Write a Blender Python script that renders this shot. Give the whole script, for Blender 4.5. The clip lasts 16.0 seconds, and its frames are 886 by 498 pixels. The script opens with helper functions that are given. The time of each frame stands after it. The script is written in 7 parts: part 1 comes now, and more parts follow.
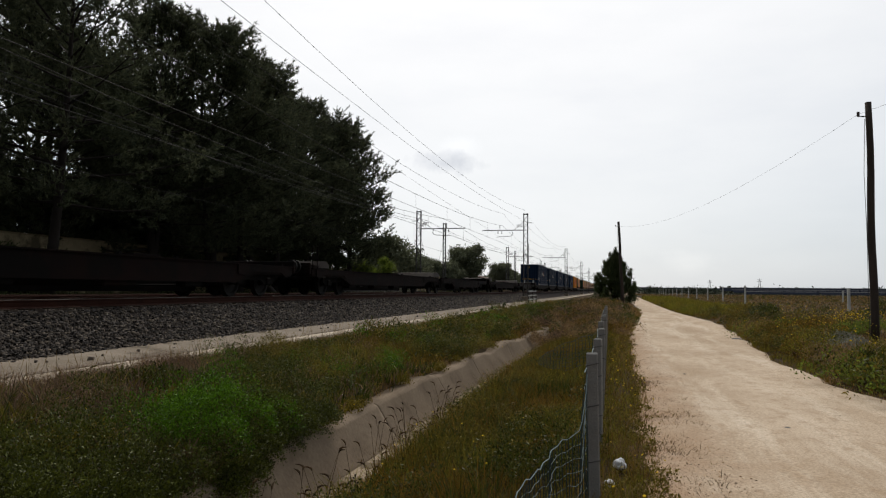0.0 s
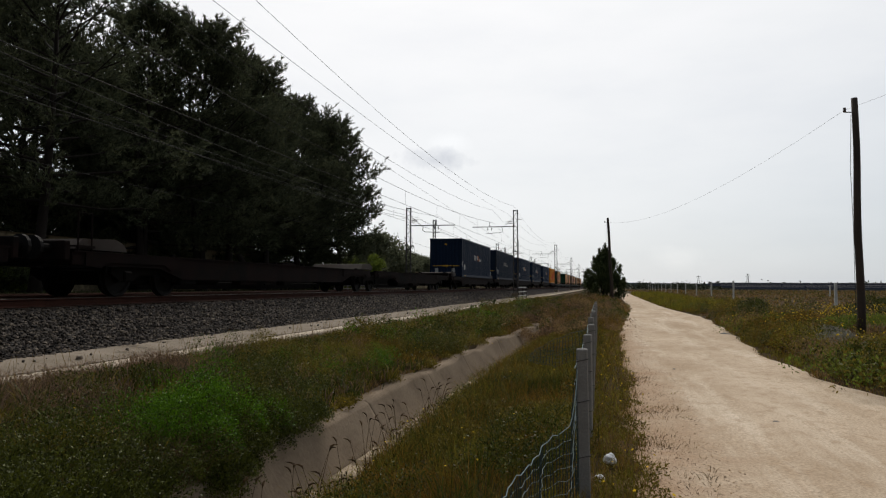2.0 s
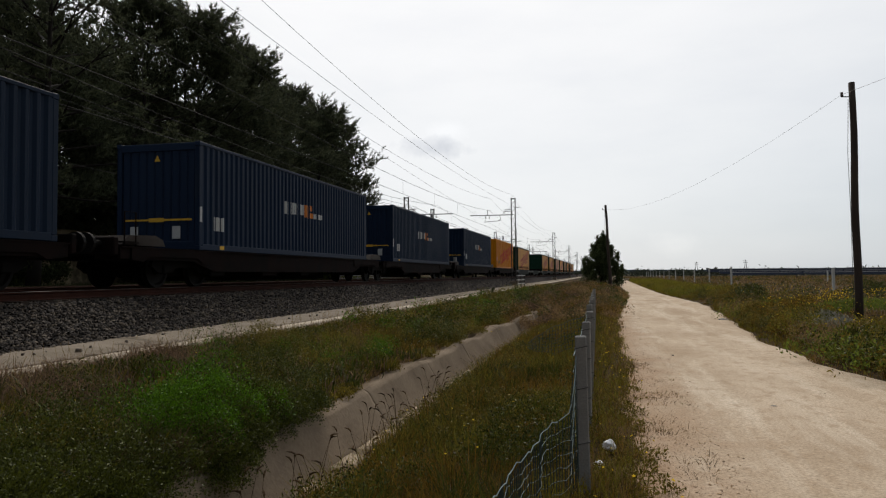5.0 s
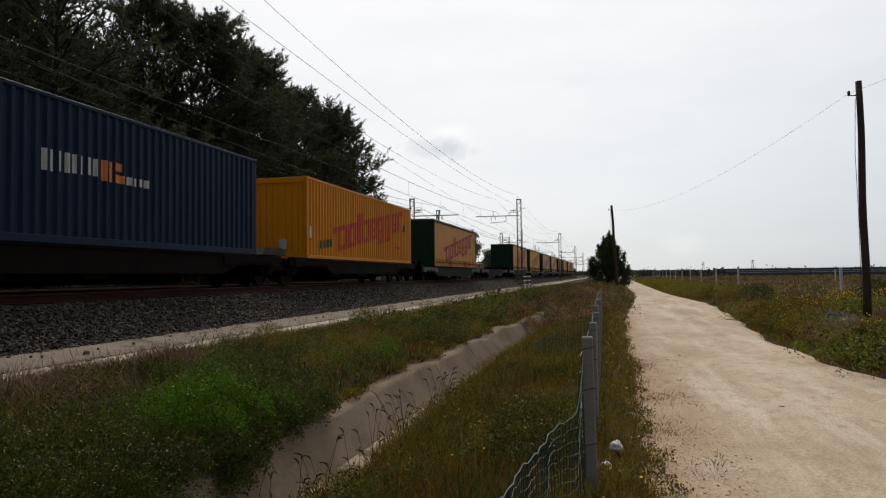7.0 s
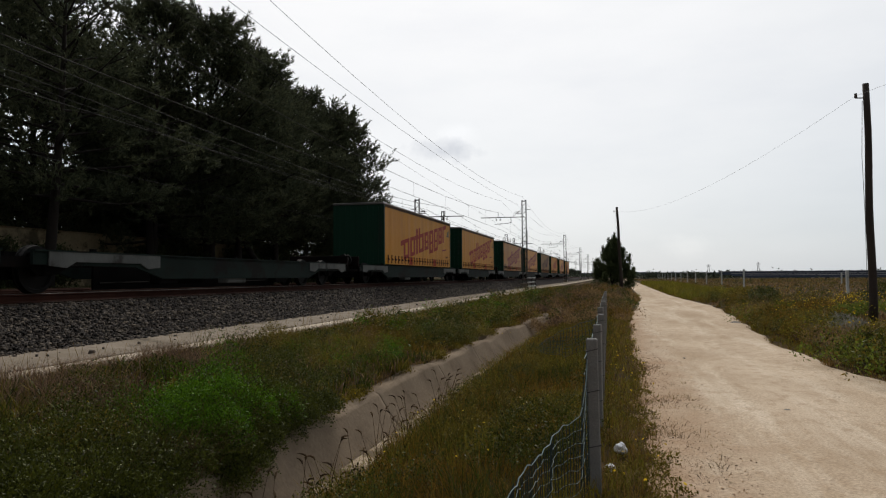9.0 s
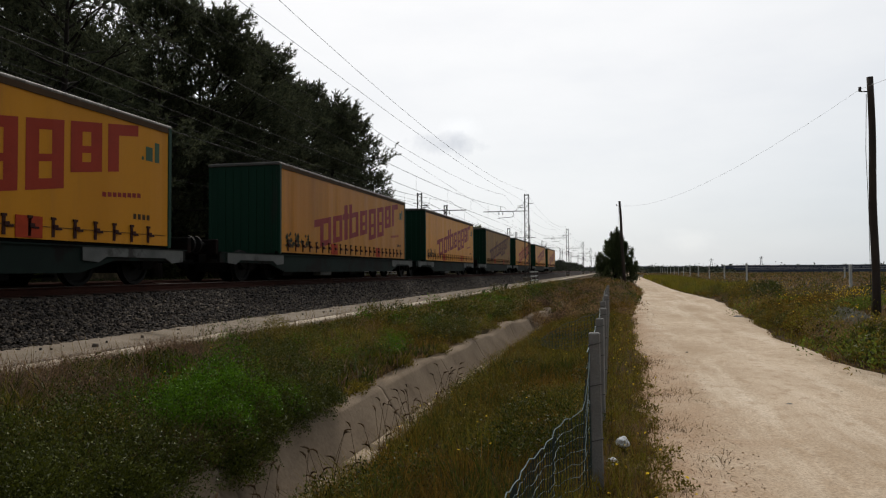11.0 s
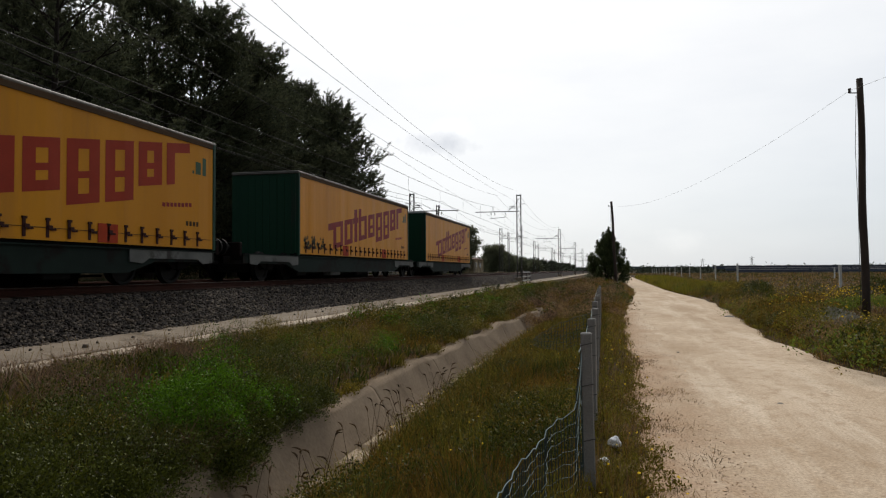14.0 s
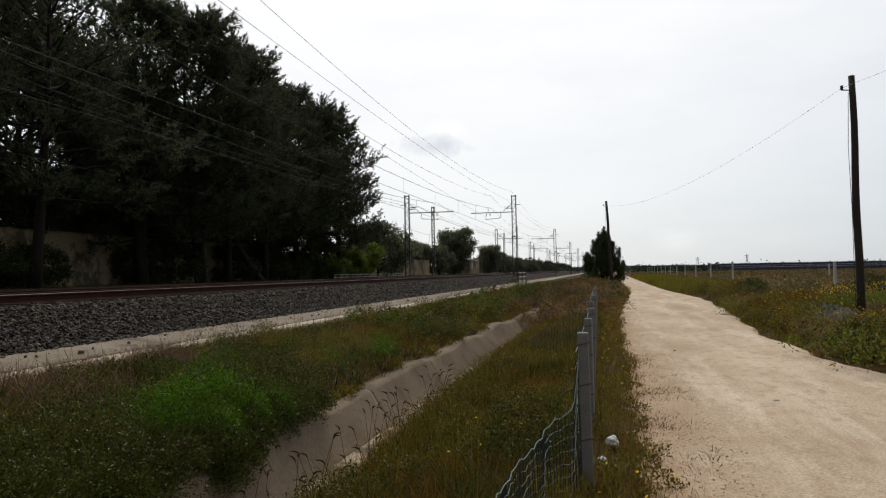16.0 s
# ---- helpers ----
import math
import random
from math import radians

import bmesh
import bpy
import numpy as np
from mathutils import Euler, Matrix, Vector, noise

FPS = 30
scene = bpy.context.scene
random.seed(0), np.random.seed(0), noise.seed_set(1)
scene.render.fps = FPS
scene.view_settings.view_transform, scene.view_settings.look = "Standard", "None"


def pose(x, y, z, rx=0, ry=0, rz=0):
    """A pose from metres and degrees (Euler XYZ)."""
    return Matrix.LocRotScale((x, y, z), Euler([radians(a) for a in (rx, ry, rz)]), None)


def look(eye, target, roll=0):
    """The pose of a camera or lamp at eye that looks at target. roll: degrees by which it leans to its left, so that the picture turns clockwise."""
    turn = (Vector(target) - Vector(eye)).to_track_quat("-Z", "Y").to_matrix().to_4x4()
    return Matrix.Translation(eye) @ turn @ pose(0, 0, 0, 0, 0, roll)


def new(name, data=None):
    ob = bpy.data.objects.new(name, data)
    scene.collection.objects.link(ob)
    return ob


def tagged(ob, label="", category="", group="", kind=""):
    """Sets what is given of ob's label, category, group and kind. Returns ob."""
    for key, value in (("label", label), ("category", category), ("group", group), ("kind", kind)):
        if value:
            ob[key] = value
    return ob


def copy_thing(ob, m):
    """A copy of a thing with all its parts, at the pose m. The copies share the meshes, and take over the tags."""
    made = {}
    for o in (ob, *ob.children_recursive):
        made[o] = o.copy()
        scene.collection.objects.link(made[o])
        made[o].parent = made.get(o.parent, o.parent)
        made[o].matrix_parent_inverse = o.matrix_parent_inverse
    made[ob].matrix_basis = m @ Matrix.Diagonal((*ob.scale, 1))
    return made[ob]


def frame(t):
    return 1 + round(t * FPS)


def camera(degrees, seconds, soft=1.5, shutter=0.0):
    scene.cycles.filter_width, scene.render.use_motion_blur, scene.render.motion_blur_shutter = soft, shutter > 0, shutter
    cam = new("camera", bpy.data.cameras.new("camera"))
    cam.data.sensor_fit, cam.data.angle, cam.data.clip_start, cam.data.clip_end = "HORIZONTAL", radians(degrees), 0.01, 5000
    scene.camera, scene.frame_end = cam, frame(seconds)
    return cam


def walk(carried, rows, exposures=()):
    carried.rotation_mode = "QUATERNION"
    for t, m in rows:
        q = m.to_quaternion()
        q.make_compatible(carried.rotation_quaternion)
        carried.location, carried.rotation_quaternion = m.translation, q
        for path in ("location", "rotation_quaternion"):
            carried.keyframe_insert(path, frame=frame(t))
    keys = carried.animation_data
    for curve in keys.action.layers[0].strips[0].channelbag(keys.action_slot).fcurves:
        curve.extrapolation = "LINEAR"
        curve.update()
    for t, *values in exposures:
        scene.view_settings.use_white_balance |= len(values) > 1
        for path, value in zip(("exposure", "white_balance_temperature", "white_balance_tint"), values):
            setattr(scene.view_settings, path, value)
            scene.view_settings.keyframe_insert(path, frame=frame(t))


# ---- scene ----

# ---- camera ----
cam = camera(63.53, 16.0, soft=1.2)
EYE = (0.0, 0.0, 1.6)
walk(cam, [
    (0.0, pose(*EYE, 93.203, -0.511, 13.453)),
    (0.5, pose(*EYE, 93.241, -0.099, 12.938)),
    (1.0, pose(*EYE, 93.114, 0.038, 12.515)),
    (1.5, pose(*EYE, 93.147, -0.112, 12.857)),
    (2.0, pose(*EYE, 92.954, -0.189, 12.664)),
    (2.5, pose(*EYE, 92.746, -0.063, 12.438)),
    (3.0, pose(*EYE, 92.490, -0.252, 12.284)),
    (3.5, pose(*EYE, 92.563, 0.003, 12.394)),
    (4.0, pose(*EYE, 92.428, 0.170, 12.324)),
    (6.5, pose(*EYE, 91.841, 0.722, 12.946)),
    (7.0, pose(*EYE, 92.160, 0.627, 13.017)),
    (7.5, pose(*EYE, 92.182, 0.364, 12.927)),
    (8.0, pose(*EYE, 92.254, 0.160, 13.164)),
    (8.5, pose(*EYE, 92.382, 0.298, 12.990)),
    (9.0, pose(*EYE, 92.248, 0.344, 13.391)),
    (11.5, pose(*EYE, 91.748, 0.321, 13.591)),
    (12.0, pose(*EYE, 91.790, 0.431, 13.466)),
    (12.5, pose(*EYE, 91.906, 0.248, 12.908)),
    (13.0, pose(*EYE, 91.649, 0.285, 13.454)),
    (13.5, pose(*EYE, 91.962, 0.467, 13.189)),
    (14.0, pose(*EYE, 91.787, 0.320, 12.969)),
    (14.5, pose(*EYE, 91.740, 0.443, 12.798)),
    (15.0, pose(*EYE, 91.617, 0.656, 13.097)),
    (15.5, pose(*EYE, 91.824, 0.668, 12.945)),
    (16.0, pose(*EYE, 91.898, 1.019, 12.642)),
], exposures=[(0.0, -0.03), (2.0, -0.08), (8.6, -0.08), (11.5, -0.02), (12.0, 0.15), (12.4, 0.10), (13.0, -0.03), (14.0, 0.04), (16.0, 0.0)])

# ---- world, sun ----
SUN_ELEV, SUN_AZ = 48.0, -14.0      # degrees; azimuth from +y towards +x
sun_dir = Vector((math.sin(radians(SUN_AZ)) * math.cos(radians(SUN_ELEV)),
                  math.cos(radians(SUN_AZ)) * math.cos(radians(SUN_ELEV)), math.sin(radians(SUN_ELEV))))


def node(nt, kind, **sets):
    n = nt.nodes.new(kind)
    for k, v in sets.items():
        n.inputs[k].default_value = v
    return n


def ramp(nt, fac, stops):
    n = nt.nodes.new("ShaderNodeValToRGB")
    e = n.color_ramp.elements
    while len(e) < len(stops):
        e.new(0.5)
    for el, (pos, col) in zip(e, stops):
        el.position, el.color = pos, (*col, 1)
    nt.links.new(fac, n.inputs[0])
    return n.outputs[0]


def blend(nt, fac, a, b, mode="MIX"):
    n = nt.nodes.new("ShaderNodeMix")
    n.data_type, n.blend_type = "RGBA", mode
    for sock, val in ((n.inputs[0], fac), (n.inputs[6], a), (n.inputs[7], b)):
        if isinstance(val, bpy.types.NodeSocket):
            nt.links.new(val, sock)
        else:
            sock.default_value = val if isinstance(val, float) else (*val, 1)
    return n.outputs[2]


def maths(nt, op, a, b=0.0):
    n = nt.nodes.new("ShaderNodeMath")
    n.operation = op
    for i, v in enumerate((a, b)):
        if isinstance(v, bpy.types.NodeSocket):
            nt.links.new(v, n.inputs[i])
        else:
            n.inputs[i].default_value = v
    return n.outputs[0]


def build_world():
    w = bpy.data.worlds.new("overcast_sky")
    scene.world = w
    w.use_nodes = True
    nt = w.node_tree
    nt.nodes.clear()
    out = nt.nodes.new("ShaderNodeOutputWorld")
    sky = nt.nodes.new("ShaderNodeTexSky")
    sky.sky_type, sky.sun_disc = "NISHITA", False
    sky.sun_elevation, sky.sun_rotation = radians(SUN_ELEV), radians(SUN_AZ)
    bg_sky = node(nt, "ShaderNodeBackground", Strength=0.09)
    nt.links.new(sky.outputs[0], bg_sky.inputs[0])
    tc = nt.nodes.new("ShaderNodeTexCoord")
    # veil of cloud, brighter round the hidden sun
    dot = nt.nodes.new("ShaderNodeVectorMath")
    dot.operation = "DOT_PRODUCT"
    dot.inputs[1].default_value = sun_dir
    nt.links.new(tc.outputs["Generated"], dot.inputs[0])
    glow = ramp(nt, dot.outputs["Value"], [(0.0, (0.24, 0.26, 0.285)), (0.35, (0.40, 0.43, 0.46)), (0.57, (0.655, 0.70, 0.745)), (0.74, (0.94, 0.95, 0.96)), (0.90, (1.10, 1.09, 1.08))])
    mp = node(nt, "ShaderNodeMapping", Scale=(1.6, 1.6, 5.5))
    nt.links.new(tc.outputs["Generated"], mp.inputs[0])
    n1 = node(nt, "ShaderNodeTexNoise", Scale=2.3, Detail=6.0, Roughness=0.55)
    nt.links.new(mp.outputs[0], n1.inputs["Vector"])
    veil = ramp(nt, n1.outputs["Fac"], [(0.32, (0.955, 0.96, 0.97)), (0.50, (1.0, 1.0, 1.0)), (0.70, (1.035, 1.03, 1.03))])
    col = blend(nt, 1.0, glow, veil, "MULTIPLY")
    # one small grey cloud over the line, puffs low on the horizon
    n2 = node(nt, "ShaderNodeTexNoise", Scale=14.0, Detail=5.0, Roughness=0.6)
    nt.links.new(tc.outputs["Generated"], n2.inputs["Vector"])
    for cdir, size, shade in CLOUDS:
        d = nt.nodes.new("ShaderNodeVectorMath")
        d.operation = "SUBTRACT"
        d.inputs[1].default_value = cdir
        nt.links.new(tc.outputs["Generated"], d.inputs[0])
        sc = nt.nodes.new("ShaderNodeVectorMath")
        sc.operation = "MULTIPLY"
        sc.inputs[1].default_value = (1 / size[0], 1 / size[0], 1 / size[1])
        nt.links.new(d.outputs[0], sc.inputs[0])
        ln = nt.nodes.new("ShaderNodeVectorMath")
        ln.operation = "LENGTH"
        nt.links.new(sc.outputs[0], ln.inputs[0])
        edge = maths(nt, "ADD", ln.outputs["Value"], maths(nt, "MULTIPLY", maths(nt, "SUBTRACT", n2.outputs["Fac"], 0.5), 2.2))
        m = ramp(nt, edge, [(0.15, (1, 1, 1)), (1.0, (0, 0, 0))])
        col = blend(nt, m, col, blend(nt, 1.0, col, shade, "MULTIPLY"))
    bg = node(nt, "ShaderNodeBackground", Strength=1.0)
    nt.links.new(col, bg.inputs[0])
    mix = node(nt, "ShaderNodeMixShader", Fac=0.88)
    nt.links.new(bg_sky.outputs[0], mix.inputs[1])
    nt.links.new(bg.outputs[0], mix.inputs[2])
    nt.links.new(mix.outputs[0], out.inputs[0])


CLOUDS = [((-0.226, 0.958, 0.172), (0.055, 0.022), (0.62, 0.64, 0.69)),
          ((-0.205, 0.962, 0.198), (0.040, 0.018), (1.06, 1.06, 1.06)),
          ((0.100, 0.994, 0.040), (0.050, 0.018), (1.08, 1.07, 1.06))]
build_world()
sun = new("sun", bpy.data.lights.new("sun", "SUN"))
sun.data.energy, sun.data.angle, sun.data.color = 1.85, radians(14), (1.0, 0.94, 0.85)
sun.matrix_world = look(sun_dir * 100, (0, 0, 0))


# ---- materials ----
def surface(name, base, other, scale=4.0, rough=0.7, metal=0.0, bump=0.15, fine=60.0, stain=None, stain_scale=0.6, stain_at=0.58,
            streak=False, coords="Object", per_object=0.0, island=0.0, translucent=0.0, spec=0.25, leaf_gloss=0.0, stain_soft=0.09):
    """base and other blend by a broad and a fine noise; stain is a third colour in patches; relief from the fine noise."""
    m = bpy.data.materials.new(name)
    m.use_nodes = True
    nt = m.node_tree
    bs = nt.nodes["Principled BSDF"]
    tc = nt.nodes.new("ShaderNodeTexCoord")
    vec = tc.outputs[coords]
    if streak:
        mp = node(nt, "ShaderNodeMapping", Scale=streak if isinstance(streak, tuple) else (1.0, 1.0, 0.12))
        nt.links.new(vec, mp.inputs[0])
        svec = mp.outputs[0]
    else:
        svec = vec
    n1 = node(nt, "ShaderNodeTexNoise", Scale=scale, Detail=5.0, Roughness=0.6)
    n2 = node(nt, "ShaderNodeTexNoise", Scale=fine, Detail=4.0, Roughness=0.65)
    nt.links.new(svec, n1.inputs["Vector"])
    nt.links.new(vec, n2.inputs["Vector"])
    f1 = ramp(nt, n1.outputs["Fac"], [(0.32, (0, 0, 0)), (0.68, (1, 1, 1))])
    col = blend(nt, f1, base, other)
    f2 = ramp(nt, n2.outputs["Fac"], [(0.25, (0.74, 0.74, 0.74)), (0.75, (1.22, 1.22, 1.22))])
    col = blend(nt, 0.75, col, blend(nt, 1.0, col, f2, "MULTIPLY"))
    if stain:
        n3 = node(nt, "ShaderNodeTexNoise", Scale=stain_scale, Detail=7.0, Roughness=0.68)
        nt.links.new(svec, n3.inputs["Vector"])
        fs = ramp(nt, n3.outputs["Fac"], [(stain_at, (0, 0, 0)), (stain_at + stain_soft, (0.85, 0.85, 0.85))])
        col = blend(nt, fs, col, stain)
    if per_object or island:
        src = nt.nodes.new("ShaderNodeObjectInfo" if per_object else "ShaderNodeNewGeometry")
        k = per_object or island
        fr = ramp(nt, src.outputs["Random" if per_object else "Random Per Island"], [(0.0, (1 - k, 1 - k, 1 - k)), (0.5, (1, 1, 1)), (1.0, (1 + k, 1 + k * 0.9, 1 + k * 0.6))])
        col = blend(nt, 1.0, col, fr, "MULTIPLY")
    nt.links.new(col, bs.inputs["Base Color"])
    bs.inputs["Roughness"].default_value = rough
    bs.inputs["Metallic"].default_value = metal
    bs.inputs["Specular IOR Level"].default_value = (leaf_gloss or 0.06) if translucent else spec
    if bump:
        b = node(nt, "ShaderNodeBump", Strength=bump, Distance=0.02)
        nt.links.new(n2.outputs["Fac"], b.inputs["Height"])
        nt.links.new(b.outputs[0], bs.inputs["Normal"])
    if translucent:
        tr = nt.nodes.new("ShaderNodeBsdfTranslucent")
        nt.links.new(col, tr.inputs[0])
        mx = node(nt, "ShaderNodeMixShader", Fac=translucent)
        nt.links.new(bs.outputs[0], mx.inputs[1])
        nt.links.new(tr.outputs[0], mx.inputs[2])
        nt.links.new(mx.outputs[0], nt.nodes["Material Output"].inputs[0])
    return m


M = {}
M["soil"] = surface("grassy_soil", (0.0562, 0.0346, 0.0158), (0.0346, 0.0245, 0.0101), 0.9, 0.95, bump=0.5, fine=18, stain=(0.15, 0.105, 0.062), stain_scale=1.0, stain_at=0.56, spec=0.05)
M["ballast"] = surface("ballast_bed", (0.024, 0.019, 0.017), (0.036, 0.029, 0.025), 3, 0.95, bump=0.9, fine=26, spec=0.05)
M["stone"] = surface("ballast_stone", (0.074, 0.062, 0.054), (0.026, 0.021, 0.018), 9, 0.8, bump=0.2, fine=60, island=0.9, spec=0.15)
M["gravel"] = surface("pale_gravel", (0.42, 0.34, 0.25), (0.33, 0.26, 0.18), 5, 0.95, bump=0.2, fine=60, island=0.35, spec=0.1)
M["concrete"] = surface("grey_concrete", (0.255, 0.212, 0.165), (0.190, 0.156, 0.118), 1.4, 0.9, bump=0.3, fine=30, stain=(0.09, 0.072, 0.052), stain_scale=0.9, stain_at=0.55, spec=0.05)
M["lip"] = surface("pale_concrete", (0.56, 0.475, 0.370), (0.42, 0.345, 0.262), 1.2, 0.9, bump=0.3, fine=30, stain=(0.17, 0.135, 0.098), stain_scale=1.5, stain_at=0.60, spec=0.05)
M["lining"] = surface("ditch_concrete", (0.225, 0.172, 0.122), (0.165, 0.124, 0.086), 1.1, 0.9, bump=0.7, fine=20, stain=(0.095, 0.070, 0.046), stain_scale=1.1, stain_at=0.56, stain_soft=0.22, spec=0.05)
M["post"] = surface("post_concrete", (0.235, 0.226, 0.210), (0.170, 0.163, 0.152), 4, 0.9, bump=0.35, fine=70, stain=(0.12, 0.11, 0.10), stain_scale=3)
M["white_post"] = surface("whitish_post_concrete", (0.55, 0.54, 0.50), (0.42, 0.41, 0.38), 2, 0.9, fine=40)
M["rail"] = surface("rusty_rail_steel", (0.050, 0.017, 0.010), (0.032, 0.012, 0.008), 3, 0.8, bump=0.2, spec=0.1)
M["rail_top"] = surface("worn_rail_head", (0.115, 0.096, 0.082), (0.08, 0.066, 0.056), 3, 0.45, metal=0.4, bump=0.0)
M["sleeper"] = surface("rust_stained_sleeper", (0.060, 0.046, 0.037), (0.038, 0.028, 0.022), 2, 0.9, per_object=0.2, spec=0.05)
M["galv"] = surface("weathered_galvanised_steel", (0.075, 0.070, 0.064), (0.045, 0.040, 0.035), 2.5, 0.6, metal=0.4, bump=0.1, stain=(0.06, 0.034, 0.020), stain_scale=1.2)
M["wire"] = surface("grey_weathered_wire", (0.040, 0.038, 0.037), (0.055, 0.052, 0.050), 3, 0.8, bump=0.0, spec=0.05)
M["insulator"] = surface("brown_glazed_ceramic", (0.045, 0.028, 0.022), (0.06, 0.04, 0.03), 6, 0.25, bump=0.0)
M["bark"] = surface("dark_bark", (0.026, 0.020, 0.016), (0.016, 0.012, 0.009), 6, 0.95, bump=0.9, fine=14, streak=True)
M["needles"] = surface("pine_needles", (0.060, 0.072, 0.042), (0.094, 0.104, 0.064), 0.5, 0.7, bump=0.0, island=0.65, translucent=0.36, leaf_gloss=0.06)
M["olive"] = surface("olive_leaves", (0.105, 0.118, 0.070), (0.155, 0.165, 0.105), 0.7, 0.7, bump=0.0, island=0.45, translucent=0.35)
M["fresh"] = surface("fresh_shrub_leaves", (0.1050, 0.1500, 0.0220), (0.1450, 0.1750, 0.0300), 1.0, 0.7, bump=0.0, island=0.45, translucent=0.45)
M["juniper"] = surface("juniper_needles", (0.060, 0.080, 0.036), (0.085, 0.102, 0.046), 1.2, 0.8, bump=0.0, island=0.5, translucent=0.35)
M["wood_pole"] = surface("tarred_wood", (0.060, 0.043, 0.033), (0.035, 0.026, 0.021), 5, 0.9, bump=0.7, fine=30, streak=True, stain=(0.09, 0.07, 0.055), stain_scale=1.2)
M["wall"] = surface("old_plaster", (0.30, 0.235, 0.140), (0.20, 0.155, 0.088), 0.6, 0.95, bump=0.4, fine=12, stain=(0.055, 0.045, 0.026), stain_scale=0.42, stain_at=0.50, stain_soft=0.07)
M["blue"] = surface("dark_blue_paint", (0.0085, 0.0195, 0.044), (0.0065, 0.015, 0.034), 0.8, 0.55, bump=0.05, streak=True, stain=(0.014, 0.022, 0.036), stain_scale=1.4, stain_at=0.62, spec=0.10)
M["blue_grey"] = surface("faded_blue_paint", (0.0085, 0.0180, 0.038), (0.0105, 0.0185, 0.033), 0.8, 0.6, bump=0.05, streak=True, stain=(0.022, 0.025, 0.030), stain_scale=1.4, stain_at=0.58, spec=0.10)
M["yellow"] = surface("orange_yellow_paint", (0.62, 0.228, 0.005), (0.52, 0.180, 0.005), 0.7, 0.5, bump=0.04, streak=True, stain=(0.26, 0.09, 0.012), stain_scale=1.8, stain_at=0.64, spec=0.10)
M["curtain"] = surface("yellow_tarpaulin", (0.60, 0.248, 0.005), (0.50, 0.200, 0.004), 0.5, 0.45, bump=0.05, fine=120, streak=True, stain=(0.36, 0.145, 0.012), stain_scale=0.9, stain_at=0.52, stain_soft=0.25, spec=0.10)
M["curtain_brown"] = surface("grimy_orange_tarpaulin", (0.44, 0.176, 0.005), (0.36, 0.142, 0.004), 0.5, 0.45, bump=0.05, fine=120, streak=True, stain=(0.20, 0.082, 0.010), stain_scale=0.9, stain_at=0.50, stain_soft=0.25, spec=0.10)
M["curtain_dirty"] = surface("dirty_dull_tarpaulin", (0.245, 0.122, 0.010), (0.20, 0.098, 0.010), 0.6, 0.5, bump=0.05, fine=120, streak=True, stain=(0.14, 0.068, 0.014), stain_scale=1.1, stain_at=0.48, stain_soft=0.25, spec=0.08)
M["curtain_old"] = surface("faded_yellow_tarpaulin", (0.55, 0.238, 0.012), (0.46, 0.192, 0.011), 0.5, 0.5, bump=0.05, fine=120, streak=True, stain=(0.34, 0.150, 0.025), stain_scale=0.8, stain_at=0.50, stain_soft=0.25, spec=0.08)
M["red"] = surface("red_print", (0.225, 0.026, 0.020), (0.185, 0.020, 0.018), 1.2, 0.5, bump=0.0, spec=0.08)
M["red_fade"] = surface("faded_red_print", (0.50, 0.060, 0.028), (0.52, 0.105, 0.04), 1.2, 0.55, bump=0.0, spec=0.08)
M["green"] = surface("dark_green_paint", (0.007, 0.037, 0.020), (0.0055, 0.028, 0.015), 0.9, 0.5, bump=0.05, streak=True, stain=(0.016, 0.026, 0.018), stain_scale=1.5, spec=0.12)
M["white_print"] = surface("white_print", (0.48, 0.48, 0.46), (0.36, 0.36, 0.35), 2, 0.6, bump=0.0)
M["orange_print"] = surface("orange_print", (0.62, 0.20, 0.03), (0.52, 0.16, 0.03), 2, 0.6, bump=0.0)
M["sign_yellow"] = surface("yellow_sticker", (0.65, 0.38, 0.03), (0.5, 0.28, 0.03), 2, 0.6, bump=0.0)
M["green_print"] = surface("green_print", (0.03, 0.075, 0.03), (0.025, 0.06, 0.03), 2, 0.6, bump=0.0)
# Deep shade under the wagons is put into near-black frame and wheel colours.
M["frame_dark"] = surface("shade_dark_frame", (0.006, 0.005, 0.0045), (0.0045, 0.004, 0.0036), 1.5, 0.85, bump=0.2, stain=(0.012, 0.007, 0.0055), stain_scale=1.2, spec=0.05)
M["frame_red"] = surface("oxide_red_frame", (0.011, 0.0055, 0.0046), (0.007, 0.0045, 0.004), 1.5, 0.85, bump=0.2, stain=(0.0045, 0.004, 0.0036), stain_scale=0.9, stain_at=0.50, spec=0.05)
M["frame_green"] = surface("pale_worn_grey_frame", (0.125, 0.128, 0.120), (0.070, 0.072, 0.068), 1.0, 0.7, bump=0.15, stain=(0.022, 0.018, 0.015), stain_scale=0.9, stain_at=0.54, spec=0.12)
M["sill_green"] = surface("dark_green_sill", (0.010, 0.019, 0.015), (0.007, 0.012, 0.010), 1.2, 0.75, bump=0.15, stain=(0.008, 0.006, 0.005), stain_scale=1.1, stain_at=0.50, spec=0.08)
M["pale_steel"] = surface("pale_worn_plate", (0.30, 0.28, 0.26), (0.20, 0.18, 0.165), 1.5, 0.6, bump=0.15, stain=(0.09, 0.07, 0.06), stain_scale=1.4)
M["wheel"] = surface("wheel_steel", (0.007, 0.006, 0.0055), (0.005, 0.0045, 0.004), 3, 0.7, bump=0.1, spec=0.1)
M["roof_edge"] = surface("grey_roof_tarpaulin", (0.12, 0.11, 0.10), (0.075, 0.068, 0.06), 1.2, 0.6, bump=0.1, fine=15)
M["black"] = surface("dark_red_strap", (0.045, 0.014, 0.011), (0.030, 0.012, 0.010), 6, 0.7, bump=0.0, spec=0.1)
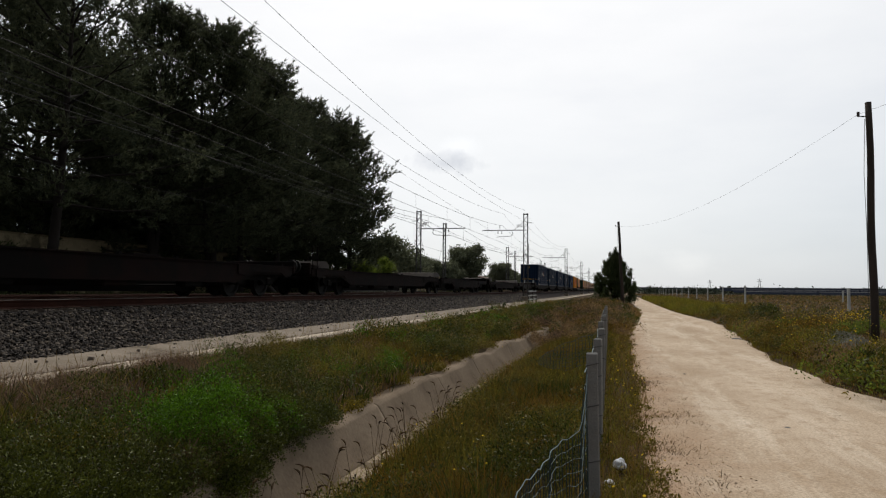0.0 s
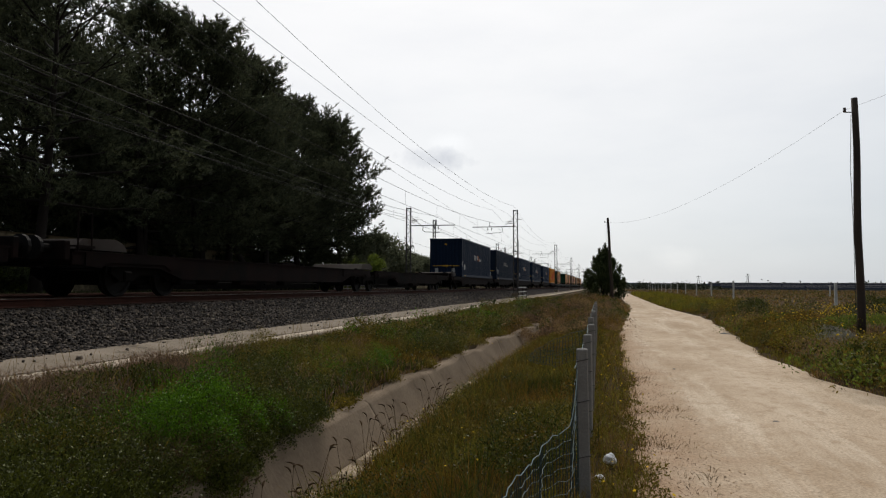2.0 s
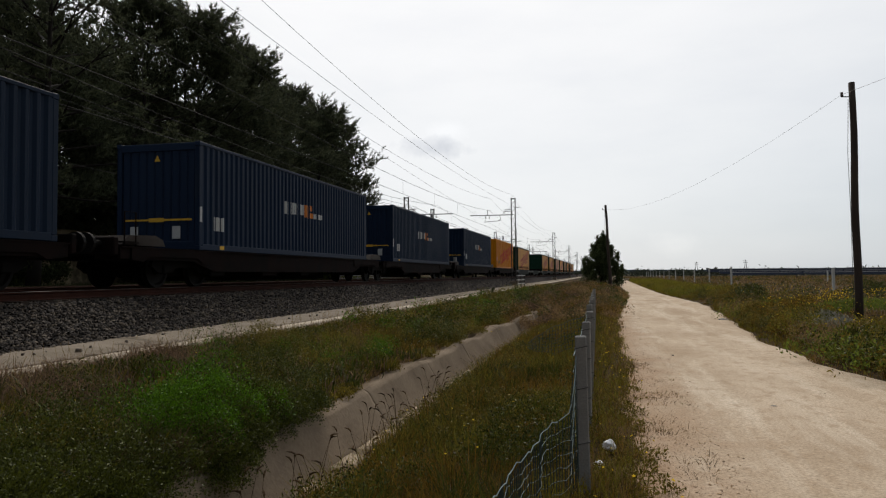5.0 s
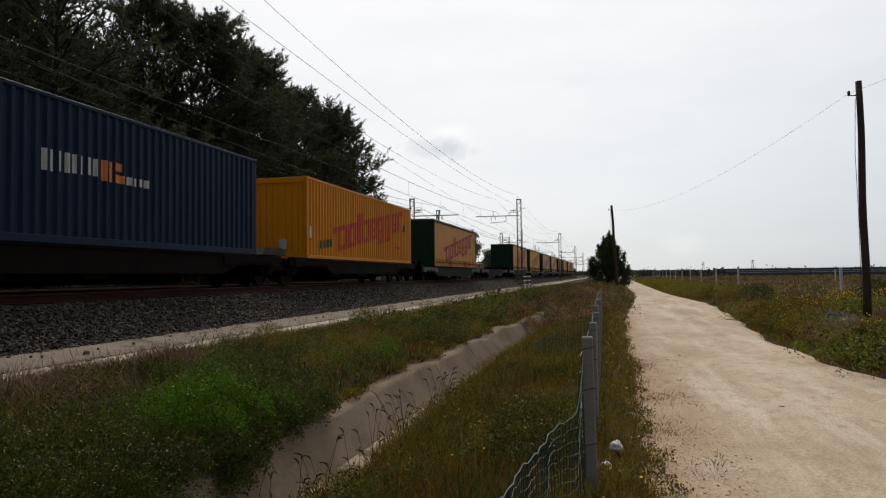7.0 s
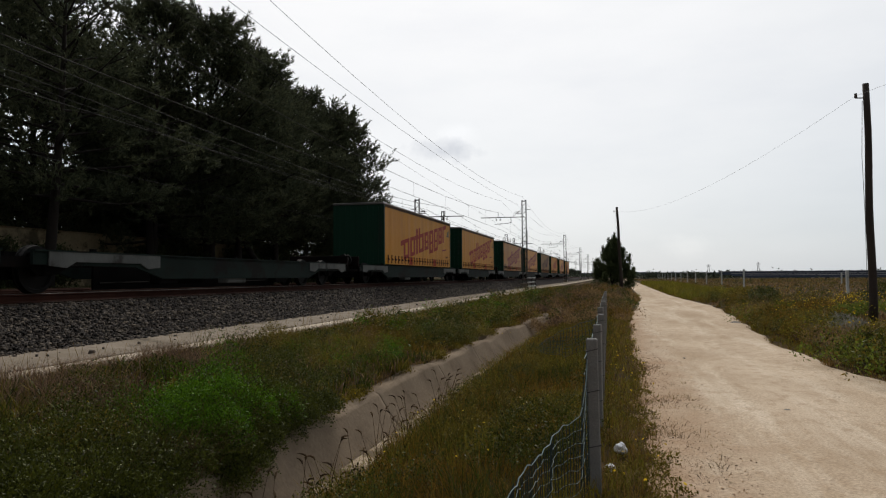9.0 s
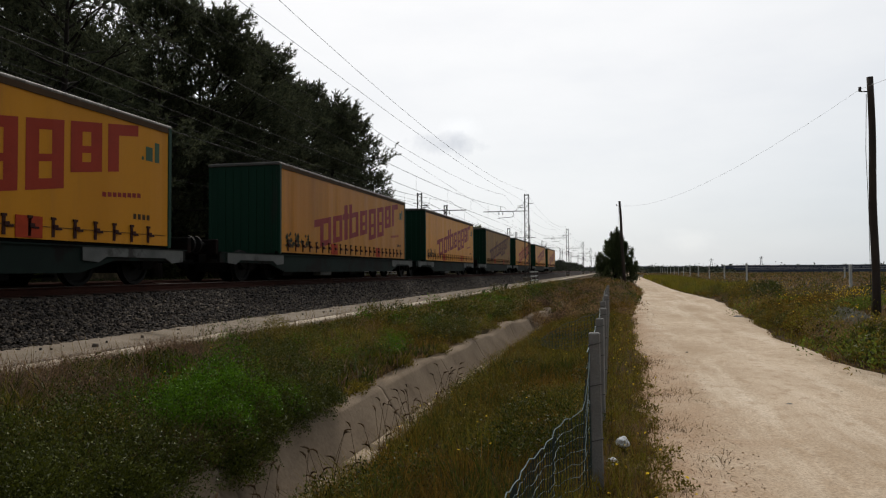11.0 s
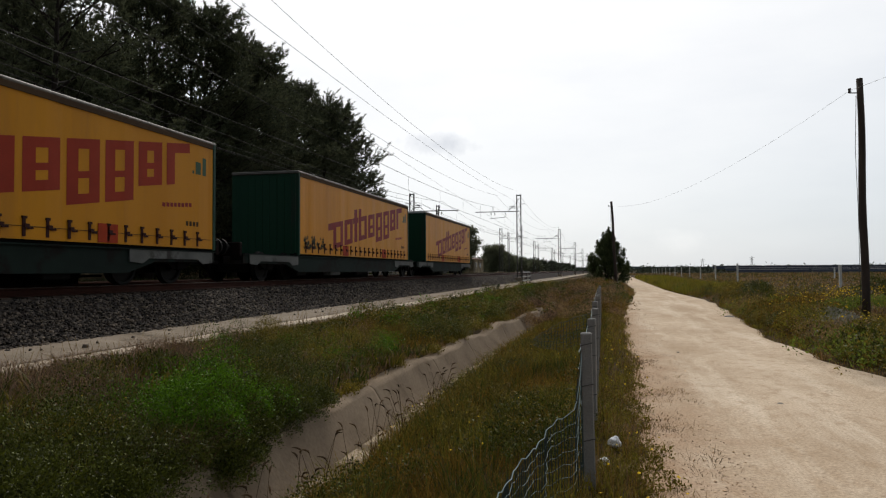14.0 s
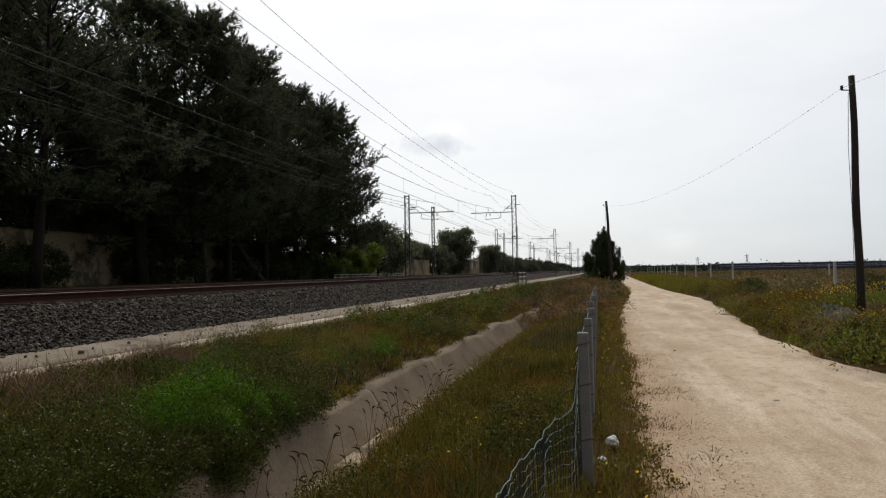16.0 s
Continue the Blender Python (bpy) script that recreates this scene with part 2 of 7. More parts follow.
M["net"] = surface("green_coated_wire", (0.24, 0.30, 0.295), (0.17, 0.22, 0.215), 8, 0.5, bump=0.0)
M["plastic"] = surface("white_plastic_bag", (0.75, 0.75, 0.76), (0.62, 0.62, 0.64), 5, 0.45, bump=0.3, fine=20)
M["panel"] = surface("solar_glass", (0.014, 0.017, 0.024), (0.018, 0.021, 0.029), 0.4, 1.0, bump=0.0, spec=0.0)
M["grass_green"] = surface("green_grass", (0.150, 0.138, 0.018), (0.190, 0.160, 0.028), 0.8, 0.6, bump=0.0, island=0.6, translucent=0.32, leaf_gloss=0.12)
M["grass_dry"] = surface("dry_grass", (0.25, 0.165, 0.055), (0.175, 0.112, 0.038), 0.8, 0.85, bump=0.0, island=0.45, translucent=0.3)
M["grass_deep"] = surface("deep_green_grass", (0.062, 0.078, 0.012), (0.040, 0.052, 0.009), 0.8, 0.55, bump=0.0, island=0.6, translucent=0.3, leaf_gloss=0.12)
M["grass_brown"] = surface("ochre_green_grass", (0.190, 0.108, 0.020), (0.122, 0.084, 0.017), 0.8, 0.8, bump=0.0, island=0.65, translucent=0.3)
M["herb"] = surface("bright_herb_leaves", (0.092, 0.190, 0.007), (0.045, 0.105, 0.005), 1.1, 0.5, bump=0.0, island=0.7, translucent=0.30, leaf_gloss=0.12)
M["herb_dark"] = surface("dark_herb_leaves", (0.078, 0.088, 0.012), (0.042, 0.050, 0.008), 1.1, 0.5, bump=0.0, island=0.75, translucent=0.25, leaf_gloss=0.14)
M["ear"] = surface("dark_grass_ears", (0.085, 0.050, 0.022), (0.055, 0.034, 0.016), 3, 0.8, bump=0.0, island=0.4, translucent=0.15)
M["sage"] = surface("grey_sage_leaves", (0.27, 0.265, 0.225), (0.19, 0.185, 0.155), 2, 0.8, bump=0.0, island=0.4, translucent=0.2)
M["flower_yellow"] = surface("yellow_petals", (0.75, 0.52, 0.02), (0.65, 0.42, 0.02), 5, 0.7, bump=0.0, translucent=0.25)
M["flower_white"] = surface("white_petals", (0.70, 0.70, 0.66), (0.6, 0.6, 0.55), 5, 0.7, bump=0.0, translucent=0.25)
M["herb_olive"] = surface("olive_green_weeds", (0.185, 0.142, 0.022), (0.115, 0.094, 0.017), 1.1, 0.55, bump=0.0, island=0.5, translucent=0.28, leaf_gloss=0.1)
M["twig"] = surface("dead_twigs", (0.225, 0.150, 0.100), (0.125, 0.080, 0.054), 2, 0.9, bump=0.0, island=0.7, translucent=0.15)
M["net_dark"] = surface("dark_green_coated_wire", (0.030, 0.045, 0.042), (0.045, 0.06, 0.058), 8, 0.6, bump=0.0)
M["rust_stone"] = surface("rust_stained_stone", (0.030, 0.016, 0.011), (0.018, 0.011, 0.008), 9, 0.9, bump=0.2, fine=60, island=0.6, spec=0.05)
M["far_wood"] = surface("far_foliage", (0.060, 0.072, 0.048), (0.085, 0.095, 0.066), 0.05, 0.9, bump=0.0, island=0.35, fine=0.4, spec=0.05)
# Distance haze is put into the ridge's pale blue colour.
M["hazy_ridge"] = surface("haze_blue_ridge", (0.10, 0.125, 0.15), (0.13, 0.155, 0.18), 0.01, 1.0, bump=0.0, fine=0.08)
M["roof_tile"] = surface("brown_tiles", (0.14, 0.08, 0.055), (0.10, 0.06, 0.045), 3, 0.9)
M["weed_yellow"] = surface("yellow_green_weeds", (0.2200, 0.1892, 0.0242), (0.1540, 0.1408, 0.0220), 1.1, 0.7, bump=0.0, island=0.5, translucent=0.3)
M["tawny"] = surface("tawny_brush", (0.290, 0.190, 0.100), (0.190, 0.125, 0.070), 0.8, 0.85, bump=0.0, island=0.55, translucent=0.28)
M["undergrowth"] = surface("ivy_leaves", (0.040, 0.052, 0.022), (0.060, 0.070, 0.030), 0.8, 0.7, bump=0.0, island=0.5, translucent=0.25)
M["cover_plate"] = surface("bent_cover_plate", (0.055, 0.044, 0.037), (0.032, 0.025, 0.021), 1.5, 0.7, bump=0.15, stain=(0.03, 0.018, 0.012), stain_scale=1.4, spec=0.1)
M["ditch_bed"] = surface("silty_ditch_bed", (0.39, 0.312, 0.222), (0.27, 0.21, 0.142), 2.2, 0.95, bump=0.9, fine=20, stain=(0.11, 0.082, 0.052), stain_scale=2.2, stain_at=0.46, spec=0.05)
M["red_gravel"] = surface("reddish_grit", (0.46, 0.330, 0.225), (0.32, 0.215, 0.140), 5, 0.95, bump=0.2, fine=60, island=0.5, spec=0.05)
# Brown of the shade strip under roof edges, also of seam and small bars.
M["shade_mark"] = surface("brown_shade_and_marks", (0.075, 0.045, 0.024), (0.050, 0.032, 0.020), 1.5, 0.7, bump=0.05, spec=0.05)
M["roof_lip"] = surface("pale_roof_lip", (0.34, 0.32, 0.29), (0.20, 0.185, 0.165), 2.5, 0.6, bump=0.1, stain=(0.09, 0.075, 0.06), stain_scale=2.0, stain_at=0.52)
M["red_mid"] = surface("worn_red_print", (0.30, 0.040, 0.020), (0.25, 0.034, 0.018), 1.2, 0.55, bump=0.0, spec=0.06)
M["red_dark"] = surface("darkened_red_print", (0.085, 0.024, 0.016), (0.065, 0.020, 0.014), 1.2, 0.55, bump=0.0, spec=0.06)
M["red_patch"] = surface("worn_red_patch", (0.36, 0.045, 0.016), (0.25, 0.036, 0.014), 2.5, 0.6, bump=0.0, spec=0.06)
M["spray"] = surface("dark_sprayed_paint", (0.030, 0.036, 0.022), (0.050, 0.050, 0.030), 3, 0.6, bump=0.0, spec=0.06)
M["dark_glass"] = surface("dark_window", (0.02, 0.02, 0.022), (0.03, 0.03, 0.03), 3, 0.15, bump=0.0)


def road_material():
    """Pale trodden dirt: broad patches, wheel-worn streaks, grit, and browner soil along the fence side."""
    m = bpy.data.materials.new("pale_dirt")
    m.use_nodes = True
    nt = m.node_tree
    bs = nt.nodes["Principled BSDF"]
    pos = nt.nodes.new("ShaderNodeTexCoord").outputs["Object"]

    def cloud(scale, stretch=(1, 1, 1), detail=6.0, rough=0.62):
        mp = node(nt, "ShaderNodeMapping", Scale=stretch)
        nt.links.new(pos, mp.inputs[0])
        n = node(nt, "ShaderNodeTexNoise", Scale=scale, Detail=detail, Roughness=rough)
        nt.links.new(mp.outputs[0], n.inputs["Vector"])
        return n.outputs["Fac"]

    broad, streak, grit, fine = cloud(0.55, (1.0, 0.45, 1)), cloud(1.5, (1.0, 0.10, 1)), cloud(5.0, (1.0, 0.6, 1), 9.0, 0.7), cloud(38.0, detail=5.0, rough=0.7)
    col = blend(nt, ramp(nt, broad, [(0.36, (0, 0, 0)), (0.62, (1, 1, 1))]), (0.385, 0.290, 0.200), (0.52, 0.415, 0.308))
    col = blend(nt, ramp(nt, streak, [(0.48, (0, 0, 0)), (0.66, (0.75, 0.75, 0.75))]), col, (0.60, 0.505, 0.395))
    col = blend(nt, ramp(nt, grit, [(0.50, (0, 0, 0)), (0.66, (0.70, 0.70, 0.70))]), col, (0.34, 0.245, 0.160))
    sep = nt.nodes.new("ShaderNodeSeparateXYZ")
    nt.links.new(pos, sep.inputs[0])
    edge = maths(nt, "ADD", sep.outputs["X"], maths(nt, "ADD", maths(nt, "MULTIPLY", maths(nt, "SUBTRACT", cloud(0.9), 0.5), 2.4), maths(nt, "MULTIPLY", maths(nt, "SUBTRACT", grit, 0.5), 1.2)))
    col = blend(nt, ramp(nt, maths(nt, "MULTIPLY", edge, 0.5), [(0.18, (0.85, 0.85, 0.85)), (0.62, (0, 0, 0))]), col, (0.325, 0.215, 0.135))
    col = blend(nt, 1.0, col, ramp(nt, fine, [(0.28, (0.58, 0.56, 0.54)), (0.5, (1.0, 1.0, 1.0)), (0.72, (1.34, 1.34, 1.34))]), "MULTIPLY")
    nt.links.new(col, bs.inputs["Base Color"])
    bs.inputs["Roughness"].default_value = 0.95
    bs.inputs["Specular IOR Level"].default_value = 0.05
    b = node(nt, "ShaderNodeBump", Strength=0.55, Distance=0.012)
    nt.links.new(maths(nt, "ADD", grit, maths(nt, "MULTIPLY", fine, 0.5)), b.inputs["Height"])
    nt.links.new(b.outputs[0], bs.inputs["Normal"])
    return m


M["road"] = road_material()


# ---- mesh helpers ----
class Geo:
    """Collects vertices and faces of one mesh."""

    def __init__(self):
        self.v, self.f = [], []

    def add(self, verts, faces):
        k = len(self.v)
        self.v += [tuple(p) for p in verts]
        self.f += [tuple(i + k for i in q) for q in faces]
        return self

    def box(self, c, s, m=None):
        hx, hy, hz = s[0] / 2, s[1] / 2, s[2] / 2
        pts = [Vector((x, y, z)) for z in (-hz, hz) for x, y in ((-hx, -hy), (hx, -hy), (hx, hy), (-hx, hy))]
        if m is not None:
            pts = [m @ p for p in pts]
        return self.add([p + Vector(c) for p in pts], [(3, 2, 1, 0), (4, 5, 6, 7), (0, 1, 5, 4), (1, 2, 6, 5), (2, 3, 7, 6), (3, 0, 4, 7)])

    def tube(self, pts, r, n=6, cap=True):
        pts = [Vector(p) for p in pts]
        rs = r if isinstance(r, (list, tuple)) else [r] * len(pts)
        rings = []
        for i, p in enumerate(pts):
            d = (pts[min(i + 1, len(pts) - 1)] - pts[max(i - 1, 0)]).normalized()
            a = d.cross(Vector((0, 0, 1)) if abs(d.z) < 0.9 else Vector((1, 0, 0))).normalized()
            b = d.cross(a)
            rings += [p + (a * math.cos(2 * math.pi * k / n) + b * math.sin(2 * math.pi * k / n)) * rs[i] for k in range(n)]
        faces = [(i * n + k, i * n + (k + 1) % n, (i + 1) * n + (k + 1) % n, (i + 1) * n + k) for i in range(len(pts) - 1) for k in range(n)]
        if cap:
            faces += [tuple(range(n)), tuple(reversed(range((len(pts) - 1) * n, len(pts) * n)))]
        return self.add(rings, faces)

    def extrude(self, prof, y0, y1, ys=None):
        """A closed profile of (x, z) run along y."""
        ys = ys or [y0, y1]
        n = len(prof)
        verts = [(x, y, z) for y in ys for x, z in prof]
        faces = [(i * n + k, (i + 1) * n + k, (i + 1) * n + (k + 1) % n, i * n + (k + 1) % n) for i in range(len(ys) - 1) for k in range(n)]
        faces += [tuple(range(n)), tuple(reversed(range((len(ys) - 1) * n, len(ys) * n)))]
        return self.add(verts, faces)

    def mesh(self, name, material, smooth=False, bevel=0.0):
        me = bpy.data.meshes.new(name)
        me.from_pydata(self.v, [], self.f)
        bm = bmesh.new()
        bm.from_mesh(me)
        bmesh.ops.recalc_face_normals(bm, faces=bm.faces)
        if bevel:
            bmesh.ops.bevel(bm, geom=list(bm.edges), offset=bevel, segments=1, affect="EDGES")
        bm.to_mesh(me)
        bm.free()
        me.materials.append(material)
        if smooth:
            me.polygons.foreach_set("use_smooth", [True] * len(me.polygons))
        return me


def part(name, geo, material, parent=None, label="", smooth=False, bevel=0.0):
    ob = new(name, geo if isinstance(geo, bpy.types.Mesh) else geo.mesh(name, material, smooth, bevel))
    if parent is not None:
        ob.parent = parent
    if label:
        tagged(ob, label)
    return ob


def fast_mesh(name, verts, faces, material):
    """A mesh out of numpy arrays; faces all of one corner count."""
    me = bpy.data.meshes.new(name)
    n, k = faces.shape
    me.vertices.add(len(verts))
    me.vertices.foreach_set("co", np.ascontiguousarray(verts, dtype=np.float32).ravel())
    me.loops.add(n * k)
    me.loops.foreach_set("vertex_index", np.ascontiguousarray(faces, dtype=np.int32).ravel())
    me.polygons.add(n)
    me.polygons.foreach_set("loop_start", np.arange(0, n * k, k, dtype=np.int32))
    me.update(calc_edges=True)
    me.materials.append(material)
    return me


def smoothstep(a, b, x):
    t = np.clip((x - a) / (b - a), 0, 1)
    return t * t * (3 - 2 * t)


def wave(x, y, s, seed=0.0):
    """Cheap smooth noise, about -1 to 1."""
    return (np.sin(x * 1.7 / s + 1.3 * np.sin(y * 0.9 / s + seed) + seed) + np.sin(y * 1.3 / s + 1.7 * np.sin(x * 1.1 / s - seed) + 2.1 * seed)
            + 0.5 * np.sin((x * 2.9 - y * 3.3) / s + seed * 3)) / 2.5


# ---- ground ----
def ditch_shift(y):
    return 0.55 * smoothstep(14, 34, y)


def ground_z(x, y):
    x, y = np.asarray(x, float), np.asarray(y, float)
    xs = x - ditch_shift(y)
    deep = 1 - smoothstep(33, 42, y)
    z = np.interp(xs, [-60, -21, -19, -18.4, -8.9, -7.35, -5.2, -3.12, -2.85, -2.52, -1.7, -0.6, 0.3],
                  [1.30, 1.25, 1.10, 0.30, 0.30, 0.30, 0.22, 0.02, -0.46, -0.46, -0.12, 0.0, 0.0])
    bank = np.interp(xs, [-7.35, -3.1, 0.3], [0.30, 0.10, 0.0])
    z = np.where((xs > -3.6) & (xs < 0.0), bank + (z - bank) * deep, z)
    rough = 0.065 * wave(x, y, 0.8, 1.0) + 0.03 * wave(x, y, 0.30, 2.0)
    on_bank = smoothstep(-7.3, -6.8, xs) * (1 - smoothstep(-3.5, -3.15, xs))
    z = z + rough * (on_bank + smoothstep(4.0, 5.0, x))
    z = z + on_bank * 0.20 * np.exp(-((x + 3.65) / 0.6) ** 2 - ((y - 6.2) / 1.0) ** 2)
    z = z + 0.10 * smoothstep(4.2, 5.4, x) * (1 - smoothstep(60, 200, y))
    # low bank where fence line and bush stand
    z = z + 0.35 * smoothstep(34, 60, y) * np.exp(-((x + 1.2) / 1.9) ** 2)
    return z


def road_edges(y):
    left = np.interp(y, [-40, 6, 13, 20, 31, 49, 63, 140, 400], [0.30, 0.30, 0.31, 0.43, 0.66, 1.65, 2.0, 2.6, 6.0])
    right = np.interp(y, [-40, 12, 14, 16.3, 18.8, 22.7, 28.8, 39.5, 49, 63, 140, 400], [4.3, 4.02, 3.76, 3.74, 3.72, 4.02, 4.5, 5.2, 4.75, 4.5, 5.2, 8.6])
    return left + 0.13 * wave(y, y * 0.3, 1.1, 4.0) + 0.06 * wave(y, y, 0.35, 1.0), right + 0.10 * wave(y, y * 0.4, 1.3, 7.0) + 0.06 * wave(y, y, 0.4, 2.0)


def road_z(u):
    """Height across the dirt track, u from its one edge to the other: two shallow ruts, edges sunk."""
    rut = -0.022 * np.exp(-((u - 0.28) / 0.09) ** 2) - 0.022 * np.exp(-((u - 0.70) / 0.09) ** 2)
    return 0.025 + rut - 0.06 * (np.exp(-(u / 0.03) ** 2) + np.exp(-((1 - u) / 0.03) ** 2))


def stretch(lo, hi, n, power=2.6):
    t = np.linspace(0, 1, n)[1:] ** power
    return lo + (hi - lo) * t


def build_ground():
    xs = np.concatenate([-stretch(25, 2500, 28)[::-1], np.arange(-25, -9.2, 0.8), np.arange(-9.2, 8, 0.16), np.arange(8, 26, 0.6), stretch(26, 2500, 30)])
    ys = np.concatenate([-stretch(4, 900, 16)[::-1], np.arange(-4, 42, 0.24), np.arange(42, 140, 1.2), stretch(140, 4200, 40)])
    X, Y = np.meshgrid(xs, ys)
    Z = ground_z(X, Y)
    XS = X - ditch_shift(Y)
    Z = Z - 0.30 * smoothstep(-3.42, -3.25, XS) * (1 - smoothstep(-2.36, -2.2, XS)) * (1 - smoothstep(36, 38, Y)) * (Y > -10.0)
    lo, hi = road_edges(Y)
    Z = Z - 0.05 * ((X > lo - 0.05) & (X < hi + 0.05)) * (Y < 380)
    v = np.stack([X, Y, Z], -1).reshape(-1, 3)
    n, k = len(xs), len(ys)
    i = (np.arange(k - 1)[:, None] * n + np.arange(n - 1)[None]).ravel()
    me = fast_mesh("ground", v, np.stack([i, i + 1, i + n + 1, i + n], -1), M["soil"])
    me.polygons.foreach_set("use_smooth", [True] * len(me.polygons))
    tagged(new("ground", me), "rough grassy soil of the railway bank and field", "ground", kind="structure")
    # the dirt track
    ys = np.concatenate([np.arange(-30, 45, 0.2), np.arange(45, 390, 2.0)])
    lo, hi = road_edges(ys)
    u = np.linspace(0, 1, 34)
    X = lo[:, None] + (hi - lo)[:, None] * u
    Y = np.repeat(ys[:, None], len(u), 1)
    Z = road_z(u) + 0.004 * wave(X, Y, 0.7, 3.0)
    v = np.stack([X, Y, Z], -1).reshape(-1, 3)
    n, k = len(u), len(ys)
    i = (np.arange(k - 1)[:, None] * n + np.arange(n - 1)[None]).ravel()
    me = fast_mesh("road", v, np.stack([i, i + 1, i + n + 1, i + n], -1), M["road"])
    me.polygons.foreach_set("use_smooth", [True] * len(me.polygons))
    tagged(new("road", me), "pale rutted dirt track beside the railway fence", "dirt track", kind="structure")


build_ground()

RAIL_Z = 1.33
TRACKS = (-11.61, -15.61)
FAR = 900.0


def build_ballast():
    g = Geo()
    prof = [(-9.0, 0.30), (-9.0, 0.44), (-9.25, 0.56), (-10.2, 1.07), (-10.4, 1.10), (-13.5, 1.10), (-17.0, 1.10), (-17.4, 1.06), (-18.6, 0.72), (-18.6, 0.30)]
    ys = [-60.0 + 2.0 * i for i in range(100)] + [140 + 12.0 * i for i in range(64)]
    g.extrude(prof, 0, 0, ys)
    tagged(part("ballast_bed", g, M["ballast"]), "bed of dark crushed stone under two railway tracks", "ballast", kind="structure")
    # loose stones on the shoulder and between the rails
    rng = np.random.default_rng(5)
    v8 = np.array([(x, y, z) for z in (-1, 1) for x, y in ((-1, -1), (1, -1), (1, 1), (-1, 1))], float)
    q6 = np.array([(4, 5, 6, 7), (0, 1, 5, 4), (1, 2, 6, 5), (2, 3, 7, 6), (3, 0, 4, 7)])

    def stones(name, X, Y, Z, size, material, label, category):
        n = len(X)
        s = size * rng.uniform(0.5, 1.5, (n, 1, 1)) * rng.uniform(0.6, 1.25, (n, 1, 3)) * np.array([1.25, 0.85, 0.7])
        p = v8[None] * s * rng.uniform(0.55, 1.1, (n, 8, 3))
        a, b = rng.uniform(0, 6.28, n), rng.uniform(-1.3, 1.3, n)
        ca, sa, cb, sb = np.cos(a), np.sin(a), np.cos(b), np.sin(b)
        R = np.stack([np.stack([ca, -sa * cb, sa * sb], -1), np.stack([sa, ca * cb, -ca * sb], -1), np.stack([0 * a, sb, cb], -1)], -2)
        p = np.einsum("nij,nkj->nki", R, p) + np.stack([X, Y, Z], -1)[:, None]
        f = (q6[None] + 8 * np.arange(n)[:, None, None]).reshape(-1, 4)
        return tagged(new(name, fast_mesh(name, p.reshape(-1, 3), f, material)), label, category, kind="stuff")

    n = 50000
    Y = 6 + 80 * rng.random(n) ** 2.1
    X = -8.85 - 1.75 * rng.random(n) ** 0.9
    Z = np.interp(-X, [8.85, 9.0, 9.25, 10.2, 10.45, 11], [0.42, 0.46, 0.57, 1.07, 1.10, 1.10]) + rng.uniform(-0.014, 0.034, n)
    stones("ballast_stones", X, Y, Z, 0.0205 + 0.00030 * Y[:, None, None], M["stone"], "loose angular dark grey railway ballast stones", "ballast")
    n = 3600
    Y = 6 + 60 * rng.random(n) ** 1.6
    X = rng.uniform(-17.0, -10.6, n)
    stones("ballast_stones", X, Y, 1.11 + 0 * X, 0.035 + 0 * Y[:, None, None], M["rust_stone"], "rust-stained ballast stones between the rails", "ballast")
    n = 70
    Y = 7 + 50 * rng.random(n) ** 1.8
    stones("ballast_stones", rng.uniform(-8.9, -8.1, n), Y, 0.45 + 0 * Y, 0.022 + 0 * Y[:, None, None], M["stone"], "ballast stones fallen onto the concrete strip", "ballast")
    # small gravel along the edges of the dirt track
    n = 2600
    Y = 3.0 + 26 * rng.random(n) ** 1.7
    lo, hi = road_edges(Y)
    side = rng.random(n)
    u = np.where(side < 0.62, rng.random(n) ** 2.0 * 0.30, np.where(side < 0.82, 1 - rng.random(n) ** 2.2 * 0.25, rng.random(n)))
    stones("road_gravel", lo + (hi - lo) * u, Y, road_z(u) - 0.002, 0.003 + 0.006 * rng.random((n, 1, 1)) ** 5, M["gravel"], "small pale stones scattered on the dirt track", "gravel")
    n = 5200
    Y = 2.8 + 30 * rng.random(n) ** 1.8
    lo, hi = road_edges(Y)
    X = lo - 0.08 + 0.95 * rng.random(n) ** 1.7
    stones("road_gravel", X, Y, np.maximum(road_z(np.clip((X - lo) / (hi - lo), 0, 1)), -0.01) + 0.001, 0.0025 + 0.0055 * rng.random((n, 1, 1)) ** 3, M["red_gravel"], "reddish grit along the dirt track edge", "gravel")
    n = 2600
    Y = 7 + 26 * rng.random(n) ** 1.5
    X = -7.25 + 1.1 * rng.random(n) ** 1.5
    stones("kerb_grit", X, Y, ground_z(X, Y) + 0.012, 0.010 + 0.016 * rng.random((n, 1, 1)) ** 3, M["red_gravel"], "pale reddish grit and bare earth beside the kerb", "gravel")


build_ballast()


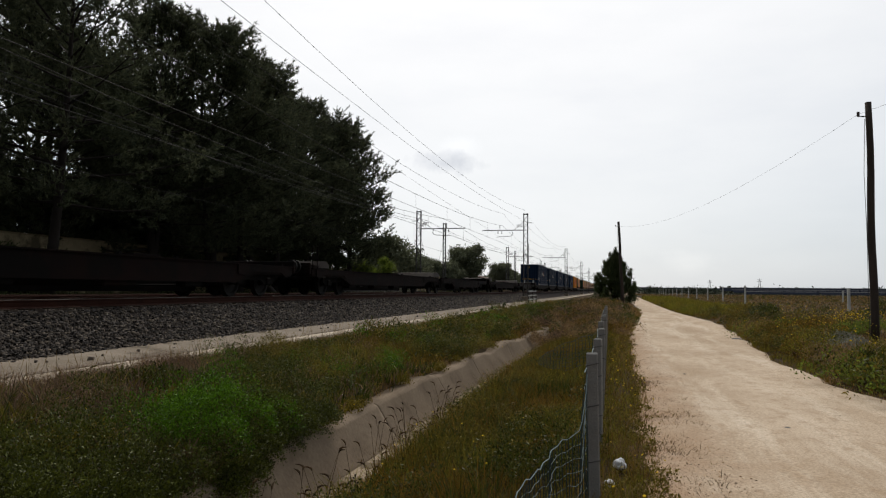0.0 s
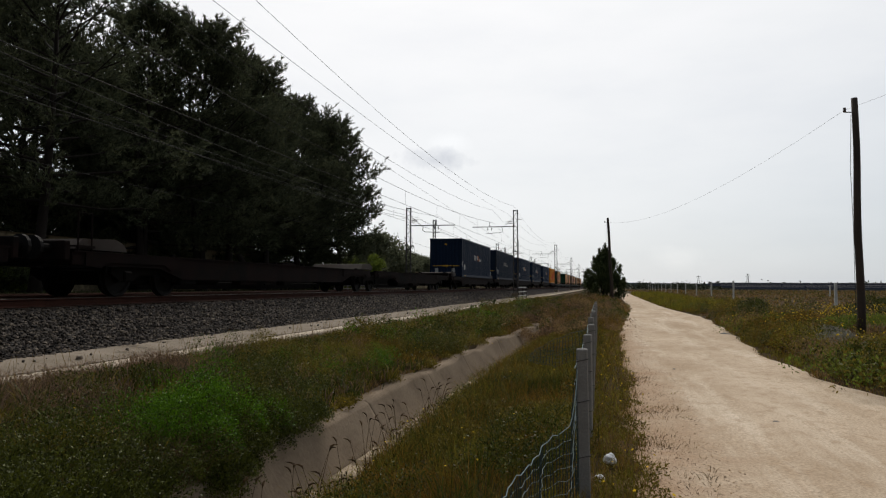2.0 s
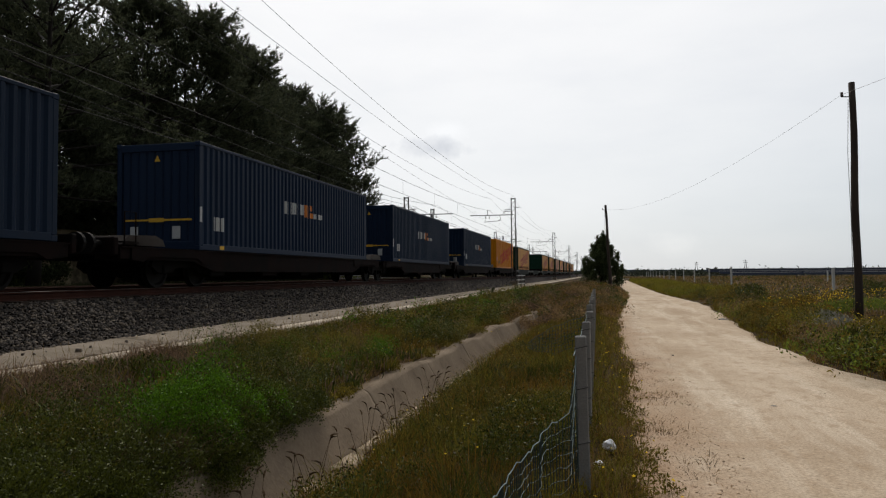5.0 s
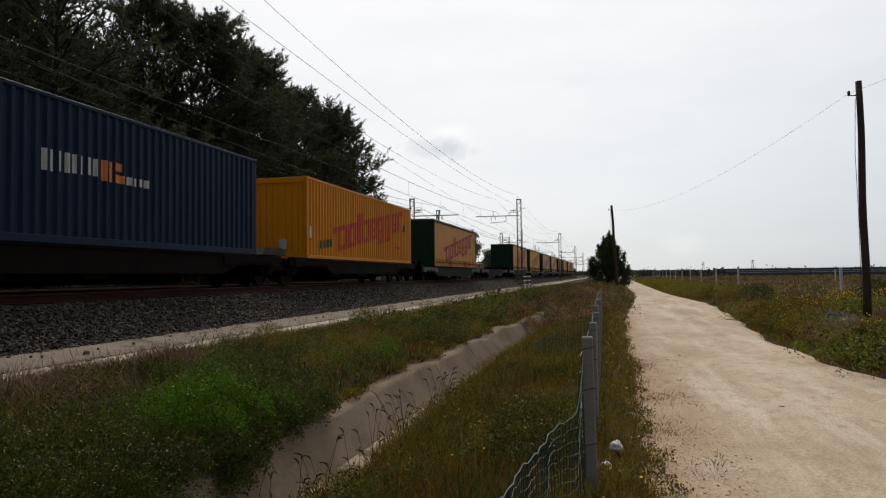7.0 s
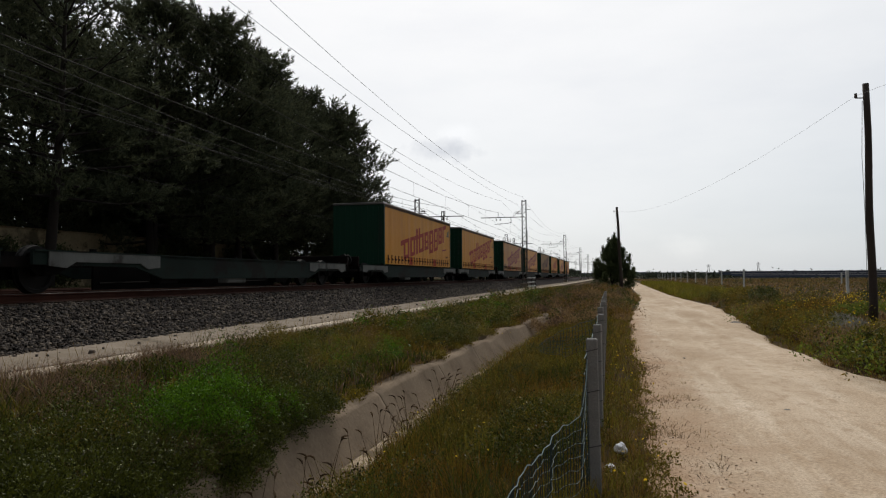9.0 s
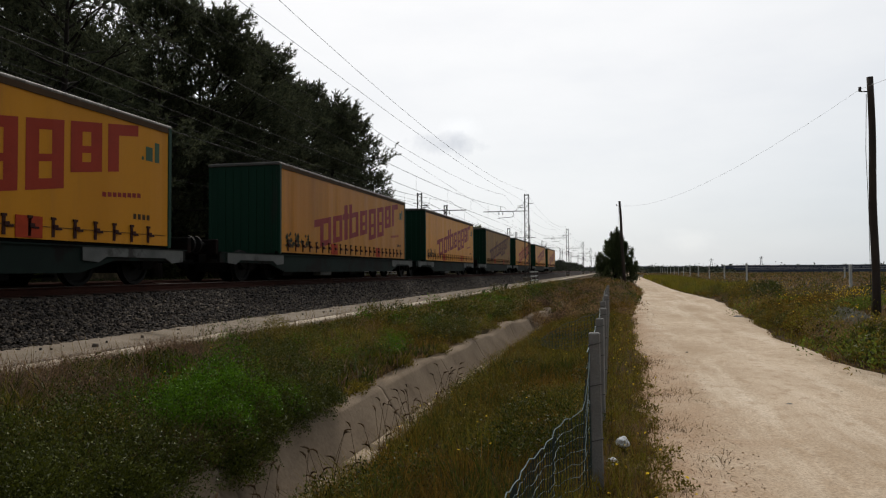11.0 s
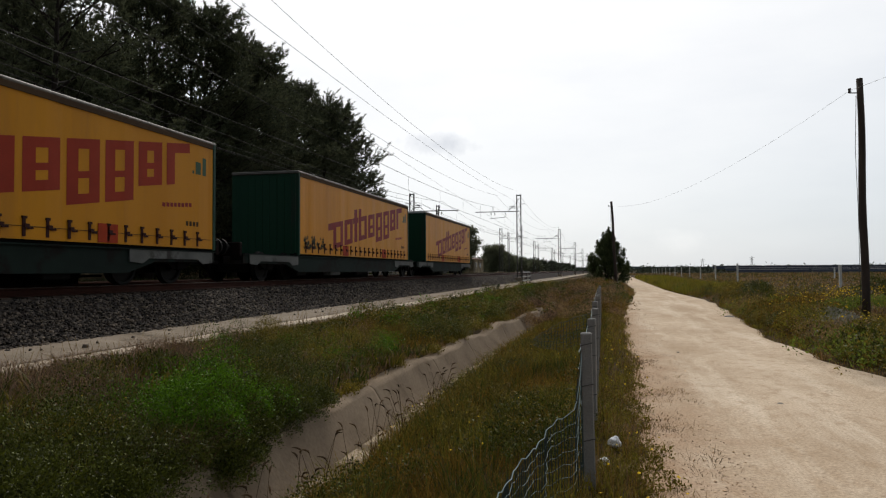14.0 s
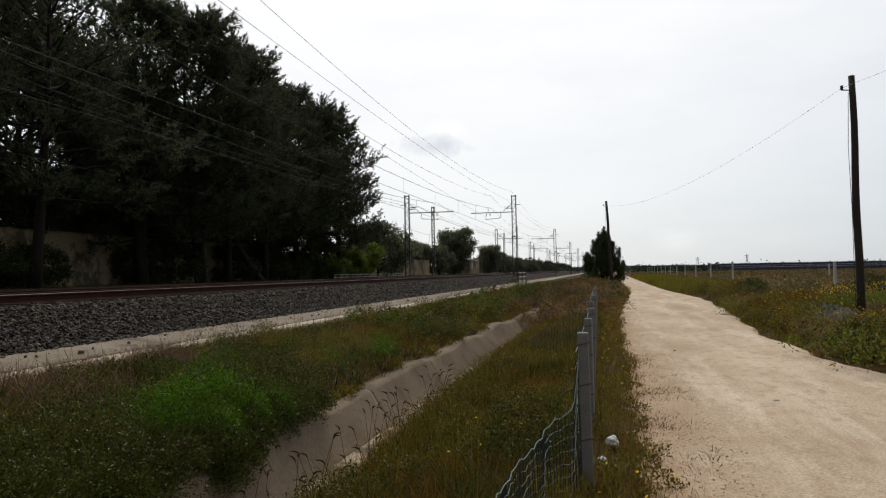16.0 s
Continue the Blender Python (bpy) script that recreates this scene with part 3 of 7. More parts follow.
def build_kerb():
    ys = [-20.0 + 0.5 * i for i in range(240)] + [100.0 + 5 * i for i in range(80)]

    def strip(prof, amp):
        g = Geo()
        n = len(prof)
        verts = []
        for y in ys:
            dz, dx = amp * wave(y, y * 0.2, 3.0, 1.0), amp * 1.5 * wave(y, y * 0.5, 2.0, 5.0)
            verts += [(x + dx, y, z + dz) for x, z in prof]
        faces = [(i * n + k, (i + 1) * n + k, (i + 1) * n + (k + 1) % n, i * n + (k + 1) % n) for i in range(len(ys) - 1) for k in range(n)]
        return g.add(verts, faces)

    tagged(part("drain_strip", strip([(-9.15, 0.20), (-9.15, 0.46), (-8.9, 0.455), (-7.78, 0.388), (-7.76, 0.20)], 0.006), M["concrete"]),
           "grey stained concrete strip at the foot of the ballast", "concrete strip", kind="structure")
    tagged(part("kerb", strip([(-7.70, 0.20), (-7.70, 0.355), (-7.63, 0.36), (-7.60, 0.40), (-7.36, 0.395), (-7.32, 0.36), (-7.30, 0.15)], 0.008), M["lip"]),
           "pale worn concrete kerb edging the railway bank", "kerb", kind="structure")


build_kerb()


def build_ditch():
    """Concrete lining in cast slabs, with a dirt-covered bed."""
    top = tagged(new("ditch_lining"), "weathered beige concrete lining of a narrow drainage ditch", "drainage ditch", kind="structure")
    y = -10.0
    rng = random.Random(3)
    while y < 37:
        ln = rng.uniform(3.2, 4.6)
        g = Geo()
        k = 44
        for i in range(k + 1):
            yy = y + (ln - 0.010) * i / k
            s = float(ditch_shift(yy))
            up = 0.045 * float(wave(yy, 1.0, 0.8, 2.0)) + 0.05 * float(wave(yy, 2.0, 1.5, 4.0)) - 0.01
            bulge = 0.030 * float(wave(yy, 0.0, 0.9, 6.0)) + 0.03 * float(wave(yy, 1.0, 1.3, 1.0)) + 0.02
            prof = [(-3.50 - up * 0.3, 0.035 + up), (-3.20, 0.072 + up), (-3.18, 0.070 + up), (-3.125 + bulge, 0.035 + up * 0.9), (-3.11 + bulge, 0.010 + up * 0.8), (-2.97 + bulge * 0.6, -0.24),
                    (-2.85, -0.41), (-2.83, -0.43), (-2.85, -0.52), (-3.48, -0.10)]
            g.v += [(x + s, yy, z) for x, z in prof]
        n = 10
        g.f = [(i * n + j, (i + 1) * n + j, (i + 1) * n + (j + 1) % n, i * n + (j + 1) % n) for i in range(k) for j in range(n)]
        g.f += [tuple(range(n)), tuple(reversed(range(k * n, k * n + n)))]
        part("slab", g, M["lining"], top, smooth=True)
        y += ln
    g = Geo()
    ys = [-10.0 + 0.4 * i for i in range(123)]
    n = 7
    for yy in ys:
        s = float(ditch_shift(yy))
        g.v += [(x + s, yy, z + 0.012 * float(wave(x * 3, yy, 0.4, 1.0))) for x, z in
                ((-2.96, -0.43), (-2.78, -0.425), (-2.50, -0.42), (-2.40, -0.415), (-2.30, -0.40), (-2.2, -0.38), (-2.10, -0.45))]
    g.f = [(i * n + j, i * n + j + 1, (i + 1) * n + j + 1, (i + 1) * n + j) for i in range(len(ys) - 1) for j in range(n - 1)]
    part("bed", g, M["ditch_bed"], top, smooth=True)


build_ditch()


def build_track(cx, label):
    top = tagged(new("railway_track"), label, "railway track", group="railway tracks")
    head = [(-0.036, 0), (-0.036, -0.03), (-0.010, -0.045), (-0.010, -0.13), (-0.07, -0.155), (-0.07, -0.17), (0.07, -0.17), (0.07, -0.155), (0.010, -0.13), (0.010, -0.045), (0.036, -0.03), (0.036, 0)]
    for dx in (-0.7535, 0.7535):
        x = cx + dx
        r = part("rail", Geo().extrude([(x + a, RAIL_Z - 0.004 + b) for a, b in head], -60, FAR), M["rail"], top)
        part("running_surface", Geo().extrude([(x - 0.032, RAIL_Z), (x + 0.031, RAIL_Z), (x + 0.038, RAIL_Z - 0.007), (x + 0.038, RAIL_Z - 0.010), (x - 0.032, RAIL_Z - 0.003)], -60, FAR), M["rail_top"] if dx > 0 and cx > -13 else M["rail"], r, "worn top of the rail")
    z = RAIL_Z - 0.17
    g = Geo().extrude([(-0.14, z - 0.10), (-0.10, z + 0.005), (0.10, z + 0.005), (0.14, z - 0.10)], -1.25, 1.25)
    g.v = [(y, x, zz) for x, y, zz in g.v]
    me = g.mesh("sleeper", M["sleeper"])
    for i in range(140):
        ob = new("sleeper", me)
        ob.parent = top
        ob.location = (cx, 4 + 0.6 * i, 0)
    return top


build_track(TRACKS[0], "rusty steel rails on concrete sleepers carrying the train")
build_track(TRACKS[1], "second rusty track on concrete sleepers, empty")


# ---- train ----
SPEED = 24.01
MOVERS = []        # (object, x, y at the start, z)


def side_profile(length, pitch=0.0, depth=0.035, waves=0.0):
    """(y, depth) points of a side wall, corrugated or softly wavy."""
    pts = [(0.0, 0.0)]
    if pitch:
        n = int((length - 0.3) / pitch)
        y = 0.15 + (length - 0.3 - n * pitch) / 2
        for i in range(n):
            a = y + i * pitch
            pts += [(a, 0.0), (a + pitch * 0.22, -depth), (a + pitch * 0.50, -depth), (a + pitch * 0.72, 0.0)]
    else:
        k = 60
        pts += [(length * i / k, waves * float(wave(length * i / k, 0.3, 0.35, 3.0))) for i in range(1, k)]
    pts.append((length, 0.0))
    return pts


def wall_of(prof, x, z0, z1, sgn=1, thick=0.03):
    g = Geo()
    n = len(prof)
    for off in (0.0, -thick):
        g.v += [(sgn * (x + d + off), y, z) for y, d in prof for z in (z0, z1)]
    m = 2 * n
    for i in range(n - 1):
        a = 2 * i
        g.f += [(a, a + 2, a + 3, a + 1), (m + a + 1, m + a + 3, m + a + 2, m + a), (a + 1, a + 3, m + a + 3, m + a + 1), (a, m + a, m + a + 2, a + 2)]
    return g


def print_on(prof, x, blocks, tilt=0.0, y_ref=0.0):
    """Flat printed shapes (y0, y1, z0, z1) that follow the wall's relief."""
    g = Geo()
    for b0, b1, z0, z1 in blocks:
        for (ya, da), (yb, db) in zip(prof, prof[1:]):
            a, b = max(ya, b0), min(yb, b1)
            if b - a < 1e-4:
                continue
            dd = lambda y: da + (db - da) * (y - ya) / (yb - ya) + 0.004 + x
            ta, tb = tilt * (a - y_ref), tilt * (b - y_ref)
            g.add([(dd(a), a, z0 + ta), (dd(b), b, z0 + tb), (dd(b), b, z1 + tb), (dd(a), a, z1 + ta)], [(0, 1, 2, 3)])
    return g


def prints(name, prof, x, blocks, material, top, label, tilt=0.0, y_ref=0.0):
    """Each printed block as a part of its own."""
    for blk in blocks:
        part(name, print_on(prof, x, [blk], tilt, y_ref), material, top, label)


def ring(y0, y1, z0, z1, t, u):
    return [(y0, y0 + t, z0, z1), (y1 - t, y1, z0, z1), (y0 + t, y1 - t, z1 - u, z1), (y0 + t, y1 - t, z0, z0 + u)]


def wordmark(w, h, y0, z0):
    """A row of plain framed blocks of differing heights; one list of bars for each block."""
    s = w / 8.6
    cells = [(0.45, 1.35, 0, 1, 0), (1.5, 2.3, 0, 1, 0), (2.48, 2.80, 0, 1.34, 0), (2.95, 3.85, 0, 1.0, 0), (4.0, 4.8, 0, 1, 1), (4.95, 5.75, -0.30, 1, 1),
             (5.9, 6.7, -0.30, 1, 1), (6.85, 7.6, 0, 1, 1), (7.75, 8.05, 0, 1, 0)]
    out = []
    for a, b, c, d, rung in cells:
        a, b, c, d = y0 + a * s, y0 + b * s, z0 + c * h, z0 + d * h
        blk = [(a, b, c, d)] if b - a < 0.5 * s else ring(a, b, c, d, 0.27 * s, 0.20 * h)
        if rung:
            m = c + 0.44 * (d - c)
            blk.append((a + 0.27 * s, b - 0.27 * s, m - 0.06 * h, m + 0.08 * h))
        out.append(blk)
    out[0].append((y0, y0 + 0.45 * s, z0 + 0.74 * h, z0 + h))
    out[2] += [(y0 + 2.32 * s, y0 + 2.48 * s, z0 + 0.78 * h, z0 + h), (y0 + 2.80 * s, y0 + 2.92 * s, z0 + 0.78 * h, z0 + h)]
    out[3].append((y0 + 2.95 * s, y0 + 3.22 * s, z0 + h, z0 + 1.34 * h))
    out[8].append((y0 + 8.05 * s, y0 + 8.6 * s, z0 + 0.76 * h, z0 + h))
    return out


def castings(top, length, height, half, material):
    g = Geo().box((0, 0, 0), (0.16, 0.18, 0.12))
    me = g.mesh("corner_casting", material, bevel=0.012)
    for x in (-half + 0.076, half - 0.076):
        for y in (0.085, length - 0.085):
            for z in (0.058, height - 0.058):
                c = new("corner_casting", me)
                c.parent = top
                c.location = (x, y, z)


def box_container(kind, label, material, plain=False):
    ln, h, hw = 13.716, 2.896 if kind == "blue" else 2.965, 1.25
    top = tagged(new("shipping_container"), label, "container", group="containers on the train")
    prof = side_profile(ln, 0.278, 0.046)
    side = part("side_wall", wall_of(prof, hw - 0.012, 0.16, h - 0.09), material, top)
    part("side_wall", wall_of(prof, hw - 0.012, 0.16, h - 0.09, -1), material, top)
    for s in (-1, 1):
        part("bottom_rail", Geo().box((s * (hw - 0.06), ln / 2, 0.085), (0.12, ln - 0.3, 0.16)), material, top, bevel=0.01)
        part("top_rail", Geo().box((s * (hw - 0.045), ln / 2, h - 0.05), (0.085, ln - 0.3, 0.085)), material, top, bevel=0.01)
        for y in (0.075, ln - 0.075):
            part("corner_post", Geo().box((s * (hw - 0.075), y, h / 2), (0.14, 0.14, h - 0.24)), material, top, bevel=0.015)
    g = Geo()
    n = 60
    for i in range(n + 1):
        g.v += [(x, 0.15 + (ln - 0.3) * i / n, h - 0.03 - 0.02 * (i % 2)) for x in (-hw + 0.08, hw - 0.08)]
    g.f = [(2 * i, 2 * i + 1, 2 * i + 3, 2 * i + 2) for i in range(n)]
    part("roof", g, material, top)
    part("floor", Geo().box((0, ln / 2, 0.10), (2 * hw - 0.24, ln - 0.3, 0.06)), M["frame_dark"], top)
    # end facing forwards: pressed panels between top and bottom beams
    ep = []
    for i in range(9):
        x = -hw + 0.14 + 0.2467 * i
        ep += [(x, 0.085), (x + 0.045, 0.045), (x + 0.20, 0.045), (x + 0.2467, 0.085)]
    n = len(ep)
    e = Geo().add([(x, y, z) for x, y in ep for z in (0.2, h - 0.2)] + [(x, 0.12, z) for x, y in ep for z in (0.2, h - 0.2)],
                  [(2 * i, 2 * i + 2, 2 * i + 3, 2 * i + 1) for i in range(n - 1)] + [(2 * n + 2 * i + 1, 2 * n + 2 * i + 3, 2 * n + 2 * i + 2, 2 * n + 2 * i) for i in range(n - 1)])
    part("end_wall", e, material, top)
    for z, t in ((0.13, 0.22), (h - 0.12, 0.20)):
        part("end_beam", Geo().box((0, 0.055, z), (2 * hw - 0.28, 0.10, t)), material, top, bevel=0.01)
    # doors at the back with lock rods
    for s in (-1, 1):
        d = part("door", Geo().box((s * 0.57, ln - 0.05, h / 2), (1.10, 0.06, h - 0.34)), material, top, bevel=0.01)
        for dx in (0.30, 0.85):
            part("lock_rod", Geo().tube([(s * dx, ln + 0.0, 0.2), (s * dx, ln + 0.0, h - 0.2)], 0.017), M["pale_steel"], d)
    castings(top, ln, h, hw, material)
    if kind == "blue":
        part("end_stripe", Geo().box((0.0, 0.026, 0.82), (2.0, 0.006, 0.05)).box((-0.05, 0.024, 0.82), (0.45, 0.008, 0.11)), M["sign_yellow"], top, "yellow marking stripe")
        for x in (-0.72, 0.55):
            part("paper_label", Geo().box((x, 0.026, 0.48), (0.24, 0.006, 0.34)), M["white_print"], top, "white label")
        part("warning_sign", Geo().add([(-0.12, 0.028, 2.40), (0.06, 0.028, 2.40), (-0.03, 0.028, 2.57)], [(0, 1, 2)]), M["sign_yellow"], top, "yellow triangle sticker")
        prints("code_label", prof, hw - 0.012, [(0.75 + 0.14 * i, 0.85 + 0.14 * i, 0.55, 0.93) for i in range(4)], M["white_print"], top, "white code bar")
        part("code_label", Geo().box((hw + 0.0, 0.075, 0.95), (0.012, 0.10, 0.40)), M["white_print"], top, "white code label")
        part("bottom_sticker", Geo().box((hw + 0.002, 1.15, 0.09), (0.008, 0.22, 0.10)), M["sign_yellow"], top)
        y0 = 5.3
        prints("wordmark", prof, hw - 0.012, [(y0 + 0.40 * i + 0.19 * q, y0 + 0.40 * i + 0.19 * q + 0.10, 1.40 + 0.02 * i, 1.82) for i in range(4) for q in range(2)], M["white_print"] if not plain else M["pale_steel"], top, "white block")
        prints("wordmark", prof, hw - 0.012, [(y0 + 1.64, y0 + 1.78, 1.40, 1.84), (y0 + 1.84, y0 + 1.98, 1.40, 1.84), (y0 + 2.04, y0 + 2.34, 1.40, 1.58), (y0 + 2.04, y0 + 2.28, 1.66, 1.84)], M["orange_print"] if not plain else M["pale_steel"], top, "orange block")
        prints("wordmark", prof, hw - 0.012, [(y0 + 2.46 + 0.20 * i, y0 + 2.60 + 0.20 * i, 1.40, 1.58) for i in range(4)], M["white_print"] if not plain else M["pale_steel"], top, "small white block")
    else:
        for blk in wordmark(9.6, 0.98, 2.55, 0.30):
            part("wordmark", print_on(prof, hw - 0.012, blk, 0.150, 2.55), M["red_fade"], top, "faded red block")
        prints("wordmark", prof, hw - 0.012, [(1.05 + 0.15 * i, 1.15 + 0.15 * i, 0.36 + 0.03 * (i % 2), 0.68) for i in range(9)], M["green_print"], top, "small dark green bar", 0.10, 0.85)
        prints("wordmark", prof, hw - 0.012, [(12.05, 12.12, 1.66, 1.74), (12.18, 12.40, 1.66, 1.98), (12.46, 12.60, 1.66, 2.12)], M["green_print"], top, "small dark green block")
        part("code_label", Geo().box((hw + 0.0, 0.30, 0.98), (0.012, 0.20, 0.42)), M["white_print"], top, "white label")
        part("paper_label", Geo().box((0.3, 0.026, 0.55), (0.30, 0.006, 0.36)), M["white_print"], top, "white label")
        for blk in ((10.7, 11.0, 0.74, 0.86), (11.06, 11.3, 0.74, 0.86), (11.36, 11.7, 0.74, 0.86), (11.05, 11.35, 0.94, 1.00), (11.05, 11.35, 0.52, 0.58)):
            part("bottom_sticker", print_on(prof, hw - 0.012, [blk]), M["red_fade"], top, "small red mark")
    return top


STRAP = None


def swap_body(label, curtain, printing, rough_paint=False, smooth_end=False, word=(10.0, 2.7, 0.24)):
    global STRAP
    ln, h, hw = 13.92, 2.95, 1.26
    top = tagged(new("swap_body"), label, "swap body", group="curtain-sided swap bodies on the train")
    prof = [(y + 0.16, d) for y, d in side_profile(ln - 0.28, 0.0, waves=0.012)]
    part("curtain", wall_of(prof, hw - 0.01, 0.06, h - 0.13), curtain, top)
    part("curtain", wall_of(prof, hw - 0.01, 0.06, h - 0.13, -1), curtain, top)
    for s in (-1, 1):
        part("bottom_rail", Geo().box((s * (hw - 0.11), ln / 2, 0.05), (0.12, ln - 0.02, 0.10)), M["frame_dark"], top, bevel=0.01)
        part("roof_rail", Geo().box((s * (hw - 0.05), ln / 2, h - 0.05), (0.14, ln, 0.07)), M["roof_lip"], top, bevel=0.02)
        # Dark strip added for the shade below the roof edge.
        part("shade_mark", Geo().box((s * (hw - 0.045), ln / 2, h - 0.145), (0.12, ln - 0.3, 0.12)), M["shade_mark"], top, "dark strip in place of the shade under the roof edge")
        for y in (0.08, ln - 0.06):
            part("corner_post", Geo().box((s * (hw - 0.06), y, h / 2), (0.14, 0.14, h - 0.02)), M["green"], top, bevel=0.02)
    g = Geo()
    n = 28
    for i in range(n + 1):
        sag = 0.012 * float(wave(i, 0.5, 1.1, 2.0))
        g.v += [(x, ln * i / n, h - 0.02 + dz + sag) for x, dz in ((-hw, -0.02), (-0.7, 0.03), (0, 0.045), (0.7, 0.03), (hw, -0.02))]
    g.f = [(5 * i + k, 5 * i + k + 1, 5 * i + k + 6, 5 * i + k + 5) for i in range(n) for k in range(4)]
    part("roof", g, M["pale_steel"], top, "pale grey tarpaulin roof", smooth=True)
    part("floor", Geo().box((0, ln / 2, 0.10), (2 * hw - 0.3, ln - 0.2, 0.08)), M["frame_dark"], top)
    e = Geo().box((0, 0.05, h / 2 - 0.02), (2 * hw - 0.2, 0.06, h - 0.10))
    front = part("front_wall", e, M["green"], top, "ribbed green front wall" if not smooth_end else "smooth green front wall", bevel=0.006)
    for i in range(0 if smooth_end else 8):
        part("rib", Geo().box((-hw + 0.30 + 0.275 * i, 0.012, h / 2 - 0.04), (0.07, 0.03, h - 0.30)), M["green"], front)
    part("roof_cap", Geo().box((0, 0.03, h - 0.055), (2 * hw + 0.01, 0.12, 0.10)), M["roof_edge"] if not smooth_end else M["white_print"], top, bevel=0.02)
    for s in (-1, 1):
        d = part("door", Geo().box((s * 0.6, ln - 0.03, h / 2), (1.16, 0.06, h - 0.2)), M["green"], top, bevel=0.01)
        for dx in (0.35, 0.9):
            part("lock_rod", Geo().tube([(s * dx, ln + 0.02, 0.1), (s * dx, ln + 0.02, h - 0.15)], 0.016), M["pale_steel"], d)
    if STRAP is None:
        STRAP = Geo().box((0, 0, 0.15), (0.014, 0.075, 0.36)).box((0.014, 0.05, 0.17), (0.03, 0.11, 0.07)).box((0.012, 0.13, 0.13), (0.018, 0.15, 0.04)).box((0.008, 0, 0.32), (0.03, 0.11, 0.05)).mesh("strap", M["black"])
    for i in range(23):
        st = new("strap", STRAP)
        st.parent = top
        st.location = (hw + 0.004, 0.62 + 0.565 * i, 0.14)
    part("lower_seam", Geo().box((hw + 0.003, ln / 2, 0.30), (0.006, ln - 0.5, 0.012)), M["shade_mark"], top)
    for y in (4.55, 9.65):
        part("square_patch", Geo().box((hw + 0.006, y, 0.28), (0.010, 0.62, 0.40)), M["red_patch"], top, "worn red square patch")
    for blk in wordmark(word[0], 1.02, word[1], word[2]):
        part("wordmark", print_on(prof, hw - 0.01, blk, 0.146, word[1]), printing, top, "slanting dark red block")
    prints("wordmark", prof, hw - 0.01, [(12.82, 12.89, 1.98, 2.06), (12.96, 13.20, 1.98, 2.30), (13.28, 13.46, 1.98, 2.44)], M["green_print"], top, "small dark green block")
    prints("marking", prof, hw - 0.01, [(11.55 + 0.16 * i, 11.67 + 0.16 * i, 1.02 + 0.012 * i, 1.12 + 0.012 * i) for i in range(8)], M["red"], top, "small dull red bar")
    prints("marking", prof, hw - 0.01, [(12.55 + 0.15 * i, 12.65 + 0.15 * i, 0.62, 0.74) for i in range(4)], M["shade_mark"], top, "small dark bar")
    if rough_paint:
        rng = random.Random(8)
        blobs = []
        for i in range(34):
            y, z, r = 0.35 + rng.uniform(0, 1.9), 0.22 + rng.uniform(0, 0.42), rng.uniform(0.03, 0.07)
            blobs += [(y, y + r * 1.6, z, z + r * 3), (y - r, y + r * 2.4, z + r, z + r * 1.8)]
        part("spray_paint", print_on(prof, hw - 0.008, blobs), M["spray"], top, "dark green sprayed marks")
    return top


def build_bogie(cy, parent, label=""):
    # The lower box is added to fill the bogie's open middle with dark.
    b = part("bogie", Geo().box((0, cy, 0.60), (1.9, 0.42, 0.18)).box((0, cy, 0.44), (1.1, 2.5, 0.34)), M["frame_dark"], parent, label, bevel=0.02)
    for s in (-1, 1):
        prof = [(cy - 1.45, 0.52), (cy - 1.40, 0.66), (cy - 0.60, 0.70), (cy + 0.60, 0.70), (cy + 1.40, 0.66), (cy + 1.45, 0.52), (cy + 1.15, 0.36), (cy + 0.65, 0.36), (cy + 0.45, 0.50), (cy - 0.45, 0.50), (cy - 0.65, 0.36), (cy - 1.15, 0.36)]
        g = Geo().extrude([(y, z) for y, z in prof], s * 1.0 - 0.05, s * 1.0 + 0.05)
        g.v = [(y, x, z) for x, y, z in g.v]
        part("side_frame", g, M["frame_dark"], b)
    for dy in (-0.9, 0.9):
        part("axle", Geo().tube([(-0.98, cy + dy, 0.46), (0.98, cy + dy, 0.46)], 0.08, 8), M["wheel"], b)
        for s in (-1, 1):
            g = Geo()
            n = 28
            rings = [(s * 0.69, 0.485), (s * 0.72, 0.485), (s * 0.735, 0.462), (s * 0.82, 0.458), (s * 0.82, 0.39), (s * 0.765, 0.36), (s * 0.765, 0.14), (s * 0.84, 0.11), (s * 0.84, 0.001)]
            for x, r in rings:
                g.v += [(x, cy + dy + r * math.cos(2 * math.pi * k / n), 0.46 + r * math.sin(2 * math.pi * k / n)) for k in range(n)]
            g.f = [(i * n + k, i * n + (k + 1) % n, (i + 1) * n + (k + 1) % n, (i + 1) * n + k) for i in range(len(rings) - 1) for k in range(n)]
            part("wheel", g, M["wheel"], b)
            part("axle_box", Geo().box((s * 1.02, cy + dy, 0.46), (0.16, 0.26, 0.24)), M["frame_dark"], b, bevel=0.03)


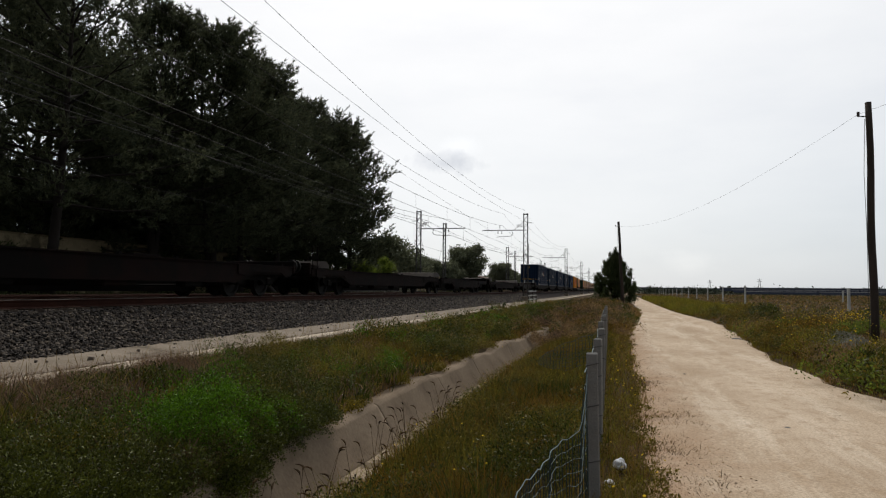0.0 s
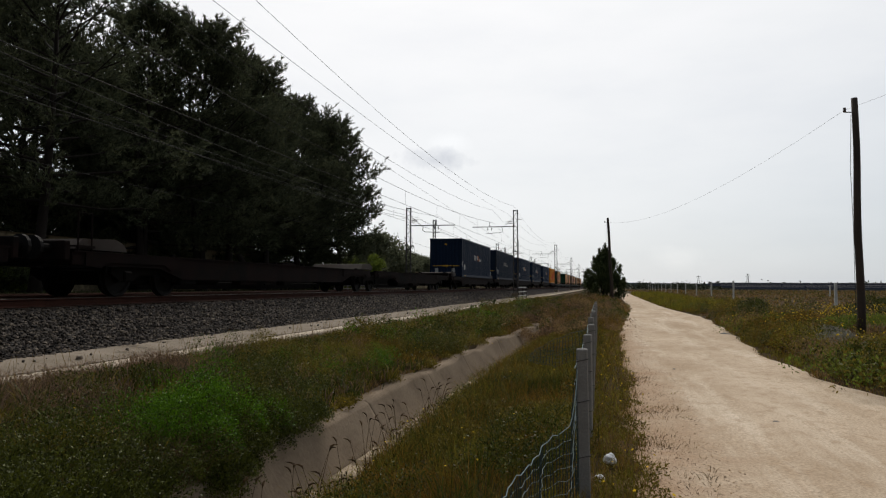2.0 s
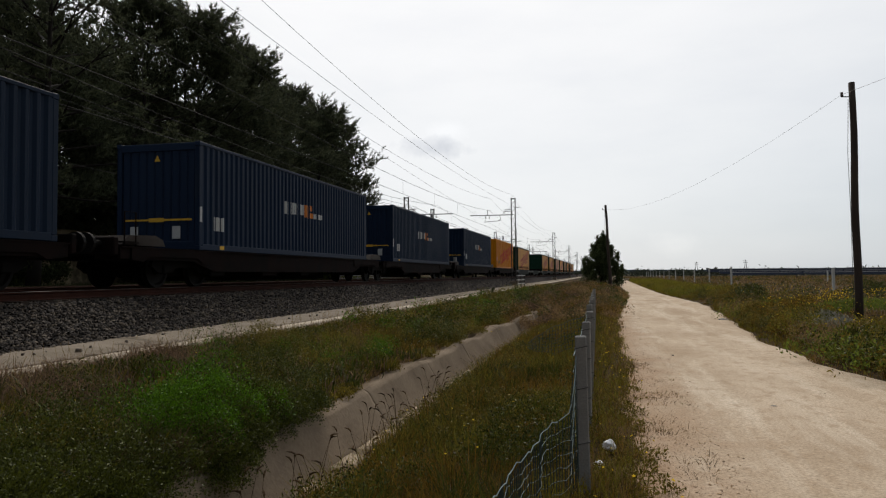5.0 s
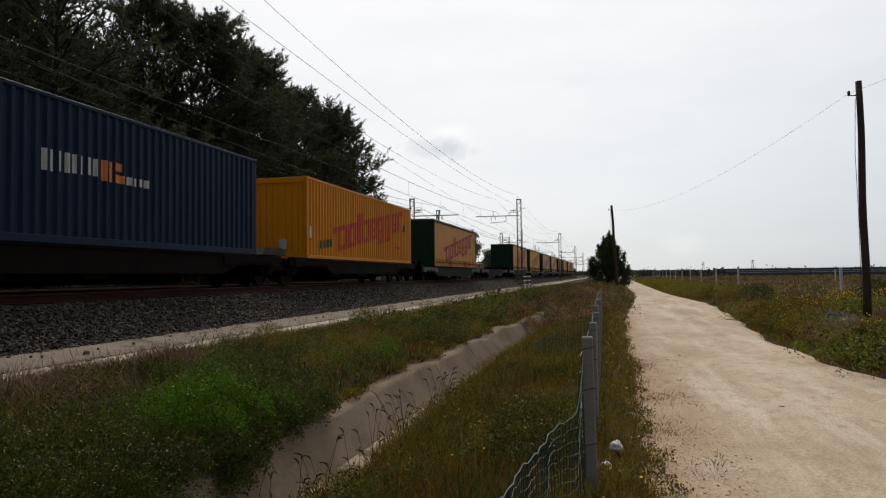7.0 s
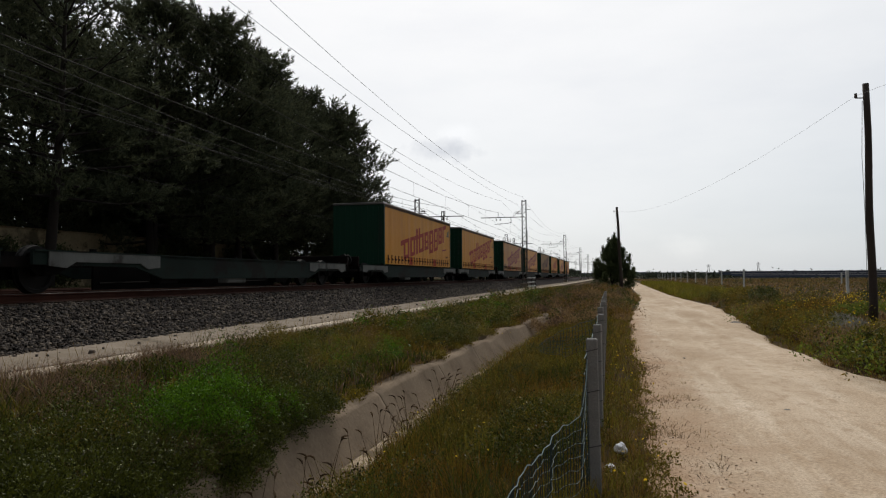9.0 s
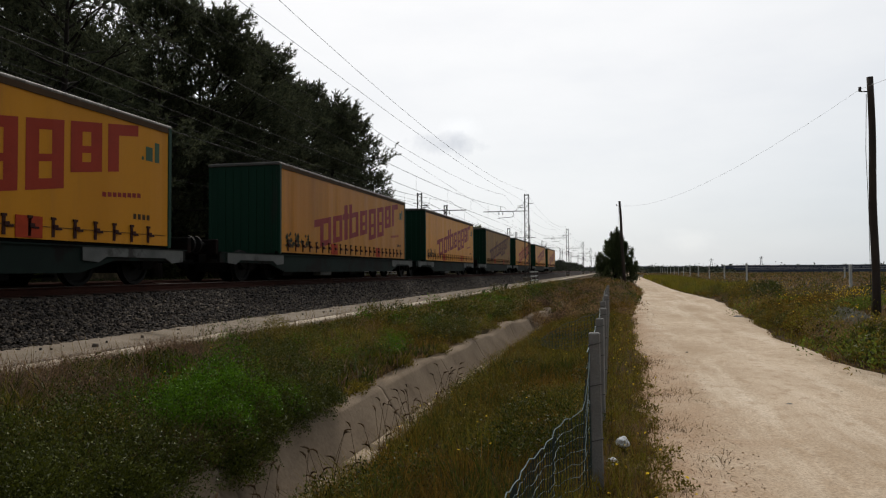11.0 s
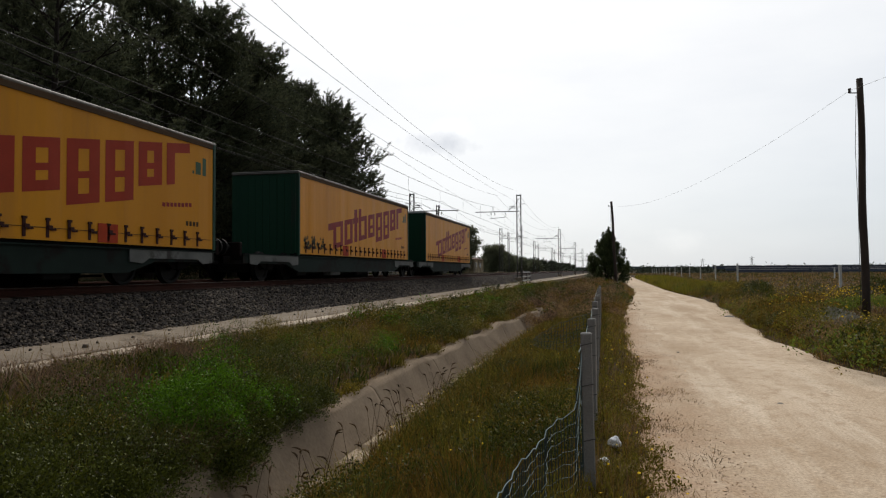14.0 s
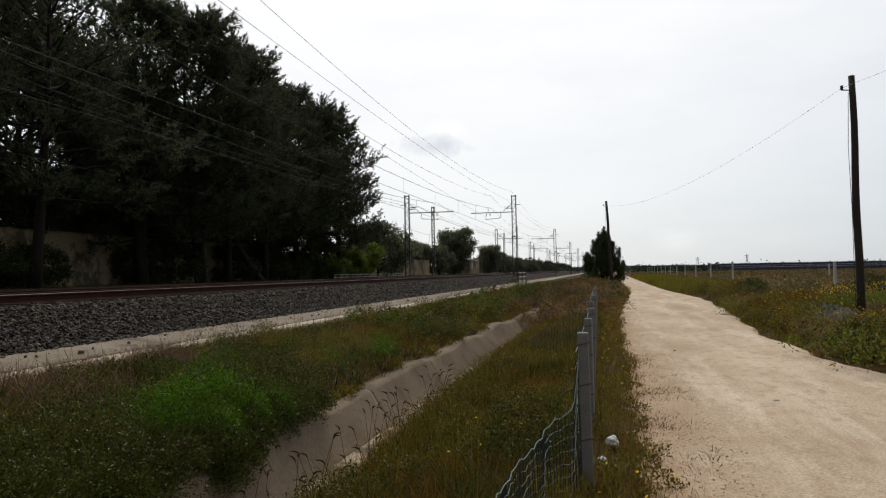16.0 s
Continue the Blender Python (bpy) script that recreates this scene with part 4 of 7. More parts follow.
def flat_wagon(label, sill, plate, cover, drop=0.0):
    """Twin-platform articulated wagon on three bogies; z is 0 on the rail, y is 0 at the front of its first load."""
    top = tagged(new("container_wagon"), label, "rail wagon", group="wagons of the train")
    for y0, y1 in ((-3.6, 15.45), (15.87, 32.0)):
        f = Geo()
        for s in (-1, 1):
            f.box((s * 0.55, (y0 + y1) / 2, 0.80), (0.16, y1 - y0 - 0.2, 0.26))
        k = 9
        for i in range(k):
            f.box((0, y0 + 0.6 + (y1 - y0 - 1.2) * i / (k - 1), 0.84), (2.2, 0.22, 0.16))
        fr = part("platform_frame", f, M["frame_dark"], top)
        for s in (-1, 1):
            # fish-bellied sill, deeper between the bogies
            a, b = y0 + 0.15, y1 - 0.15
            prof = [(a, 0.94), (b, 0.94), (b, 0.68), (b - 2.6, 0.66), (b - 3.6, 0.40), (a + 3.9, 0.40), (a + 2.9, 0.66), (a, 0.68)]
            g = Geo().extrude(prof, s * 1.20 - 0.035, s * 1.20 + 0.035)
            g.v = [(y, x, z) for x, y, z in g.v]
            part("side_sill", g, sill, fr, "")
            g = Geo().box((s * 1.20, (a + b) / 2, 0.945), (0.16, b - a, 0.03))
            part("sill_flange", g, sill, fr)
        # plates over the bogies with a low arch
        for cy in (y0 + 2.2, y1 - 2.0):
            prof = [(cy - 1.7, 0.93), (cy + 1.7, 0.93), (cy + 1.7, 0.66), (cy + 1.25, 0.62), (cy + 1.0, 0.74), (cy - 1.0, 0.74), (cy - 1.25, 0.62), (cy - 1.7, 0.66)]
            g = Geo().extrude(prof, 1.245, 1.27)
            g.v = [(y, x, z) for x, y, z in g.v]
            part("side_plate", g, plate, top, "worn side plate above the wheels")
        for i, dy in enumerate((4.4, 7.6, 10.4)):
            part("equipment_box", Geo().box((1.02, y0 + dy, 0.44), (0.30, 0.75 + 0.3 * (i == 1), 0.34)), plate if i == 1 else M["frame_dark"], top, bevel=0.03)
        # Thin dark sheet added to close the see-through gap with shade.
        part("shade_sheet", Geo().box((-0.25, (y0 + y1) / 2, 0.46), (0.06, y1 - y0 - 7.0, 0.62)), M["frame_dark"], fr)
        for q in (0.32, 0.68):
            part("brake_rod", Geo().tube([(0.15, y0 + (y1 - y0) * (q - 0.12), 0.30), (0.15, y0 + (y1 - y0) * (q + 0.12), 0.34)], 0.03, 6), M["frame_dark"], fr)
        part("brake_reservoir", Geo().tube([(0.45, y0 + 5.2, 0.45), (0.45, y0 + 6.8, 0.45)], 0.19, 10), M["frame_dark"], top)
    for y in (0.0, 5.9, 7.8, 13.7, 17.6, 23.5, 25.4, 31.3):
        for s in (-1, 1):
            part("load_lock", Geo().box((s * 1.14, y + (0.09 if y in (0.0, 7.8, 17.6, 25.4) else -0.09), 0.985), (0.10, 0.10, 0.07)), M["frame_dark"], top)
    for cy in (-0.6, 15.66, 29.6):
        build_bogie(cy, top)
    for y, s in ((-3.6, -1), (32.0, 1)):
        part("end_beam", Geo().box((0, y, 0.95), (2.5, 0.16, 0.40)), M["frame_red"], top, bevel=0.02)
        for x in (-0.875, 0.875):
            bu = part("buffer", Geo().tube([(x, y, 1.0), (x, y + s * 0.45, 1.0)], 0.09, 10), M["frame_dark"], top)
            part("buffer_head", Geo().tube([(x, y + s * 0.45, 1.0), (x, y + s * 0.53, 1.0)], 0.23, 14), M["wheel"], bu)
        part("coupling_hook", Geo().box((0, y + s * 0.25, 0.95), (0.08, 0.5, 0.12)), M["wheel"], top, bevel=0.02)
    if cover:
        for y0 in (-3.3, 14.2):
            prof = [(y0, 1.0), (y0 + 0.25, 1.22), (y0 + 1.25, 1.26), (y0 + 1.55, 1.16), (y0 + 1.65, 1.0)]
            g = Geo().extrude(prof, -1.15, 1.15)
            g.v = [(y, x, z) for x, y, z in g.v]
            part("end_cover", g, M["cover_plate"], top, "pale bent cover plate")
        part("brake_platform", Geo().box((0.9, -3.0, 1.05), (0.6, 0.5, 0.06)).tube([(1.15, -3.2, 0.9), (1.15, -3.2, 1.75), (1.15, -2.8, 1.75), (1.15, -2.8, 0.9)], 0.018), M["frame_red"], top)
        for y in (6.85, 24.4):
            part("deck_rib", Geo().box((0, y, 1.0), (2.3, 1.0, 0.05)), M["frame_red"], top)
    for ob in top.children:
        if not ob.name.startswith(("bogie", "buffer", "coupling", "end_beam")):
            ob.location.z = -drop
    return top


def put(ob, y, z):
    MOVERS.append((ob, TRACKS[0], y, z))


LOAD_Z = 2.30
PITCH = 36.88
FIRST = 100.68


def build_train():
    dark = flat_wagon("oxide-red articulated container wagon darkened with shade, empty deck", M["frame_red"], M["frame_red"], True)
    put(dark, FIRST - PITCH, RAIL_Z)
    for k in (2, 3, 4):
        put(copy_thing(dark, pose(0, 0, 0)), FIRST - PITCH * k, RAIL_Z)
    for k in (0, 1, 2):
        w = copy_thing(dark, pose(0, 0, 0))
        tagged(w, "oxide-red articulated wagon darkened with shade, carrying long containers")
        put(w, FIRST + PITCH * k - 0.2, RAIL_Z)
    green = flat_wagon("articulated wagon with worn grey-green side plates", M["sill_green"], M["frame_green"], False, drop=0.13)
    put(green, FIRST + PITCH * 3 - 0.2, RAIL_Z)
    for k in (4, 5, 6, 7):
        put(copy_thing(green, pose(0, 0, 0)), FIRST + PITCH * k - 0.2, RAIL_Z)
    b = box_container("blue", "dark blue corrugated shipping container with white and orange blocks", M["blue"])
    put(b, 100.68, LOAD_Z)
    f = box_container("blue", "faded grey-blue corrugated shipping container, marks worn", M["blue_grey"], plain=True)
    put(f, 118.31, LOAD_Z)
    put(copy_thing(b, pose(0, 0, 0)), 137.06, LOAD_Z)
    put(copy_thing(b, pose(0, 0, 0)), 154.98, LOAD_Z)
    put(copy_thing(b, pose(0, 0, 0)), 174.18, LOAD_Z)
    y = box_container("yellow", "orange-yellow corrugated shipping container with faded red blocks", M["yellow"])
    put(y, 191.61, LOAD_Z - 0.055)
    body_z = LOAD_Z - 0.13
    brown = swap_body("grimy orange-brown curtain-sided swap body with green front wall", M["curtain_brown"], M["red"], rough_paint=True)
    put(brown, 284.90, body_z)
    dirty = swap_body("dirty dull yellow curtain-sided swap body, print darkened", M["curtain_dirty"], M["red_dark"], word=(10.8, 1.9, 0.16))
    put(dirty, 321.90, body_z)
    worn = swap_body("faded yellow curtain-sided swap body with green front wall", M["curtain_old"], M["red_mid"])
    put(worn, 210.56, body_z)
    for y in (247.77, 265.3, 339.70):
        put(copy_thing(worn, pose(0, 0, 0)), y, body_z)
    sprayed = swap_body("yellow curtain-sided swap body with sprayed dark marks", M["curtain"], M["red"], rough_paint=True)
    put(sprayed, 302.75, body_z)
    put(copy_thing(sprayed, pose(0, 0, 0)), 358.97, body_z)
    put(swap_body("clean yellow curtain-sided swap body with smooth green front", M["curtain"], M["red"], smooth_end=True), 376.55, body_z)


build_train()


# ---- overhead line ----
def lattice_mast(height, arm_dir, arm=True, slim=False):
    """Two upright channels with lacing; a cantilever reaches over the track (arm_dir: -1 or 1 along x)."""
    top = new("catenary_mast")
    half = 0.13 if slim else 0.21
    for s in (-1, 1):
        g = Geo().extrude([(s * half - 0.045, -0.08), (s * half + 0.045, -0.08), (s * half + 0.045, 0.08), (s * half - 0.045, 0.08)], 0, height)
        g.v = [(x, z, y) for x, y, z in g.v]
        part("upright", g, M["galv"], top)
    lace = Geo()
    z, flip = 0.5, 1
    while z < height - 0.5:
        for yy in (-0.075, 0.075):
            lace.tube([(-half * flip, yy, z), (half * flip, yy, z + 0.42)], 0.016, 4)
        flip, z = -flip, z + 0.42
    for z in (0.3, height * 0.5, height - 0.1):
        lace.box((0, 0, z), (2 * half, 0.17, 0.10))
    tagged(part("lacing", lace, M["galv"], top), kind="stuff")
    part("footing", Geo().box((0, 0, -0.25), (0.8, 0.8, 0.6)), M["concrete"], top, bevel=0.03)
    if arm:
        d, za = arm_dir, height - 1.75
        bar = part("cantilever", Geo().tube([(0, 0.12, za), (d * 4.6, 0.12, za)], 0.045, 8).tube([(d * 0.1, 0.12, za + 1.0), (d * 1.2, 0.12, za + 0.05)], 0.02, 5), M["galv"], top)
        pts = [(d * 1.5, 0.12, za), (d * 1.4, 0.12, za - 0.25)]
        pts += [(d * (1.75 - 0.4 * math.cos(a)), 0.12, za - 0.35 - 0.28 * math.sin(a)) for a in (0.2, 0.6, 1.0, 1.4)]
        pts += [(d * 2.3, 0.12, za - 0.66), (d * 3.1, 0.12, za - 0.72)]
        part("registration_arm", Geo().tube(pts, 0.028, 6), M["galv"], bar)
        part("support_post", Geo().tube([(d * 2.75, 0.12, za), (d * 2.75, 0.12, za + 0.55)], 0.03, 6), M["galv"], bar)
        for dx in (2.55, 2.95):
            ins = Geo()
            for k in range(4):
                ins.tube([(d * dx, 0.12, za - 0.10 - 0.07 * k), (d * dx, 0.12, za - 0.14 - 0.07 * k)], 0.065, 8)
            part("insulator", ins, M["insulator"], bar)
        for zz, yy in ((za + 0.34, -0.10), (za + 0.52, 0.02)):
            ins = Geo().tube([(d * 0.2, yy, zz), (d * 1.0, yy - 0.2, zz - 0.02)], 0.018, 5)
            for k in range(5):
                ins.tube([(d * (0.38 + 0.10 * k), yy - 0.05 - 0.025 * k, zz), (d * (0.415 + 0.10 * k), yy - 0.055 - 0.025 * k, zz)], 0.06, 8)
            part("insulator", ins, M["insulator"], top)
        part("bracket", Geo().tube([(-d * 0.1, 0, za + 0.75), (-d * 0.65, 0, za + 0.75)], 0.03, 6), M["galv"], top)
        part("earth_wire_tube", Geo().tube([(-d * (half + 0.09), 0.1, 0.0), (-d * (half + 0.09), 0.1, height - 3.2)], 0.03, 6), M["galv"], top)
    return top


NEAR_Y = (8.0, 74.6, 139.0, 204.5, 268.0, 332.0, 396.0, 460.0)
FAR_Y = (8.0, 67.0, 126.5, 186.0, 246.0, 306.0, 366.0, 426.0)


def build_masts():
    m = tagged(lattice_mast(8.75, -1), "grey lattice steel catenary mast with cantilever over the track", "catenary mast", "masts of the overhead line")
    m.matrix_basis = pose(-9.0, NEAR_Y[1], 0.85)
    for y in NEAR_Y[:1] + NEAR_Y[2:]:
        copy_thing(m, pose(-9.0, y, 0.85))
    f = tagged(lattice_mast(8.2, 1), "grey lattice steel catenary mast beyond the second track", "catenary mast", "masts of the overhead line")
    f.matrix_basis = pose(-18.5, FAR_Y[1], 1.0)
    for y in FAR_Y[:1] + FAR_Y[2:]:
        copy_thing(f, pose(-18.5, y, 1.0))
    s = tagged(lattice_mast(8.0, 1, arm=False, slim=True), "slim twin-legged steel anchor mast", "catenary mast", "masts of the overhead line")
    s.matrix_basis = pose(-18.5, 77.8, 1.0)
    for y in (136.5, 197.0, 257.0):
        copy_thing(s, pose(-18.5, y, 1.0))


build_masts()


def hung(x0, x1, z0, z1, y0, y1, sag, n=16):
    return [(x0 + (x1 - x0) * t, y0 + (y1 - y0) * t, z0 + (z1 - z0) * t - 4 * sag * t * (1 - t)) for t in [i / n for i in range(n + 1)]]


def build_wires():
    def line(name, label, x, z, ys, sag, r=0.010, zig=0.0):
        top = tagged(new(name), label, "overhead wire", "wires of the railway")
        for i, (a, b) in enumerate(zip(ys, ys[1:])):
            s = zig * (-1) ** i
            part("span", Geo().tube(hung(x + s, x - s, z, z, a, b, sag), r * 1.05, 4, cap=False), M["wire"], top)
        return top

    near, far = [-40.0] + list(NEAR_Y), [-40.0] + list(FAR_Y)
    for x, ys, who in ((-11.61, near, "nearer"), (-15.61, far, "farther")):
        zc = 6.5 if x > -12 else 6.8
        c = line("contact_wire", f"copper contact wire over the {who} track", x, zc, ys, 0.03, 0.011, 0.2)
        line("messenger_wire", f"sagging messenger wire over the {who} track", x, 8.3, ys, 1.0, 0.012, 0.2)
        for a, b in zip(ys, ys[1:]):
            for k in range(1, 8):
                t = k / 8
                zt = 8.3 - 4 * 1.0 * t * (1 - t)
                part("dropper", Geo().tube([(x, a + (b - a) * t, zc), (x, a + (b - a) * t, zt)], 0.006, 3), M["wire"], c)
    line("feeder_wire", "feeder wire strung along the mast tops", -9.2, 10.0, near, 1.30, 0.0085)
    line("feeder_wire", "feeder wire strung along the mast tops", -9.8, 9.2, near, 0.56, 0.0085)
    line("feeder_wire", "feeder wire above the nearer track", -11.4, 9.6, near, 1.15, 0.009)
    line("feeder_wire", "feeder wire beside the far masts", -17.6, 8.2, far, 0.55, 0.012)
    line("feeder_wire", "feeder wire beside the far masts", -17.3, 8.0, far, 0.80, 0.010)
    line("earth_wire", "thin earth wire on the far masts", -18.7, 6.0, far, 0.40, 0.009)
    # tension weights' line crossing towards the anchor mast
    g = Geo().tube(hung(-11.6, -11.6, 9.2, 6.6, 8, 98, 0.25, 30), 0.008, 4, cap=False)
    tagged(part("stay_wire", g, M["wire"]), "anchor wire crossing between the masts", "overhead wire", "wires of the railway")
    for y0, dy in ((67.0, 6.5), (77.8, -4.5)):
        g = Geo().tube([(-18.5, y0, 7.6), (-18.7, y0 + dy, 1.2)], 0.012, 4)
        tagged(part("guy_wire", g, M["wire"]), "slanting guy wire of a mast", "guy wire", "wires of the railway")


build_wires()


# ---- wooden poles and their wire ----
def wood_pole(base, tip, r0, r1, label):
    b, t = Vector(base), Vector(tip)
    top = tagged(new("utility_pole"), label, "utility pole", "wooden poles by the dirt track")
    top.location = b
    g = Geo().tube([(t - b) * (i / 10) + Vector((0.02 * math.sin(i), 0.0, 0.0)) for i in range(11)], [r0 + (r1 - r0) * i / 10 for i in range(11)], 12)
    part("shaft", g, M["wood_pole"], top, smooth=True)
    d = t - b
    br = part("bracket", Geo().tube([d * 0.94, d * 0.94 + Vector((-0.32, 0, 0.02))], 0.018, 6), M["galv"], top)
    ins = Geo()
    for k in range(3):
        ins.tube([d * 0.94 + Vector((-0.30, 0, 0.02 + 0.05 * k)), d * 0.94 + Vector((-0.30, 0, 0.06 + 0.05 * k))], 0.045, 8)
    part("insulator", ins, M["insulator"], br)
    part("earth_cable", Geo().tube([d * 0.93 + Vector((-r1 - 0.03, -0.02, 0)), d * 0.7 + Vector((-r1 - 0.09, -0.02, 0)), d * 0.45 + Vector((-r0 - 0.02, -0.02, 0)), d * 0.02 + Vector((-r0 - 0.02, -0.02, 0))], 0.009, 5), M["wire"], top)
    return top


def build_poles():
    wood_pole((7.86, 24.85, 0.0), (7.84, 24.85, 7.62), 0.128, 0.095, "dark weathered wooden pole standing in the verge")
    wood_pole((0.78, 72.0, 0.30), (0.42, 72.0, 8.35), 0.16, 0.11, "leaning dark wooden pole beside the bush")
    for a, b, sag in (((7.54, 24.85, 7.25), (0.15, 72.0, 7.95), 1.2), ((7.54, 24.85, 7.25), (14.5, -20.0, 7.4), 0.8)):
        g = Geo().tube([(a[0] + (b[0] - a[0]) * t, a[1] + (b[1] - a[1]) * t, a[2] + (b[2] - a[2]) * t - 4 * sag * t * (1 - t)) for t in [i / 24 for i in range(25)]], 0.0042, 4, cap=False)
        tagged(part("telephone_wire", g, M["galv"]), "thin wire between the wooden poles", "wire", "wires of the wooden poles")


build_poles()


# ---- walls, house, railing beyond the line ----
def build_far_side():
    def wall(name, y0, y1, top, label):
        g = Geo()
        n = int((y1 - y0) / 2)
        ys = [y0 + (y1 - y0) * i / n for i in range(n + 1)]
        prof = [(-25.35, 0.9), (-25.35, top), (-25.42, top + 0.08), (-24.98, top + 0.08), (-25.05, top), (-25.05, 0.9)]
        g.extrude(prof, 0, 0, ys)
        tagged(part(name, g, M["wall"]), label, "wall", kind="structure")

    wall("wall_north", -8, 50, 3.80, "stained ochre plaster boundary wall behind the pines")
    wall("wall_east", 50.1, 102.6, 3.42, "low ochre boundary wall beyond the railway")
    house = tagged(new("small_house"), "low cream railway house with brown roof", "house")
    house.location = (-27.2, 136.4, 1.2)
    part("wall", Geo().box((0, 3.5, 1.35), (4.5, 11, 2.7)), M["wall"], house)
    part("roof", Geo().add([(-2.5, -2.3, 2.7), (2.5, -2.3, 2.7), (0, -2.3, 3.3), (-2.5, 9.3, 2.7), (2.5, 9.3, 2.7), (0, 9.3, 3.3)], [(0, 1, 2), (3, 5, 4), (1, 4, 5, 2), (0, 2, 5, 3), (0, 3, 4, 1)]), M["roof_tile"], house)
    for y in (0.5, 5.0):
        w = part("window", Geo().box((2.26, y, 1.5), (0.06, 1.0, 1.1)), M["pale_steel"], house)
        part("pane", Geo().box((2.295, y, 1.5), (0.02, 0.8, 0.9)), M["dark_glass"], w)
    rail = tagged(new("low_railing"), "low rusty pipe railing beside the far track", "railing")
    rail.location = (-20.2, 52, 1.18)
    for i in range(16):
        part("post", Geo().tube([(0, 1.4 * i, 0), (0, 1.4 * i, 0.42)], 0.03, 6), M["pale_steel"], rail)
    for z in (0.40, 0.2):
        part("rail", Geo().tube([(0, -0.2, z), (0, 21.2, z)], 0.028, 6), M["pale_steel"], rail)
    # small guard rail where the ditch passes under the bank
    g = tagged(new("guard_rail"), "small galvanised guard rail beside the kerb", "guard rail")
    g.location = (-7.55, 64.9, 0.36)
    for y in (0, 3.2, 6.4):
        part("post", Geo().box((0, y, 0.6), (0.10, 0.10, 1.35)), M["galv"], g, bevel=0.01)
    for z in (0.35, 0.72, 1.12):
        part("bar", Geo().box((0.0, 3.2, z), (0.06, 6.6, 0.10)), M["white_post"], g, bevel=0.008)


build_far_side()


# ---- trees ----
def blades(P, D, length, width, rng, spread, per):
    """Thin triangles fanning from points P about directions D. Returns vertices and faces."""
    n = len(P)
    d = D[:, None] + spread * rng.normal(size=(n, per, 3))
    d /= np.linalg.norm(d, axis=-1, keepdims=True)
    side = np.cross(d, rng.normal(size=(n, per, 3)))
    side /= np.linalg.norm(side, axis=-1, keepdims=True) + 1e-9
    ln = length * rng.uniform(0.6, 1.2, (n, per, 1))
    base = P[:, None] + 0 * d
    v = np.stack([base - side * width / 2, base + side * width / 2, base + d * ln], 2).reshape(-1, 3)
    return v, np.arange(len(v)).reshape(-1, 3)


def leaves(P, D, size, rng, spread, per, reach):
    """Small four-cornered leaves round points P."""
    n = len(P)
    c = P[:, None] + reach * rng.normal(size=(n, per, 3))
    d = D[:, None] + spread * rng.normal(size=(n, per, 3))
    d /= np.linalg.norm(d, axis=-1, keepdims=True)
    s = np.cross(d, rng.normal(size=(n, per, 3)))
    s /= np.linalg.norm(s, axis=-1, keepdims=True) + 1e-9
    L = size * rng.uniform(0.6, 1.3, (n, per, 1))
    v = np.stack([c - d * L, c + s * L * 0.42, c + d * L, c - s * L * 0.42], 2).reshape(-1, 3)
    return v, np.arange(len(v)).reshape(-1, 4)


def shell(centres, radii, count, rng, flat=0.8):
    """Points on and in clumps, with outward directions."""
    k = rng.integers(0, len(centres), count)
    d = rng.normal(size=(count, 3))
    d /= np.linalg.norm(d, axis=1, keepdims=True)
    r = radii[k] * rng.uniform(0.35, 1.0, count) ** 0.6
    P = centres[k] + d * r[:, None] * np.array([1, 1, flat])
    D = d + np.array([0, 0, 1.0])
    return P, D / np.linalg.norm(D, axis=1, keepdims=True)


def tree(name, seed, height, radius, crown_from, clumps, clump_r, tufts, mat, label, category, group, needle=True, lean=0.0, shape=0.62, trunk_r=0.2, multi=1, size=0.1):
    rng = np.random.default_rng(seed)
    top = tagged(new(name), label, category, group)
    tip = Vector((lean, lean * 0.4, height * 0.93))
    axis = lambda t: Vector((lean * t ** 1.5 + 0.12 * math.sin(3 * t + seed), 0.1 * math.sin(2.4 * t + seed * 2), height * 0.93 * t))
    for m in range(multi):
        off = Vector((0.5 * math.sin(2.1 * m + seed) * (m > 0), 0.9 * math.cos(2.1 * m + seed) * (m > 0), 0))
        g = Geo().tube([axis(i / 10) + off * (0.25 + 1.6 * i / 10) for i in range(11)], [trunk_r * (1 - 0.85 * i / 10) * (1.25 if i == 0 else 1) for i in range(11)], 10)
        part("trunk", g, M["bark"], top, smooth=True)
    t = rng.uniform(0, 1, clumps)
    z = crown_from + (height - crown_from) * t
    rmax = radius * np.sin(np.pi * np.clip(t * 0.80 + 0.16 + (0.62 - shape), 0.08, 0.985)) ** 0.8
    a = rng.uniform(0, 2 * np.pi, clumps)
    r = rmax * rng.uniform(0.25, 1.0, clumps) ** 0.55
    C = np.stack([r * np.cos(a) + lean * (z / height) ** 1.5, r * np.sin(a), z], 1)
    R = clump_r * rng.uniform(0.65, 1.25, clumps)
    C[:, 2] = np.minimum(C[:, 2], height - R * 0.5)
    for i in range(clumps):
        q = Vector(C[i])
        s = axis(max(0.12, min(0.95, (q.z - 0.35 * (q - axis(q.z / height)).length) / (height * 0.93))))
        mid = (s + q) / 2 + Vector((0, 0, 0.12 * (q - s).length * (0.5 if i % 2 else -0.6)))
        part("limb", Geo().tube([s, mid, q], [trunk_r * 0.32, trunk_r * 0.2, trunk_r * 0.06], 5, cap=False), M["bark"], top)
    P, D = shell(C, R, tufts, rng, 0.75)
    if needle:
        v, f = blades(P, D, size * 3.0, size * 0.62, rng, 0.45, 6)
    else:
        v, f = leaves(P, D, size, rng, 0.8, 6, size * 1.3)
    part("crown", fast_mesh("crown", v, f, mat), None, top)
    return top


